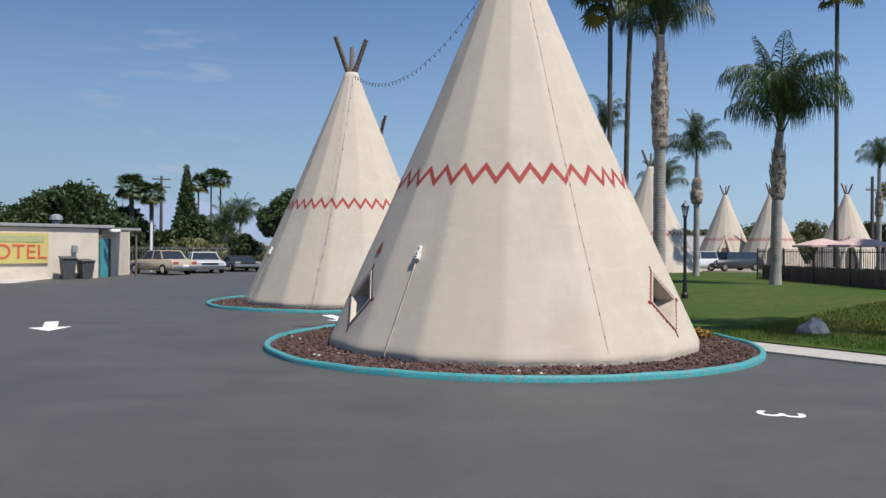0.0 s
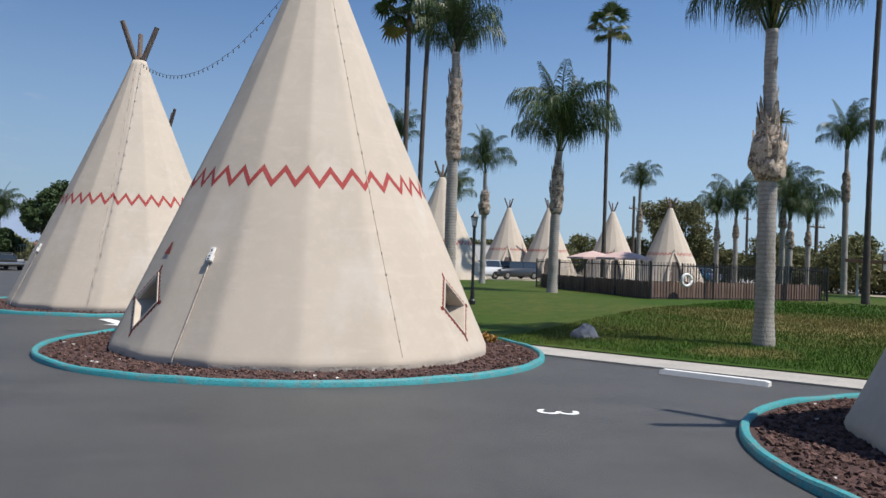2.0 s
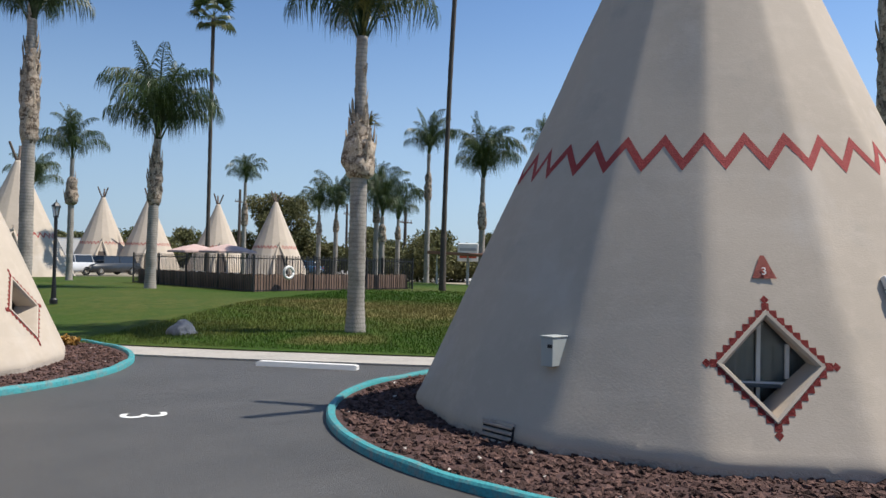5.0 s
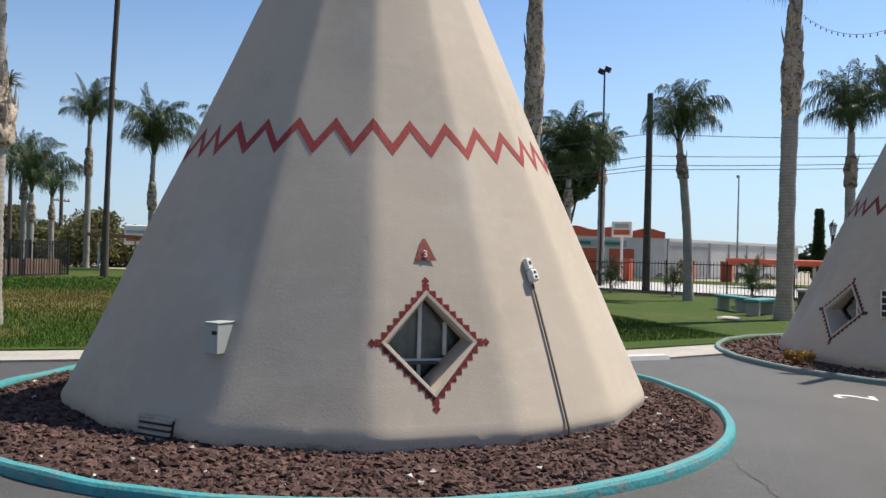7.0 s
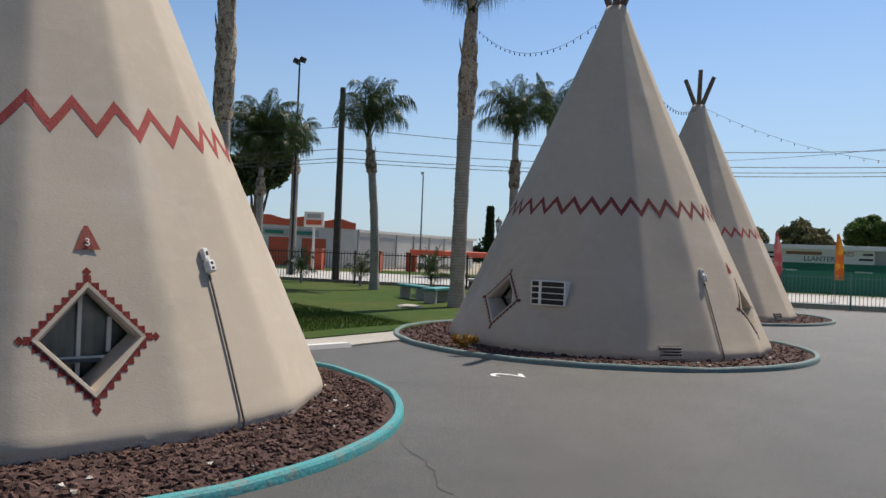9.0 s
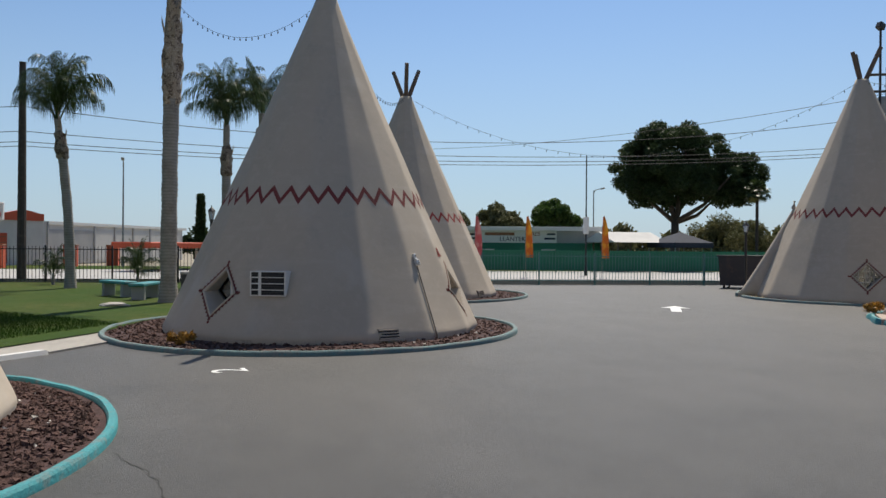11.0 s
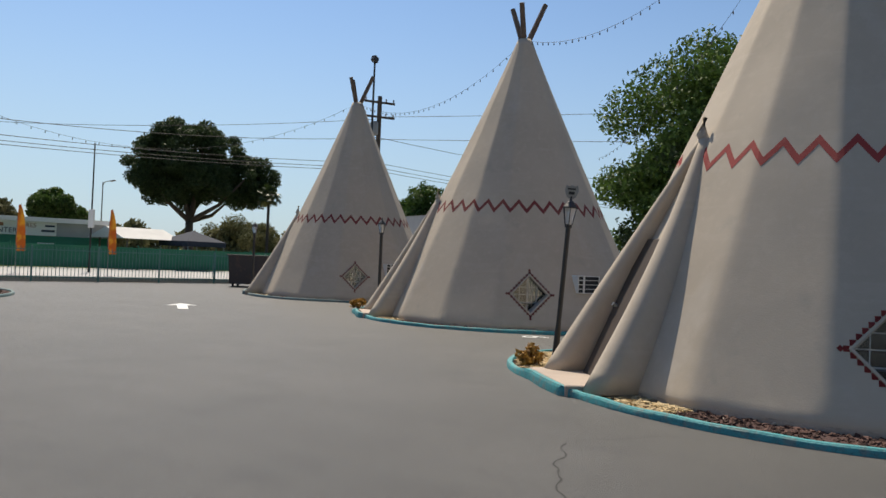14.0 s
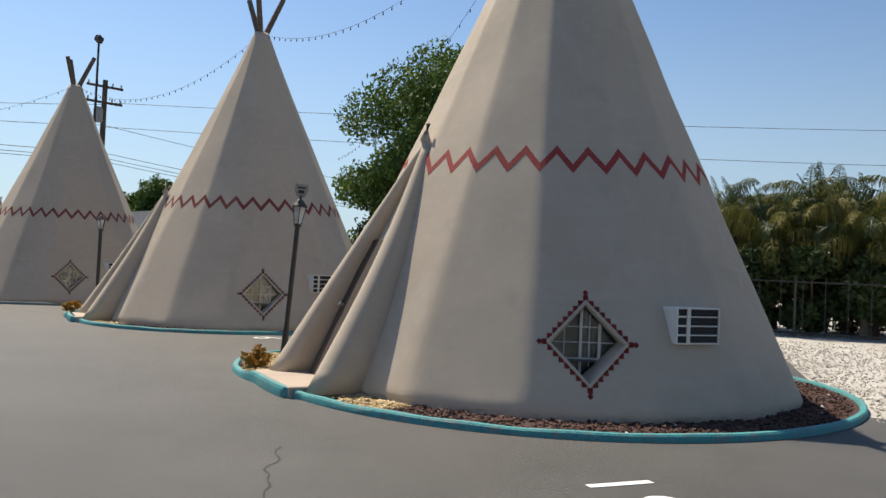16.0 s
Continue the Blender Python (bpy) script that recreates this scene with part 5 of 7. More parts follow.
def wheel_stop(x, y, turn, label="white concrete parking stop at the walkway"):
    bm = bmesh.new()
    sec = ((-0.08, 0), (-0.06, 0.07), (0.06, 0.07), (0.08, 0))
    ends = [[bm.verts.new((e, p, z)) for p, z in sec] for e in (-0.75, -0.71, 0.71, 0.75)]
    for e in (0, 3):
        for v in ends[e]:
            v.co.z *= 0.8
    for a, b in zip(ends, ends[1:]):
        for i in range(4):
            bm.faces.new((a[i], a[(i + 1) % 4], b[(i + 1) % 4], b[i]))
    bm.faces.new(ends[0][::-1])
    bm.faces.new(ends[-1])
    bmesh.ops.recalc_face_normals(bm, faces=bm.faces[:])
    ob = part("wheel_stop", bm, WHITE_TRIM)
    ob.matrix_world = pose(x, y, 0.002, 0, 0, turn)
    return tagged(ob, label, "parking stop", "parking stops")


wheel_stop(6.38, 9.28, -54)
wheel_stop(12.15, 1.95, -45)


# painted marks on the asphalt
def painted_number(text, x, y, turn, size, label, squash=1.0):
    t = thing("painted_number", (x, y, 0.004), label, "pavement marking", "painted numbers", turn=turn)
    letters("digit", text, size, Matrix.Diagonal((1, squash, 1, 1)), WHITE_PAINT, t, 0.0015)
    return t


def painted_arrow(x, y, turn, label):
    """A thick arrow of paint, pointing along +y."""
    top = [(-0.13, -1.0), (0.13, -1.0), (0.13, 0.25), (0.38, 0.25), (0.0, 1.0), (-0.38, 0.25), (-0.13, 0.25)]
    n = len(top)
    verts = [(px, py, 0.003) for px, py in top] + [(px, py, -0.001) for px, py in top]
    faces = [(0, 1, 2, 6), (5, 6, 2, 3, 4)] + [(i + n, (i + 1) % n + n, (i + 1) % n, i) for i in range(n)]
    ob = part_mesh("painted_arrow", mesh_from("painted_arrow", verts, faces), WHITE_PAINT)
    ob.matrix_world = pose(x, y, 0.003, 0, 0, turn)
    return tagged(ob, label, "pavement marking", "painted arrows")


painted_number("3", 3.2, 7.375, 250, 0.62, "white painted number on the asphalt")
painted_number("2", 10.40, -0.98, 5, 0.64, "white painted number on the asphalt")
painted_number("1", 0.2, -6.34, -52, 0.82, "white painted number on the asphalt")
painted_number("8", -0.08, -5.87, -25, 0.82, "white painted number on the asphalt")
painted_arrow(-7.75, 15.3, 205, "white arrow painted on the asphalt")
painted_arrow(17.3, -12.95, 235, "white arrow painted on the asphalt")
painted_arrow(-2.3, 17.3, 205, "white arrow painted on the asphalt")
painted_number("9", 7.6, -14.4, -60, 0.8, "white painted number on the asphalt")

# cracks in the asphalt
CRACK = material("crack_filler", (0.042, 0.042, 0.04), 0.9, [(20, (0.055, 0.053, 0.05), 0.5, 0.7, 0.7)])


def crack(x, y, length, turn, seed, wide=0.012):
    rng = np.random.default_rng(seed)
    bm = bmesh.new()
    px, py, a = 0.0, 0.0, 0.0
    last = None
    for i in range(int(length / 0.07)):
        a = a * 0.8 + rng.uniform(-0.5, 0.5)
        px, py = px + 0.07 * math.cos(a), py + 0.07 * math.sin(a)
        w = wide * rng.uniform(0.3, 1.0)
        row = (bm.verts.new((px - w * math.sin(a), py + w * math.cos(a), 0)), bm.verts.new((px + w * math.sin(a), py - w * math.cos(a), 0)))
        if last:
            bm.faces.new((last[0], last[1], row[1], row[0]))
        last = row
    ob = part("crack", bm, CRACK)
    ob.matrix_world = pose(x, y, 0.004, 0, 0, turn)
    return tagged(ob, "dark jagged crack in the asphalt", "crack", kind="structure")


crack(3.02, -6.3, 2.0, 121, 1, 0.010)
crack(3.02, -6.3, 1.2, 239, 2, 0.004)
crack(6.72, 0.22, 1.6, -149, 3, 0.006)



# entrance pads, lamps and dry plants
def pad(cx, cy, inner, outer, door, wide):
    d = radians(door)
    bm = one_box((wide, outer - inner, 0.17), pose(0, (outer + inner) / 2, 0.045), 0.012)
    ob = part("entrance_pad", bm, PINK_CONCRETE)
    ob.matrix_world = pose(cx, cy, 0, 0, 0, -door)
    return tagged(ob, "low pinkish concrete entrance step", "step", "entrance steps")


def lantern(x, y, height, label, lean=(0, 0), shield=False, z=0.0, r=0.045):
    t = thing("lamp_post", (x, y, z), label, "street lamp", "lamp posts")
    t.matrix_world = pose(x, y, z, lean[0], lean[1])
    bm = lathe(bmesh.new(), [(r * 2.2, -0.05), (r * 2.2, 0.06), (r * 1.5, 0.10), (r * 1.2, 0.5), (r, 0.6), (r, height - 0.05), (r * 1.5, height - 0.04), (r * 1.5, height)], 12)
    part("post", bm, BLACK, t)
    part("lantern_glass", lathe(bmesh.new(), [(0.055, height + 0.01), (0.10, height + 0.24)], 6), LAMP_GLASS, t, "pale lantern glass")
    bm = lathe(bmesh.new(), [(0.125, height + 0.24), (0.12, height + 0.26), (0.05, height + 0.34), (0.02, height + 0.36), (0.012, height + 0.42)], 6)
    for i in range(6):
        a = i * math.tau / 6
        rod(bm, (0.058 * math.cos(a), 0.058 * math.sin(a), height), (0.104 * math.cos(a), 0.104 * math.sin(a), height + 0.24), 0.007, n=5)
    part("lantern_cap", bm, BLACK, t)
    if shield:
        bm = bmesh.new()
        f = bm.faces.new([bm.verts.new((px, 0, pz)) for px, pz in ((-0.10, 0.16), (-0.05, 0.14), (0, 0.16), (0.05, 0.14), (0.10, 0.16), (0.12, 0.06), (0.08, -0.05), (0, -0.10), (-0.08, -0.05), (-0.12, 0.06))])
        bmesh.ops.solidify(bm, geom=[f], thickness=0.012)
        s = part("shield_sign", bm, GREY_METAL, t, "small white shield sign")
        s.matrix_local = pose(0, 0, height + 0.45, 0, 0, 27) @ Matrix.Scale(0.85, 4)
        part("sign_bar", one_box((0.14, 0.004, 0.025), pose(0, 0.016, 0.09)), BLACK, s)
        part("sign_bar", one_box((0.10, 0.004, 0.05), pose(0, 0.016, 0.02)), BLACK, s)
        part("sign_stem", rod(bmesh.new(), (0, 0, -0.12), (0, 0, -0.06), 0.012), BLACK, s)
    return t


def dry_plant(x, y, z, r, seed, mat=LEAF_GOLD, label="dry golden flowering plant by the kerb"):
    t = thing("plant", (x, y, z), label, "plant", "dry plants")
    rng = np.random.default_rng(seed)
    bm = bmesh.new()
    for i in range(7):
        a = i * 0.9
        tube(bm, [(0, 0, -0.02), (math.cos(a) * r * 0.5, math.sin(a) * r * 0.5, r * 0.9)], [0.012, 0.005], 5)
    part("stem", bm, BARK, t)
    tagged(part_mesh("leaves", leaf_cloud("leaves", lumps(0, 0, r * 0.6, r, 9, seed, 0.5), 420, 0.05, mat, seed), mat, t), kind="stuff")


for cx, cy, b in ((1.59, -11.81, 4.17), (10.32, -17.8, 3.8), (19.08, -21.4, 3.61)):
    pad(cx, cy, b - 1.6, b, 45, 1.48)
lantern(5.24, -10.5, 2.05, "leaning black lantern post with small shield sign", lean=(1.45, -3.0), shield=True, z=0.06, r=0.036)
lantern(13.96, -16.95, 2.15, "black lantern post beside a cabin entrance", z=0.03, shield=False)
lantern(22.2, -19.6, 2.15, "black lantern post beside a cabin entrance", z=0.03)
lantern(6.75, 21.6, 2.25, "black lantern post standing on the lawn", z=0.3)
lantern(24.2, -1.6, 2.3, "black lantern post standing on the lawn", z=0.05)
dry_plant(5.45, -10.15, 0.03, 0.24, 1)
dry_plant(5.0, -10.95 + 0.55, 0.03, 0.16, 2)
dry_plant(14.3, -16.5, 0.03, 0.3, 3)
dry_plant(13.0, -0.45, 0.02, 0.2, 4)
dry_plant(4.55, 13.55, 0.02, 0.2, 5)


def bulb_string(a, b, sag, n, label="string of small bulbs hung between cabin tops"):
    a, b = Vector(a), Vector(b)
    t = thing("string_lights", a, label, "string lights", "string lights")
    pts = [(b - a) * (i / 40) + Vector((0, 0, -4 * sag * (i / 40) * (1 - i / 40))) for i in range(41)]
    part("cable", tube(bmesh.new(), pts, 0.0045, 4), CABLE, t)
    me = bpy.data.meshes.get("bulb")
    if not me:
        bm = lathe(bmesh.new(), [(0.007, 0.0), (0.009, -0.025), (0.016, -0.05), (0.014, -0.068), (0.003, -0.08)], 7)
        me = bpy.data.meshes.new("bulb")
        bm.to_mesh(me)
        bm.free()
    for i in range(n):
        f = (i + 0.5) / n
        ob = part_mesh("bulb", me, BULB, t)
        ob.location = (b - a) * f + Vector((0, 0, -4 * sag * f * (1 - f)))


NECKS = {"a": (1.15, 13.05, 6.7), "b": (-2.72, 22.74, 6.73), "d": (15.14, -3.14, 6.4), "e": (24.48, -7.7, 6.5), "f": (10.21, -17.98, 7.39), "g": (19.08, -21.45, 7.1), "h": (1.65, -11.75, 7.75)}
bulb_string(NECKS["b"], NECKS["a"], 1.1, 36)
bulb_string(NECKS["d"], (22.3, -0.45, 8.2), 0.9, 26)
bulb_string(NECKS["e"], NECKS["d"], 0.9, 26)
bulb_string(NECKS["e"], NECKS["g"], 2.2, 40)
bulb_string(NECKS["g"], NECKS["f"], 1.0, 32)
bulb_string(NECKS["f"], NECKS["h"], 1.0, 34)
bulb_string(NECKS["h"], (12.0, -27.0, 5.5), 0.8, 30, "string of small bulbs hung from a cabin top to a tree")

# ---- lawn side: pool enclosure and far cabins ----
FENCE_WOOD = material("fence_boards", (0.17, 0.11, 0.085), 0.9, [(3, (0.25, 0.17, 0.13), 0.45, 0.7, 0.7)], 0.4, 30, vary=0.25)
CANVAS = material("pink_canvas", (0.50, 0.36, 0.32), 0.85, [(5, (0.42, 0.27, 0.24), 0.5, 0.7, 0.6)], 0.1, 60)
PLASTER = material("cream_plaster", (0.58, 0.50, 0.40), 0.9, [(1.5, (0.48, 0.41, 0.33), 0.45, 0.7, 0.7), (12, (0.64, 0.57, 0.47), 0.5, 0.7, 0.5)], 0.3, 30)
GREY_WALL = material("grey_wall", (0.36, 0.36, 0.36), 0.85, [(0.8, (0.43, 0.43, 0.42), 0.45, 0.7, 0.7)], 0.1, 30)
PALE_WALL = material("pale_wall", (0.60, 0.59, 0.56), 0.85, [(0.8, (0.50, 0.49, 0.47), 0.45, 0.7, 0.7)], 0.1, 30)
ORANGE_RED = material("orange_red_panel", (0.55, 0.09, 0.035), 0.6, [(1.5, (0.47, 0.07, 0.03), 0.5, 0.7, 0.6)])
GREEN_WALL = material("green_wall", (0.02, 0.17, 0.10), 0.7, [(0.8, (0.03, 0.22, 0.14), 0.45, 0.7, 0.7)])
TEAL_FENCE = material("teal_fence", (0.07, 0.20, 0.19), 0.5, [(6, (0.10, 0.24, 0.23), 0.5, 0.7, 0.6)])
ROOF_GREY = material("roof_grey", (0.26, 0.26, 0.25), 0.9, [(2, (0.18, 0.18, 0.18), 0.5, 0.7, 0.7)], 0.3, 20)
ROOF_BROWN = material("rusty_roof", (0.30, 0.14, 0.08), 0.85, [(3, (0.20, 0.10, 0.06), 0.5, 0.7, 0.7)], 0.2, 20)
NAVY = material("navy_canvas", (0.022, 0.028, 0.045), 0.85, [(4, (0.035, 0.04, 0.06), 0.5, 0.7, 0.6)])
# light concrete, paled further for the glare off the street
STREET = material("street_concrete", (0.40, 0.39, 0.37), 0.85, [(0.3, (0.34, 0.33, 0.32), 0.45, 0.65, 0.8), (5, (0.46, 0.45, 0.43), 0.5, 0.7, 0.5)], 0.2, 40, coords="World")
BIN = material("grey_plastic", (0.05, 0.055, 0.06), 0.6, [(6, (0.09, 0.09, 0.095), 0.5, 0.7, 0.6)])
RUBBER = material("rubber", (0.015, 0.015, 0.015), 0.85, [(20, (0.03, 0.03, 0.03), 0.5, 0.7, 0.5)])
CHROME = material("chrome", (0.6, 0.6, 0.6), 0.18, metal=1.0)
CAR_GLASS = material("car_glass", (0.02, 0.025, 0.03), 0.05, spec=0.8)
YELLOW_SIGN = material("yellow_sign", (0.52, 0.42, 0.13), 0.7, [(3, (0.42, 0.36, 0.16), 0.45, 0.7, 0.7)])
SIGN_FADED = material("faded_green_paint", (0.33, 0.36, 0.17), 0.8, [(5, (0.45, 0.40, 0.17), 0.5, 0.65, 0.8)])
ORANGE_FLAG = material("orange_flag", (0.48, 0.17, 0.035), 0.8, [(2, (0.65, 0.42, 0.06), 0.5, 0.6, 0.8)])
PINK_FLAG = material("pink_flag", (0.42, 0.12, 0.13), 0.8, [(2, (0.5, 0.32, 0.30), 0.5, 0.6, 0.8)])
# the blue of the distance haze is painted into the ridge's colour
MOUNT = material("hazy_mountain", (0.20, 0.25, 0.33), 1.0, [(0.002, (0.25, 0.29, 0.36), 0.45, 0.6, 0.7)], spec=0.0, coords="World")


def line_frame(a, b):
    """x along the line from a to b on the ground, y to its left, z up."""
    d = Vector((b[0] - a[0], b[1] - a[1], 0))
    return pose(a[0], a[1], 0, 0, 0, math.degrees(math.atan2(d.y, d.x))), d.length


def iron_fence(name, pts, height, step, mat, label, z=0.0, low=0.1, post=2.4):
    t = thing(name, (pts[0][0], pts[0][1], z), label, "fence")
    o = Vector((pts[0][0], pts[0][1], 0))
    bars_v, bars_f = [], []
    for a, b in zip(pts, pts[1:]):
        m, ln = line_frame(a, b)
        m = Matrix.Translation(-o) @ m
        n = max(1, round(ln / post))
        for i in range(n + 1):
            part("post", one_box((0.06, 0.06, height + 0.08), m @ pose(ln * i / n, 0, height / 2), 0.005), mat, t)
        for zz in (low + 0.08, height - 0.12):
            part("rail", one_box((ln, 0.03, 0.035), m @ pose(ln / 2, 0, zz)), mat, t)
        k = int(ln / step)
        for i in range(k):
            x = (i + 0.5) * step
            c = len(bars_v)
            for dx, dy in ((-0.009, -0.009), (0.009, -0.009), (0.009, 0.009), (-0.009, 0.009)):
                bars_v += [m @ Vector((x + dx, dy, low)), m @ Vector((x + dx, dy, height))]
            bars_f += [(c, c + 2, c + 3, c + 1), (c + 2, c + 4, c + 5, c + 3), (c + 4, c + 6, c + 7, c + 5), (c + 6, c, c + 1, c + 7)]
    tagged(part_mesh("picket", mesh_from("picket", bars_v, bars_f), mat, t, "thin upright pickets"), kind="stuff")
    return t


POOL = [(14.1, 34.7), (14.25, 24.5), (22.6, 25.4), (23.5, 37.0), (14.1, 34.7)]
iron_fence("pool_fence", POOL[:4], 1.45, 0.13, BLACK, "black iron picket fence round the pool", 0.22)
board = mesh_from("board", [(-0.105, -0.02, 0), (0.105, -0.02, 0), (0.105, 0.02, 0), (-0.105, 0.02, 0), (-0.105, -0.02, 0.82), (0.105, -0.02, 0.82), (0.105, 0.02, 0.82), (-0.105, 0.02, 0.82)],
                  [(0, 1, 5, 4), (1, 2, 6, 5), (2, 3, 7, 6), (3, 0, 4, 7), (4, 5, 6, 7)])
wooden = thing("board_fence", (14.3, 24.65, 0.22), "brown upright board fence inside the pool railing", "fence")
for a, b in (((14.25, 34.5), (14.4, 24.75)), ((14.4, 24.75), (22.5, 25.6))):
    m, ln = line_frame(a, b)
    for i in range(int(ln / 0.225)):
        ob = part_mesh("board", board, FENCE_WOOD, wooden)
        ob.matrix_local = Matrix.Translation((-14.3, -24.65, -0.06)) @ m @ pose(0.12 + i * 0.225, 0, 0.02 * math.sin(i * 2.3), 0, 0.6 * math.sin(i * 1.7))


def umbrella(x, y, h, r):
    t = thing("pool_umbrella", (x, y, 0.2), "wide sun-faded pale pink umbrella over the pool deck", "umbrella", "pool umbrellas")
    part("pole", rod(bmesh.new(), (0, 0, -0.2), (0, 0, h), 0.03), WHITE_TRIM, t)
    bm = lathe(bmesh.new(), [(r, h - 0.30), (r * 0.98, h - 0.22), (r * 0.5, h - 0.05), (0.03, h + 0.08)], 8)
    part("canopy", bm, CANVAS, t)
    part("table", lathe(bmesh.new(), [(0.5, 0.68), (0.5, 0.72)], 16), WHITE_TRIM, t)


umbrella(14.97 + 1.0, 32.6, 1.85, 1.25)
umbrella(15.93 + 0.2, 29.9, 1.85, 1.25)
ring = bmesh.new()
tube(ring, [(0.21 * math.cos(i * math.tau / 16), 0, 0.21 * math.sin(i * math.tau / 16)) for i in range(17)], 0.055, 8)
ob = part("life_ring", ring, WHITE_TRIM, smooth=True)
ob.matrix_world = pose(15.75, 24.55, 1.05, 0, 0, 6)
tagged(ob, "white life ring hanging on the pool fence", "life ring")

for i, (x, y, neck, face) in enumerate([(27.3, 75.0, 7.0, 10), (30.3, 71.7, 6.9, -10), (36.0, 69.1, 6.7, 0), (37.6, 61.3, 6.7, 5), (12.4, 46.4, 6.6, 0), (-3.0, 36.0, 6.8, 0)]):
    wigwam(x, y, neck, face, (), poles=face + 20, door=200 if i < 5 else None, label="far cream tepee cabin across the lawn", base=3.1)

# ---- street side ----
S0, S1 = Vector((41.4, 31.0)), Vector((26.6, -29.0))
sd = (S1 - S0).normalized()
sn = Vector((-sd.y, sd.x))
if sn.x < 0:
    sn = -sn


def along(s, off):
    p = S0 + sd * s + sn * off
    return (p.x, p.y)


iron_fence("street_fence", [along(-6, 0), along(20, 0), along(38, 0)], 1.5, 0.14, BLACK, "dark iron fence along the street")
iron_fence("street_fence", [along(38, 0), along(70, 0)], 1.35, 0.14, TEAL_FENCE, "grey-green iron fence along the street")
kerbwall = one_box((76, 0.22, 0.22), Matrix())
ob = part("kerb_wall", kerbwall, CONCRETE)
c0 = along(32, 0.25)
ob.matrix_world = pose(c0[0], c0[1], 0.06, 0, 0, math.degrees(math.atan2(sd.y, sd.x)))
tagged(ob, "low concrete kerb under the street fence", "kerb", kind="structure")


def band(name, o0, o1, z, mat, label, category):
    pts = [along(-160, o0), along(230, o0), along(230, o1), along(-160, o1)]
    return sheet(name, pts, z, mat, label, category)


band("sidewalk", 0.6, 3.2, 0.02, CONCRETE, "pale concrete sidewalk along the street", "pavement")
band("road", 3.2, 19.0, -0.02, STREET, "wide light concrete street with glare in its colour", "road")
band("verge", 19.0, 27.0, 0.0, GRASS, "grass verge across the street", "lawn")


def house(name, pts, height, mat, label, roof=None, z=0.0):
    """A building from its footprint, with a wall for each side and a flat roof with a rim."""
    t = thing(name, (pts[0][0], pts[0][1], z), label, "building")
    o = Vector((pts[0][0], pts[0][1], 0))
    cx, cy = sum(p[0] for p in pts) / len(pts), sum(p[1] for p in pts) / len(pts)
    for a, b in zip(pts, pts[1:] + pts[:1]):
        m, ln = line_frame(a, b)
        side = 1 if (m.inverted() @ Vector((cx, cy, 0))).y > 0 else -1
        part("wall", one_box((ln - 0.01, 0.25, height), Matrix.Translation(-o) @ m @ pose(ln / 2, 0.13 * side, height / 2)), mat, t)
    bm = bmesh.new()
    f = bm.faces.new([bm.verts.new((p[0] - o.x + (p[0] - cx) * 0.006, p[1] - o.y + (p[1] - cy) * 0.006, height)) for p in pts])
    bmesh.ops.solidify(bm, geom=[f], thickness=0.18)
    bmesh.ops.recalc_face_normals(bm, faces=bm.faces[:])
    part("roof", bm, roof or ROOF_GREY, t)
    return t


def on_wall(t, a, b, x, z, size, mat, name, label="", out=-0.02, deep=0.05):
    """A flat piece on a wall that runs from a to b, x metres along it; out is towards its right-hand side."""
    m, ln = line_frame(a, b)
    o = t.matrix_world.translation.copy()
    o.z = 0
    return part(name, one_box((size[0], deep, size[1]), Matrix.Translation(-o) @ m @ pose(x, out, z), 0.004), mat, t, label)


# storage building with the red parapet
SA, SB, SC = (54.0, 22.5), (65.8, 8.0), (86.0, -2.6)
st = house("storage_building", [SA, SB, SC, (92, 12), (66, 34)], 3.3, PALE_WALL, "pale storage building with red parapet across the street")
m, ln = line_frame(SA, SB)
bm = bmesh.new()
n = 40
rows = []
for i in range(n + 1):
    x = ln * i / n
    top = 3.95 + 0.14 * math.sin(i * 0.9)
    rows.append([bm.verts.new(Matrix.Translation((-SA[0], -SA[1], 0)) @ m @ Vector((x, y, z))) for y, z in ((-0.1, 3.3), (-0.1, top), (0.2, top), (0.2, 3.3))])
for a, b in zip(rows, rows[1:]):
    for k in range(3):
        bm.faces.new((a[k], a[k + 1], b[k + 1], b[k]))
bmesh.ops.recalc_face_normals(bm, faces=bm.faces[:])
part("parapet", bm, ORANGE_RED, st, "wavy orange-red parapet")
for i in range(5):
    d = on_wall(st, SA, SB, 3.2 + 2.9 * i, 1.25, (2.2, 2.2), ORANGE_RED, "roller_door", "orange-red roller door", -0.04)
    for j in range(5):
        on_wall(st, SA, SB, 3.2 + 2.9 * i, 0.4 + 0.42 * j, (2.1, 0.05), ROOF_BROWN, "slat", "", -0.075, 0.03)
on_wall(st, SA, SB, 12.6, 2.75, (5.2, 0.55), GREY_WALL, "sign_panel", "", -0.03)
for x, w_ in ((11.2, 1.6), (13.6, 2.0)):
    on_wall(st, SA, SB, x, 2.75, (w_, 0.28), GREEN_WALL, "sign_bar", "dark green sign lettering bar", -0.06)
for i in range(7):
    on_wall(st, SB, SC, 2.0 + 3.1 * i, 1.45, (2.7, 2.5), PALE_WALL if i > 1 else GREY_WALL, "wall_panel", "", -0.03)
    on_wall(st, SB, SC, 0.5 + 3.1 * i, 1.65, (0.18, 3.2), GREY_WALL, "pilaster", "", -0.05, 0.1)
on_wall(st, SB, SC, 12, 3.2, (23, 0.25), WHITE_TRIM, "cornice", "", -0.06, 0.12)
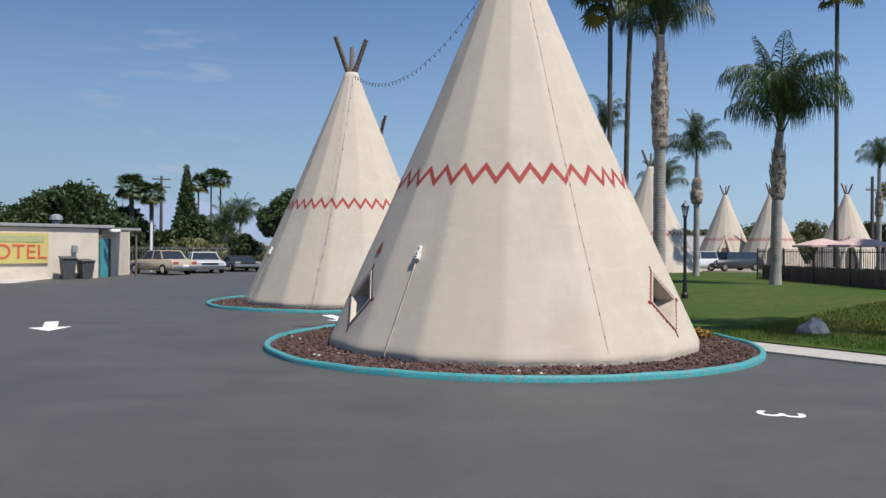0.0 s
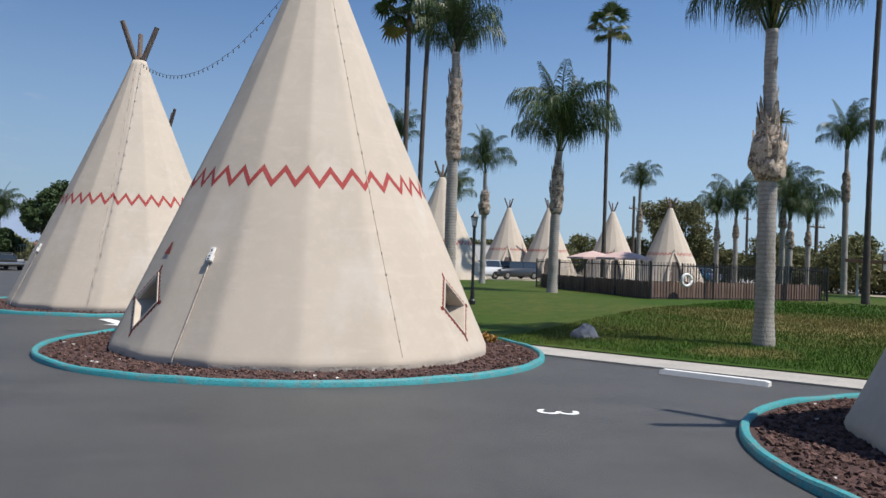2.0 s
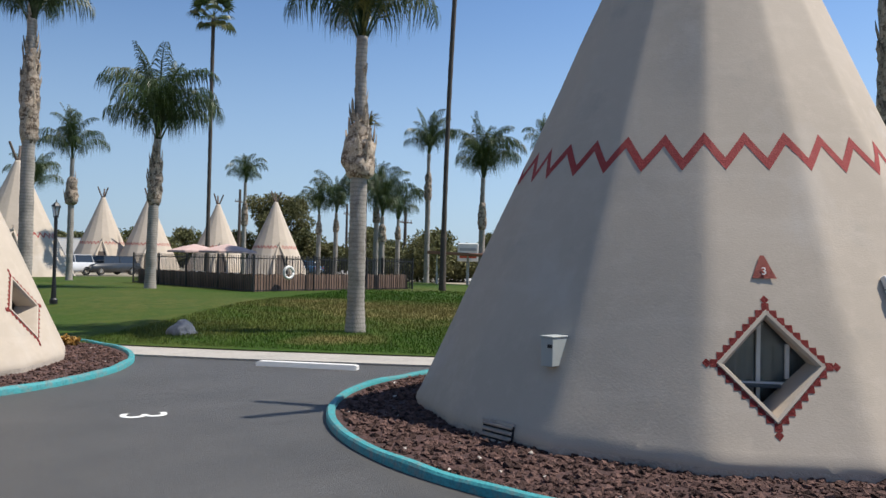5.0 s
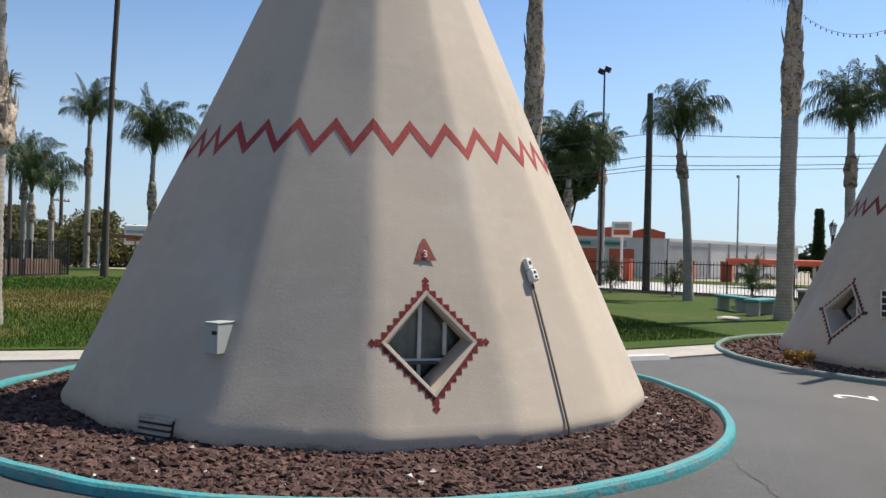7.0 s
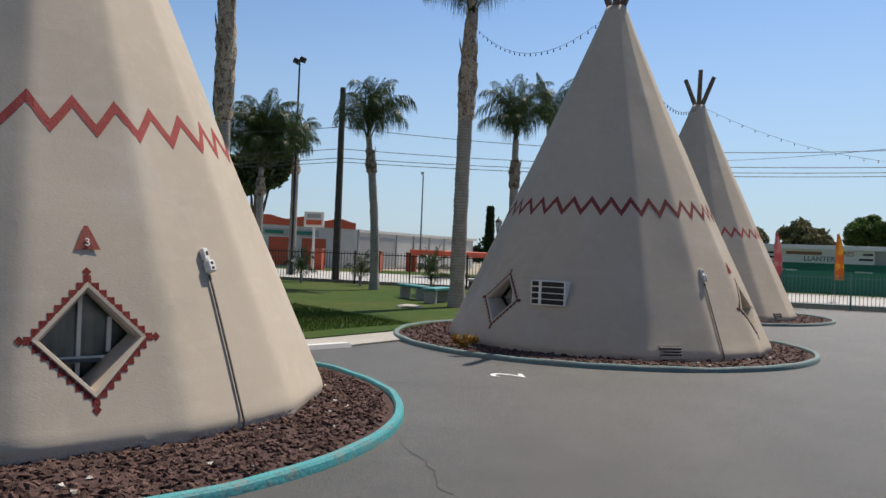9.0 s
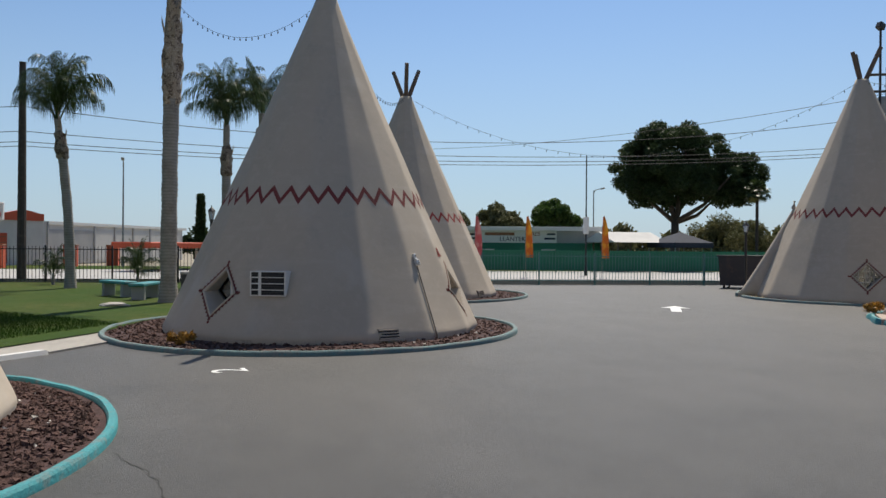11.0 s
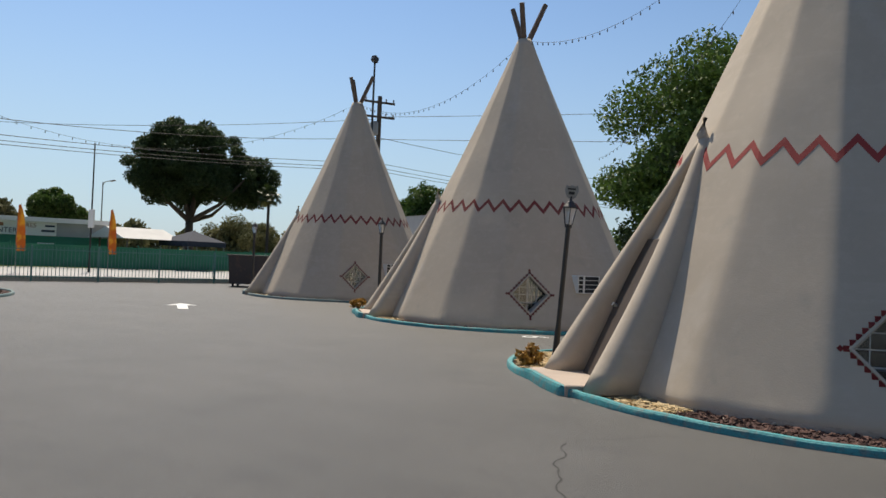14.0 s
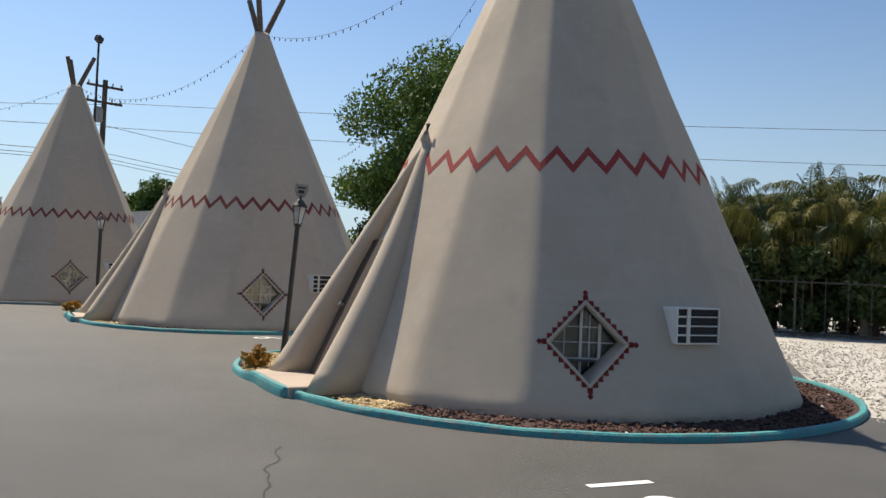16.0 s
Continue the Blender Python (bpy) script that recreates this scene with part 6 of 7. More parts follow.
for x, y, w_ in ((57.0, 9.6, 1.6), (60.5, 5.6, 2.0), (63.5, 3.0, 2.4)):
    bx = thing("utility_cabinet", (x, y, 0), "rust-red utility cabinet on the far verge", "cabinet", "utility cabinets")
    part("body", one_box((w_, 0.8, 1.5), pose(0, 0, 0.72), 0.03), ORANGE_RED, bx)
    part("lid", one_box((w_ + 0.1, 0.9, 0.08), pose(0, 0, 1.5), 0.02), ROOF_BROWN, bx)
can = thing("entrance_canopy", (52.5, -0.8, 0), "red wavy drive canopy on white columns", "canopy")
for dx, dy in ((-2.6, 1.8), (2.4, -1.8), (-3.4, -0.2)):
    part("column", rod(bmesh.new(), (dx, dy, -0.05), (dx, dy, 1.45), 0.12), WHITE_TRIM, can)
bm = bmesh.new()
box(bm, (7.4, 2.8, 0.38), pose(0, 0, 1.55, 0, 0, -36), 0.05)
part("fascia", bm, ORANGE_RED, can)
for gx, gy, gr in ((33.4, 6.2, 0.55), (32.2, 0.6, 0.7), (32.9, 3.6, 0.5)):
    s_ = queen_palm(gx, gy, 0.75, 0.09, gr * 0.75, None, 18, 70 + int(gx * 10), label="low bushy palm on the lawn")
# marquee sign by the storage
ms = thing("marquee_sign", (49.5, 8.6, 0), "small white marquee sign on a post", "sign")
part("post", rod(bmesh.new(), (0, 0, -0.1), (0, 0, 3.1), 0.08), WHITE_TRIM, ms)
part("panel", one_box((0.25, 1.3, 1.0), pose(0, 0, 3.4, 0, 0, -8), 0.05), WHITE_TRIM, ms)
part("red_bar", one_box((0.02, 1.0, 0.3), pose(-0.15, 0, 3.2, 0, 0, -8)), ORANGE_RED, ms)
part("grey_bar", one_box((0.02, 0.9, 0.25), pose(-0.15, 0, 3.6, 0, 0, -8)), GREY_WALL, ms)


# poles and wires
def utility_pole(x, y, h, arm=True, turn=0.0, label="tall dark wooden utility pole with cross-arm", box_on=True, lean=(0, 0)):
    t = thing("utility_pole", (x, y, 0), label, "utility pole", "utility poles", turn=turn)
    part("pole", tube(bmesh.new(), [(0, 0, -0.2), (lean[0], lean[1], h)], [0.19, 0.13], 10), DARK_TRUNK, t)
    if arm:
        for z in (h - 0.35, h - 1.2) if h > 9 else (h - 1.3,):
            part("cross_arm", one_box((1.9, 0.1, 0.12), pose(lean[0], lean[1], z), 0.01), DARK_TRUNK, t)
            for k in (-0.85, -0.4, 0.4, 0.85):
                part("insulator", rod(bmesh.new(), (k + lean[0], lean[1], z + 0.05), (k + lean[0], lean[1], z + 0.24), 0.04, n=6), GREY_METAL, t)
    if box_on:
        part("transformer", lathe(bmesh.new(), [(0.22, h - 2.3), (0.24, h - 2.2), (0.24, h - 1.6), (0.2, h - 1.5)], 12, pose(0.32 + lean[0], 0.1, 0)), GREY_METAL, t)
    return t


utility_pole(35.9, 5.1, 9.0, False, 76, "tall dark bare utility pole", False)
utility_pole(29.1, -34.6, 10.8, True, 60)
utility_pole(42.2, 34.0, 8.4, True, 76)
utility_pole(58.0, 78.0, 8.6, True, 30, box_on=False)
utility_pole(41.0, 74.0, 8.8, True, 30, box_on=False)
utility_pole(44.5, 57.0, 9.6, False, 0, "tall dark bare utility pole", False)
utility_pole(46.0, 53.0, 6.4, True, 10, box_on=False)
utility_pole(-30.6, 84.0, 9.4, True, 20, box_on=False)


def wire(a, b, sag, r=0.014, label="thin overhead power wire"):
    pts = [Vector(a).lerp(Vector(b), i / 24) + Vector((0, 0, -4 * sag * (i / 24) * (1 - i / 24))) for i in range(25)]
    o = pts[0].copy()
    bm = tube(bmesh.new(), [p - o for p in pts], r, 4)
    ob = part("overhead_wire", bm, CABLE)
    ob.location = o
    return tagged(ob, label, "wire", "overhead wires")


for z0, z1, sag, dx in ((7.2, 8.4, 1.45, 0.0), (6.2, 6.95, 0.85, 0.1), (5.75, 6.65, 0.72, -0.1), (5.6, 6.5, 0.70, 0.15)):
    wire((35.9 + dx, 5.1, z0), (29.1 + dx, -34.6, z1), sag)
    wire((42.2 + dx, 34.0, z0 + 0.5), (35.9 + dx, 5.1, z0), 0.7)
    wire((29.1 + dx, -34.6, z1), (12 + dx, -80.0, z1), 0.8)
wire((29.1, -34.6, 9.6), (-40, -60, 12.2), 0.6)
wire((29.1, -34.6, 8.3), (-40, -62, 10.0), 0.6)
wire((29.1, -34.6, 9.5), (60, -20, 9.5), 0.6)


def pole_light(x, y, h, label, heads=2, r=0.07, arm=0.0, z=0.0):
    t = thing("light_pole", (x, y, z), label, "light pole", "light poles")
    part("pole", lathe(bmesh.new(), [(r * 1.6, -0.1), (r * 1.4, 0.4), (r, 0.6), (r * 0.7, h)], 10), GREY_METAL if arm else BLACK, t)
    if arm:
        part("arm", tube(bmesh.new(), [(0, 0, h - 0.3), (-0.3, 0, h), (-arm, 0, h + 0.1)], 0.04, 6), GREY_METAL, t)
        part("lamp_head", one_box((0.6, 0.22, 0.12), pose(-arm - 0.2, 0, h + 0.08, 0, 6), 0.03), GREY_METAL, t)
    else:
        for k in range(heads):
            part("floodlight", one_box((0.28, 0.34, 0.30), pose(0.18 * (2 * k - heads + 1), 0.22 * (2 * k - heads + 1), h + 0.05, 25), 0.03), BLACK, t)
    return t


pole_light(44.4, 8.9, 12.2, "tall black pole with twin floodlights")
pole_light(26.1, -30.5, 11.6, "tall black pole with a floodlight", 1)
pole_light(60.2, 2.2, 7.5, "grey street light with curved arm", arm=1.2, z=-0.02)
pole_light(39.8, -23.6, 7.0, "thin dark sign pole by the street", 0, 0.05)
part("sign_plate", one_box((0.5, 0.1, 1.0), pose(39.8 - 39.8, 0, 2.9), 0.02), WHITE_TRIM, bpy.data.objects["light_pole.003"])
pole_light(66.0, -40.0, 7.2, "grey street light with curved arm", arm=1.4)

# green tyre shop across the street
GA, GB = (56.5, -17.0), (49.6, -30.6)
gs = house("tyre_shop", [GA, GB, (60, -37), (67, -22)], 3.0, GREY_WALL, "green and grey shop building across the street", ROOF_GREY)
m, ln = line_frame(GA, GB)
on_wall(gs, GA, GB, ln / 2, 0.95, (ln, 1.95), GREEN_WALL, "green_wall", "green painted lower wall", -0.03)
on_wall(gs, GA, GB, ln / 2, 2.98, (ln + 0.6, 0.30), WHITE_TRIM, "fascia", "white roof fascia", -0.25, 0.5)
bn = on_wall(gs, GA, GB, 8.4, 2.38, (7.4, 0.9), WHITE_TRIM, "banner", "white printed shop banner", -0.1, 0.03)
bmm = Matrix.Translation((-GA[0], -GA[1], 0)) @ m
letters("banner_word", "TIRES", 0.42, bmm @ pose(10.4, -0.13, 2.58, 90), ROOF_BROWN, bn, 0.004)
letters("banner_word", "LLANTERA", 0.46, bmm @ pose(9.0, -0.13, 2.2, 90), NAVY, bn, 0.004)
for x, z, w_, h_, mm in ((7.9, 2.58, 2.2, 0.22, ROOF_BROWN), (5.9, 2.55, 1.2, 0.14, NAVY), (5.9, 2.25, 1.2, 0.14, NAVY), (11.6, 2.25, 0.8, 0.14, NAVY), (11.7, 2.58, 0.6, 0.12, NAVY)):
    on_wall(gs, GA, GB, x, z, (w_, h_), mm, "banner_bar", "", -0.125, 0.01)
for i in range(3):
    on_wall(gs, GA, GB, 2.5 + 4.5 * i, 1.35, (1.0, 0.25), PALE_WALL, "wall_plate", "", -0.06, 0.02)
# open shed and tent beside it
sh = thing("open_shed", (47.9, -31.6, 0), "low gabled shed roof on posts", "shed")
for dx, dy in ((-1.6, 1.6), (1.6, 1.6), (-1.6, -1.6), (1.6, -1.6)):
    part("post", rod(bmesh.new(), (dx, dy, -0.05), (dx, dy, 2.1), 0.07), WOOD_POLE, sh)
bm = bmesh.new()
v = [bm.verts.new(p) for p in ((-2.1, -2.2, 2.0), (2.1, -2.2, 2.0), (2.1, 2.2, 2.0), (-2.1, 2.2, 2.0), (0, -2.2, 2.75), (0, 2.2, 2.75))]
for q in ((0, 1, 4), (2, 3, 5), (1, 2, 5, 4), (3, 0, 4, 5), (0, 3, 2, 1)):
    bm.faces.new([v[i] for i in q])
part("roof", bm, PALE_WALL, sh)
tn = thing("canopy_tent", (45.6, -34.6, 0), "dark navy canopy tent on thin legs", "tent")
for dx, dy in ((-1.5, 1.5), (1.5, 1.5), (-1.5, -1.5), (1.5, -1.5)):
    part("leg", rod(bmesh.new(), (dx, dy, -0.05), (dx, dy, 1.9), 0.035), GREY_METAL, tn)
bm = bmesh.new()
v = [bm.verts.new(p) for p in ((-1.6, -1.6, 1.65), (1.6, -1.6, 1.65), (1.6, 1.6, 1.65), (-1.6, 1.6, 1.65), (-1.6, -1.6, 2.0), (1.6, -1.6, 2.0), (1.6, 1.6, 2.0), (-1.6, 1.6, 2.0), (0, 0, 2.75))]
for q in ((0, 1, 5, 4), (1, 2, 6, 5), (2, 3, 7, 6), (3, 0, 4, 7), (4, 5, 8), (5, 6, 8), (6, 7, 8), (7, 4, 8)):
    bm.faces.new([v[i] for i in q])
part("canopy", bm, NAVY, tn)
GF = [(49.2, -16.0), (44.3, -29.5), (42.2, -40.0)]
iron_fence("green_fence", [GF[0], GF[1], GF[2]], 1.5, 0.16, GREEN_WALL, "green screened fence across the street")
t_ = bpy.data.objects["green_fence"]
for a, b in zip(GF, GF[1:]):
    m, ln = line_frame(a, b)
    part("screen", one_box((ln, 0.02, 1.3), Matrix.Translation((-GF[0][0], -GF[0][1], 0)) @ m @ pose(ln / 2, 0.05, 0.72)), GREEN_WALL, t_, "green fabric screen")


def feather_flag(x, y, mat, label):
    t = thing("feather_flag", (x, y, 0), label, "flag", "feather flags")
    part("pole", tube(bmesh.new(), [(0, 0, -0.1), (0, 0, 2.6), (0.1, -0.2, 3.3)], 0.02, 6), GREY_METAL, t)
    bm = bmesh.new()
    rows = []
    for i in range(9):
        f = i / 8
        w_ = 0.46 * (1 - 0.75 * f ** 3)
        rows.append([bm.verts.new((0.05 * math.sin(f * 5), -w_ * k + (0.0 if f < 0.8 else -0.1 * (f - 0.8)), 1.05 + 2.2 * f)) for k in (0, 0.5, 1)])
    for a, b in zip(rows, rows[1:]):
        for k in range(2):
            bm.faces.new((a[k], a[k + 1], b[k + 1], b[k]))
    bmesh.ops.solidify(bm, geom=bm.faces[:], thickness=0.006)
    part("banner", bm, mat, t)


feather_flag(38.9, -16.2, PINK_FLAG, "faded pink feather flag by the street")
feather_flag(37.8, -18.7, ORANGE_FLAG, "orange feather flag by the street")
feather_flag(35.8, -22.2, ORANGE_FLAG, "orange feather flag by the street")
# dumpster
dp = thing("dumpster", (25.6, -22.6, 0), "dark steel dumpster standing by the fence", "dumpster", turn=35)
bm = bmesh.new()
v = [bm.verts.new(p) for p in ((-0.85, -0.55, 0.12), (0.85, -0.55, 0.12), (0.85, 0.55, 0.12), (-0.85, 0.55, 0.12), (-0.9, -0.7, 1.1), (0.9, -0.7, 1.1), (0.9, 0.65, 1.3), (-0.9, 0.65, 1.3))]
for q in ((0, 3, 2, 1), (0, 1, 5, 4), (1, 2, 6, 5), (2, 3, 7, 6), (3, 0, 4, 7)):
    bm.faces.new([v[i] for i in q])
part("body", bm, DUMP, dp)
part("lid", one_box((1.9, 1.45, 0.05), pose(0, -0.02, 1.22, 8.3), 0.01), BIN, dp, "black plastic lid")
for dx in (-0.7, 0.7):
    part("wheel", rod(bmesh.new(), (dx, -0.4, 0.07), (dx + 0.06, -0.4, 0.07), 0.07), RUBBER, dp)
    part("wheel", rod(bmesh.new(), (dx, 0.4, 0.07), (dx + 0.06, 0.4, 0.07), 0.07), RUBBER, dp)
part("label_plate", one_box((0.3, 0.01, 0.25), pose(-0.35, -0.66, 0.7, 7)), WHITE_TRIM, dp)
# benches on the lawn
for x, y, tr in ((25.2, 1.0, 30), (23.9, 0.2, -20)):
    b = thing("bench", (x, y, 0.05), "teal-painted concrete bench on the lawn", "bench", "lawn benches", turn=tr)
    part("seat", one_box((1.5, 0.42, 0.09), pose(0, 0, 0.42), 0.02), TEAL, b)
    for k in (-0.55, 0.55):
        part("leg", one_box((0.14, 0.36, 0.4), pose(k, 0, 0.18), 0.02), GREY_WALL, b)
for x, y in ((23.2, -1.0), (22.75, -1.35)):
    b = thing("trash_can", (x, y, 0.05), "square dark grey concrete litter bin", "bin", "litter bins")
    part("body", one_box((0.55, 0.55, 0.75), pose(0, 0, 0.36), 0.03), BIN, b)
    part("rim", one_box((0.6, 0.6, 0.08), pose(0, 0, 0.76), 0.02), GREY_WALL, b)
# ice machine hut past the lawn
hut = thing("kiosk", (31.0, 29.0, 0.05), "small white kiosk under a rusty flat roof", "kiosk", turn=-45)
part("body", one_box((1.6, 1.2, 1.75), pose(0.8, 0, 0.87), 0.02), WHITE_TRIM, hut)
part("door", one_box((0.7, 0.03, 1.5), pose(0.5, -0.62, 0.8)), GREY_WALL, hut)
letters("sign_word", "ICE", 0.32, pose(0.85, -0.63, 1.5, 90), NAVY, hut, 0.01)
part("roof", one_box((5.0, 1.8, 0.16), pose(-0.6, 0, 1.95, 0, 2), 0.02), ROOF_BROWN, hut)
for k in (-2.6, -0.9):
    part("post", rod(bmesh.new(), (k, 0.5, -0.1), (k, 0.5, 1.9), 0.05), WHITE_TRIM, hut)
ps = thing("price_sign", (39.3, 38.4, 0), "small white roadside price sign", "sign")
part("post", rod(bmesh.new(), (0, 0, -0.1), (0, 0, 1.8), 0.1), GREY_METAL, ps)
part("panel", one_box((1.5, 0.3, 1.3), pose(0, 0, 2.3, 0, 0, -45), 0.06), WHITE_TRIM, ps)
part("red_bar", one_box((1.2, 0.02, 0.22), pose(0, 0, 2.0, 0, 0, -45) @ pose(0, -0.17, 0)), ORANGE_RED, ps)
part("grey_bar", one_box((1.2, 0.02, 0.2), pose(0, 0, 2.5, 0, 0, -45) @ pose(0, -0.17, 0)), GREY_WALL, ps)
# flat-roofed block behind the cabins
house("low_block", [(27.0, -38.0), (35.0, -42.0), (38.0, -52.0), (22.0, -48.0)], 4.2, GREY_WALL, "low grey flat-roofed block behind the cabins")
# chain-link fence before the thicket
CL = [(-0.6, -25.6), (-16.0, -24.2)]
iron_fence("wire_fence", CL, 1.75, 0.6, DUMP, "grey wire fence before the palm thicket", 0.0, 0.05, 3.0)


# long white block behind the far cabins
house("low_block", [(16.0, 92.0), (34.0, 88.0), (36.0, 98.0), (18.0, 102.0)], 3.4, WHITE_TRIM, "long low white block behind far cabins")


# ---- office and cars ----
OA, OB = (-24.5, 33.6), (-17.9, 40.2)
of = house("motel_office", [OA, OB, (-18.6, 46.0), (-27.5, 42.5)], 2.55, PLASTER, "cream plaster motel office with flat roof", ROOF_GREY)
om, oln = line_frame(OA, OB)
ob_ = Matrix.Translation((-OA[0], -OA[1], 0)) @ om
part("roof_edge", one_box((oln + 1.2, 0.5, 0.16), ob_ @ pose(oln / 2 + 0.2, 0.1, 2.66), 0.02), ROOF_GREY, of, "weathered grey roof edge")
part("porch_roof", one_box((2.6, 3.4, 0.14), ob_ @ pose(oln + 1.1, 2.0, 2.56), 0.02), ROOF_GREY, of)
for px, py in ((oln + 0.15, 0.1), (oln + 2.2, 0.5), (oln + 2.2, 3.4)):
    part("porch_post", one_box((0.09, 0.09, 2.55), ob_ @ pose(px, py, 1.25)), WOOD_POLE, of, "dark wooden porch post")
sg = part("sign_board", one_box((5.4, 0.06, 1.5), ob_ @ pose(oln - 5.15, -0.06, 1.52), 0.01), YELLOW_SIGN, of, "faded yellow painted sign board")
letters("sign_word", "MOTEL", 1.0, ob_ @ pose(oln - 4.12, -0.10, 1.32, 90), ORANGE_RED, sg, 0.01)
part("sign_bar", one_box((2.6, 0.02, 0.30), ob_ @ pose(oln - 3.95, -0.10, 1.98)), SIGN_FADED, sg, "faded green lettering bar")
dr = part("door", one_box((0.85, 0.06, 2.05), ob_ @ pose(oln + 0.40, 0.28, 1.03, 0, 0, 44)), DOOR_TEAL, of, "open teal-painted door")
# the wall is closed here: a dark panel paints the doorway's inner shade
part("doorway", one_box((0.9, 0.05, 2.05), ob_ @ pose(oln + 0.92, 1.07, 1.03, 0, 0, 52)), DARK, of, "dark panel standing in for the shade inside the doorway")
for dx in (1.6, 5.6):
    part("roof_vent", lathe(bmesh.new(), [(0.22, 2.6), (0.22, 2.95), (0.34, 3.0), (0.30, 3.2), (0.1, 3.3)], 10, ob_ @ pose(oln - dx, 1.4, 0)), GREY_METAL, of, "round metal roof vent")
part("cable_box", one_box((0.25, 0.12, 0.35), ob_ @ pose(oln - 1.2, -0.08, 1.5)), GREY_METAL, of)
part("wall_lamp", one_box((0.5, 0.3, 0.15), ob_ @ pose(oln + 0.7, -0.4, 2.45), 0.03), WHITE_TRIM, of)


def wheelie_bin(x, y, turn, h):
    b = thing("wheelie_bin", (x, y, 0), "dark grey plastic bin beside the office", "bin", "office bins", turn=turn)
    bm = bmesh.new()
    v = [bm.verts.new((sx * w_, sy * w_, z)) for z, w_ in ((0.02, 0.24), (h * 0.9, 0.33)) for sx, sy in ((-1, -1), (1, -1), (1, 1), (-1, 1))]
    for q in ((0, 3, 2, 1), (0, 1, 5, 4), (1, 2, 6, 5), (2, 3, 7, 6), (3, 0, 4, 7), (4, 5, 6, 7)):
        bm.faces.new([v[i] for i in q])
    part("body", bm, BIN, b)
    part("lid", one_box((0.72, 0.76, 0.06), pose(0, 0, h * 0.93, 6), 0.02), BIN, b)
    part("handle", rod(bmesh.new(), (-0.28, 0.4, h * 0.9), (0.28, 0.4, h * 0.9), 0.02), BIN, b)
    for k in (-0.25, 0.25):
        part("wheel", rod(bmesh.new(), (k - 0.03, 0.27, 0.1), (k + 0.03, 0.27, 0.1), 0.1), RUBBER, b)


wheelie_bin(-18.55, 38.3, 40, 1.15)
wheelie_bin(-18.0, 39.0, 50, 1.0)
sheet("gravel_patch", [(-26, 29.0), (-18.6, 33.5), (-20.0, 40.9), (-18.9, 39.4), (-30, 38), (-36, 30)], 0.006, GRAVEL, "pale gravel strip before the office", "gravel")


def car_paint(name, colour):
    return material(name, colour, 0.28, [(2, tuple(c * 0.85 for c in colour), 0.5, 0.7, 0.5)], spec=0.6)


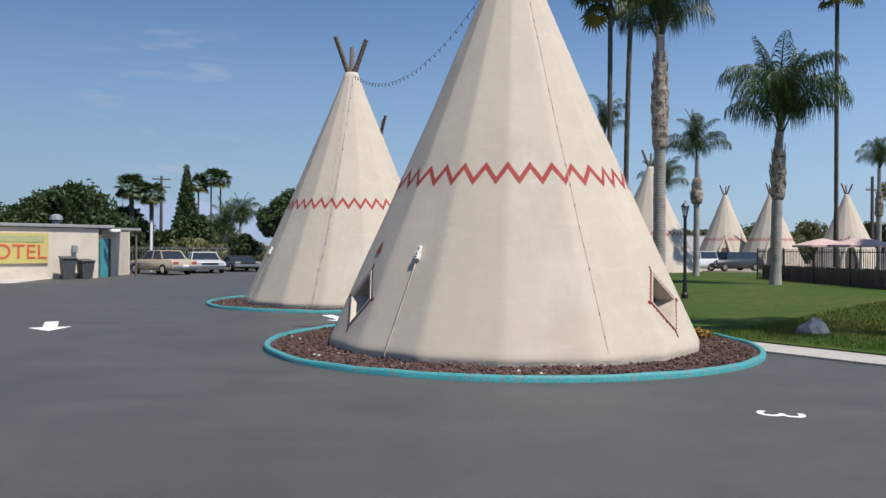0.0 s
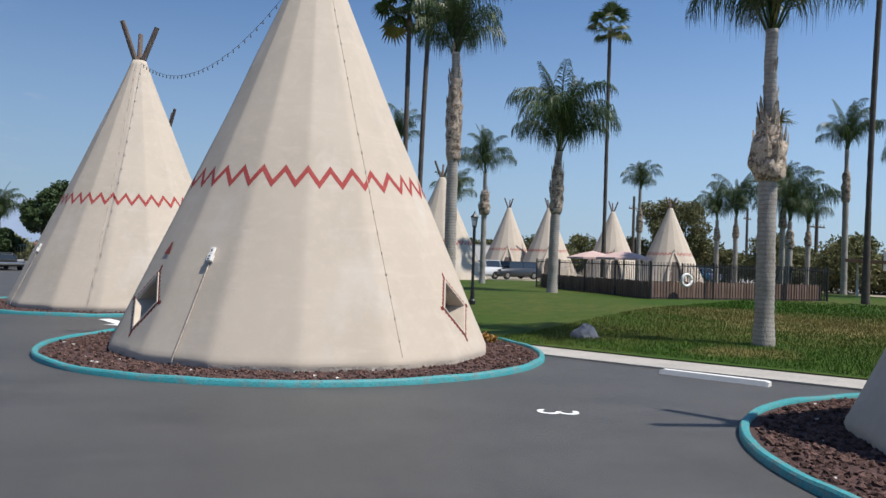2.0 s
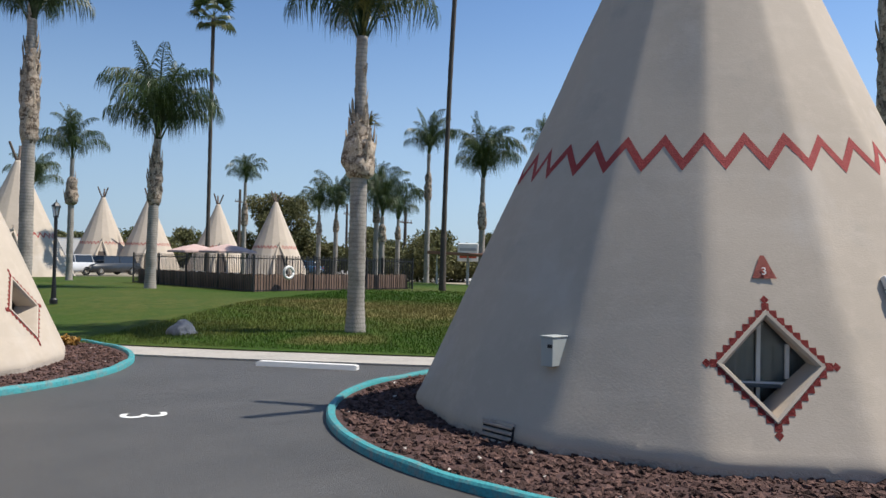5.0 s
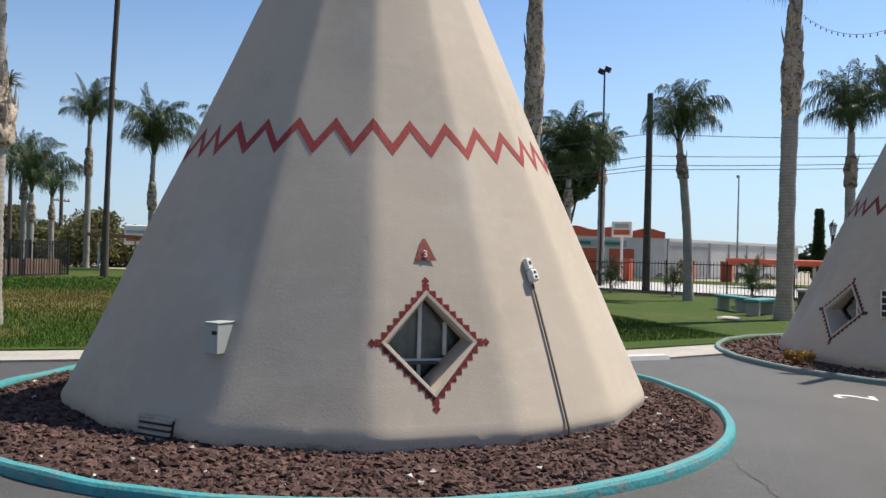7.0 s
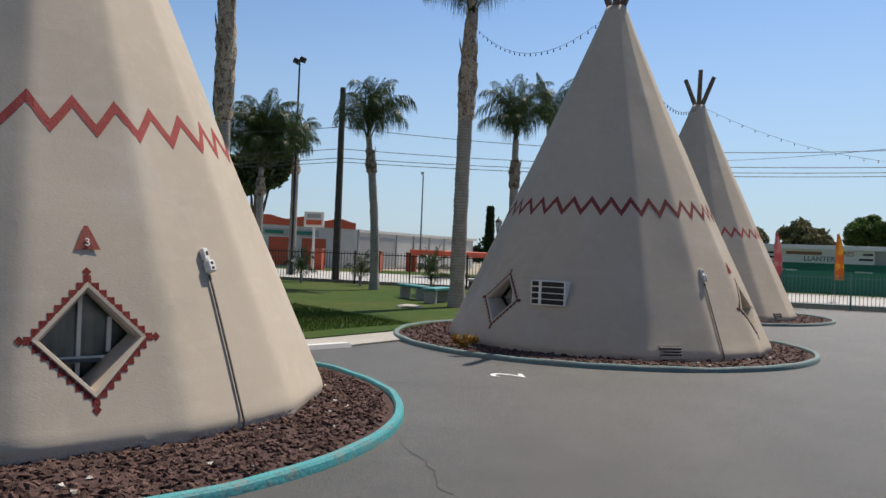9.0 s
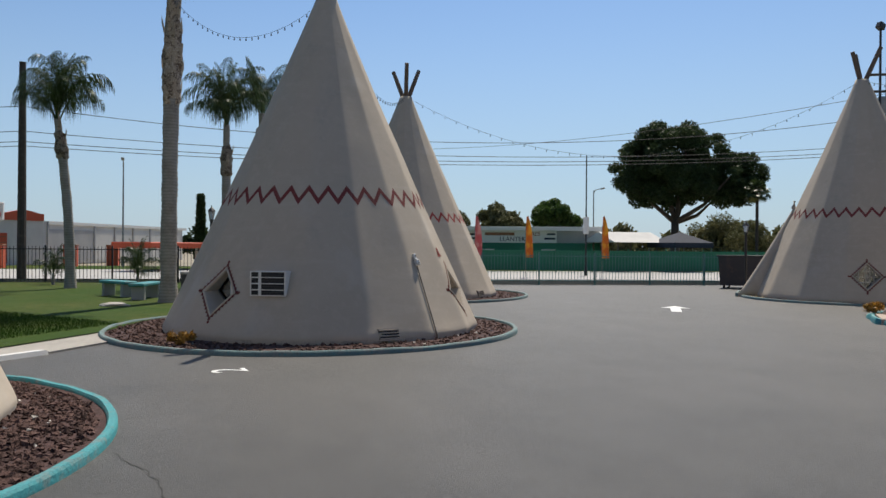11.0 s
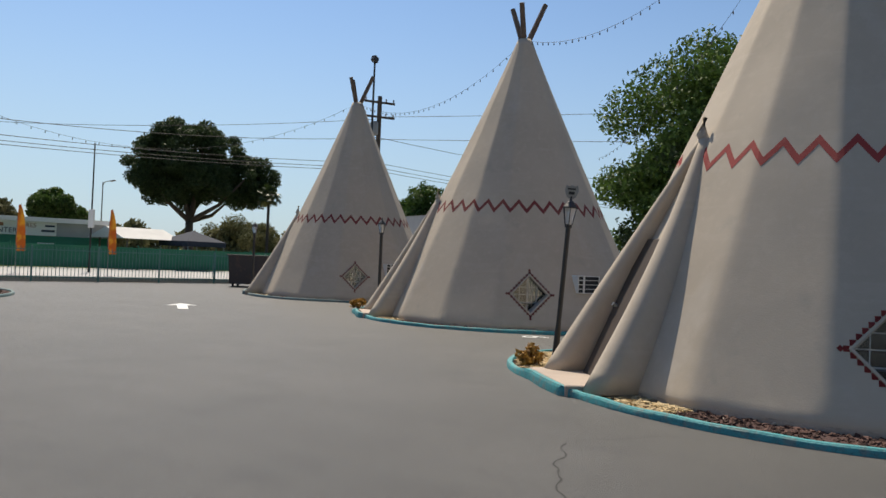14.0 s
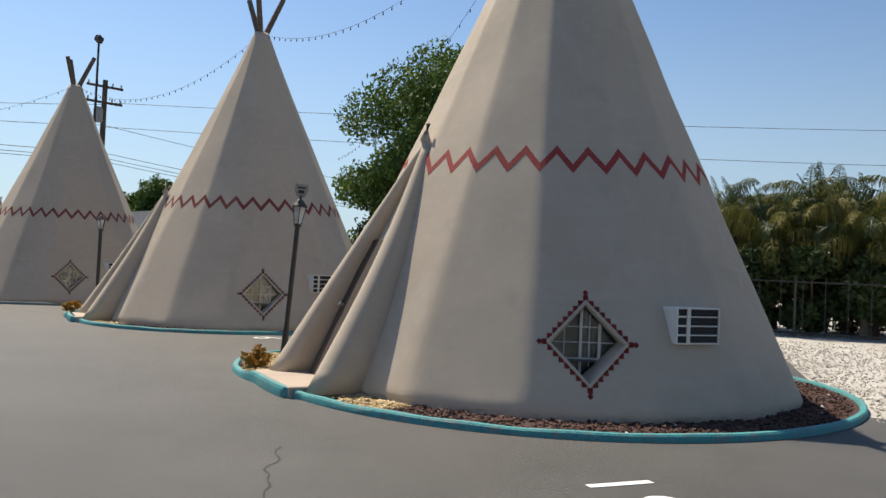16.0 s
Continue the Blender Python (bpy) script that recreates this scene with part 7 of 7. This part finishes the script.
def car(x, y, turn, paint, label, length=4.6, wide=1.75, high=1.42, hood=0.30, boot=0.22, boxy=False, plate=True):
    """A parked car; +x is its front."""
    c = thing("car", (x, y, 0.0), label, "car", "parked cars", turn=turn)
    L, W = length / 2, wide / 2
    belt = high * 0.60
    prof = [(-L, 0.42), (-L + 0.03, 0.72), (-L + 0.12, belt - 0.02), (-L * (1 - 2 * boot), belt + 0.02), (0, belt + 0.03), (L * (1 - 2 * hood), belt), (L - 0.25, belt - 0.10), (L - 0.03, 0.66), (L, 0.42), (L - 0.1, 0.24), (-L + 0.1, 0.24)]
    bm = bmesh.new()
    rows = []
    for s, k in ((-1, 0.90), (-1, 1.0), (1, 1.0), (1, 0.90)):
        rows.append([bm.verts.new((px * (0.985 if k < 1 else 1.0), s * (W if k < 1 else W - 0.10), pz if k < 1 else pz + (0.05 if pz > 0.6 else 0))) for px, pz in prof])
    n = len(prof)
    order = [rows[0], rows[1], rows[2], rows[3]]
    for a, b in zip(order, order[1:]):
        for i in range(n):
            bm.faces.new((a[i], a[(i + 1) % n], b[(i + 1) % n], b[i]))
    bm.faces.new(rows[0])
    bm.faces.new(rows[3][::-1])
    bmesh.ops.recalc_face_normals(bm, faces=bm.faces[:])
    bmesh.ops.bevel(bm, geom=bm.edges[:], offset=0.05, segments=2, affect="EDGES", clamp_overlap=True)
    part("body", bm, paint, c, "", True)
    x0, x1 = -L * (1 - 2 * boot), L * (1 - 2 * hood)
    rake = 0.15 if boxy else 0.55
    bm = bmesh.new()
    lo = [bm.verts.new((px, s * (W - 0.08), belt)) for s in (-1, 1) for px in (x0, x1)]
    hi = [bm.verts.new((px, s * (W - 0.24), high - 0.04)) for s in (-1, 1) for px in (x0 + rake * 0.8, x1 - rake)]
    for q in ((lo[0], lo[1], hi[1], hi[0]), (lo[3], lo[2], hi[2], hi[3]), (lo[1], lo[3], hi[3], hi[1]), (lo[2], lo[0], hi[0], hi[2])):
        bm.faces.new(q)
    part("window", bm, CAR_GLASS, c, "dark car glass")
    part("roof", one_box((x1 - x0 - 1.8 * rake + 0.08, 2 * (W - 0.22), 0.07), pose((x0 + rake * 0.8 + x1 - rake) / 2, 0, high - 0.02), 0.03), paint, c)
    for s in (-1, 1):
        for a, b in (((x0, belt), (x0 + rake * 0.8, high - 0.03)), ((x1, belt), (x1 - rake, high - 0.03)), (((x0 + x1) / 2, belt), ((x0 + x1) / 2, high - 0.03))):
            part("pillar", rod(bmesh.new(), (a[0], s * (W - 0.075), a[1]), (b[0], s * (W - 0.235), b[1]), 0.035, n=6), paint, c)
        for wx in (-L * 0.60, L * 0.64):
            w_ = part("wheel", rod(bmesh.new(), (wx, s * (W - 0.2), 0.32), (wx, s * (W + 0.005), 0.32), 0.32, n=18), RUBBER, c)
            part("rim", rod(bmesh.new(), (wx, s * (W - 0.05), 0.32), (wx, s * (W + 0.02), 0.32), 0.19, n=12), CHROME, w_)
        part("headlight", one_box((0.06, 0.38, 0.14), pose(L - 0.03, s * (W - 0.3), 0.62), 0.02), LAMP_GLASS, c)
        part("tail_light", one_box((0.06, 0.34, 0.14), pose(-L + 0.03, s * (W - 0.28), 0.70), 0.02), RED, c)
    for e in (-1, 1):
        part("bumper", one_box((0.12, wide - 0.06, 0.16), pose(e * (L - 0.01), 0, 0.42), 0.04), CHROME if not boxy else paint, c)
    part("grille", one_box((0.04, wide * 0.5, 0.13), pose(L - 0.01, 0, 0.60)), DARK, c)
    if plate:
        part("plate", one_box((0.02, 0.42, 0.14), pose(-L - 0.06, 0, 0.55)), WHITE_TRIM, c)
    return c


GOLD = car_paint("gold_paint", (0.38, 0.32, 0.24))
SILVER = car_paint("pale_paint", (0.50, 0.51, 0.52))
WHITE_CAR = car_paint("white_car_paint", (0.68, 0.68, 0.68))
DARK_CAR = car_paint("dark_car_paint", (0.03, 0.035, 0.04))
car(-16.9, 46.6, 143, GOLD, "gold sedan parked beside the office porch", 4.7, 1.78, 1.42)
car(-15.7, 50.6, -62, SILVER, "old pale blue-grey classic sedan parked nose out", 5.0, 1.95, 1.32, 0.28, 0.26)
car(-14.3, 54.4, -62, DARK_CAR, "dark old convertible with chrome front parked", 5.0, 1.95, 1.05, 0.28, 0.30)
car(19.6, 61.5, 200, SILVER, "silver car parked by the far cabins", 4.6, 1.8, 1.55, 0.24, 0.05, True)
car(23.4, 62.5, 200, DARK_CAR, "dark car parked by far cabins", 4.8, 1.85, 1.5, 0.24, 0.1, True)
car(46.0, 69.0, 100, car_paint("blue_car_paint", (0.05, 0.16, 0.30)), "small blue car beyond the pool", 4.3, 1.75, 1.4)
shed = thing("garden_shed", (-11.2, 56.5, 0), "small brown wooden shed behind the cabin", "shed")
part("body", one_box((2.2, 2.0, 1.7), pose(0, 0, 0.83)), FENCE_WOOD, shed)
part("roof", one_box((2.6, 2.4, 0.15), pose(0, 0, 1.75, 4), 0.02), ROOF_BROWN, shed)
iron_fence("yard_fence", [(-26, 60), (-10, 62)], 1.7, 0.18, GREY_METAL, "grey wire yard fence behind the cars", 0, 0.05, 3.0)
pv = thing("standpipe", (-19.6, 52.0, 0), "thick white upright pipe beside the cars", "pipe")
part("pipe", rod(bmesh.new(), (0, 0, -0.1), (0, 0, 3.3), 0.085, n=12), WHITE_TRIM, pv)
part("cap", rod(bmesh.new(), (0, 0, 3.3), (0, 0, 3.42), 0.11, n=12), GREY_METAL, pv)


# ---- distance ----
def ridge(az0, az1, dist, low, high, seed, label):
    bm = bmesh.new()
    n = 90
    rows = []
    for i in range(n + 1):
        a = radians(az0 + (az1 - az0) * i / n)
        f = math.sin(math.pi * i / n) ** 0.6
        h = (low + (high - low) * (0.5 + 0.5 * noise.fractal((i * 0.11 + seed, seed, 0), 0.9, 2.1, 5))) * f
        rows.append([bm.verts.new((d * math.sin(a), d * math.cos(a), z)) for d, z in ((dist, -20), (dist * 1.04, h * 0.6), (dist * 1.1, h))])
    for a, b in zip(rows, rows[1:]):
        for k in range(2):
            bm.faces.new((a[k], b[k], b[k + 1], a[k + 1])).smooth = True
    return tagged(part("backdrop_ridge", bm, MOUNT), label, "mountain", kind="structure")


ridge(-40, 8, 2200, 90, 190, 3, "hazy blue mountain ridge on the horizon")
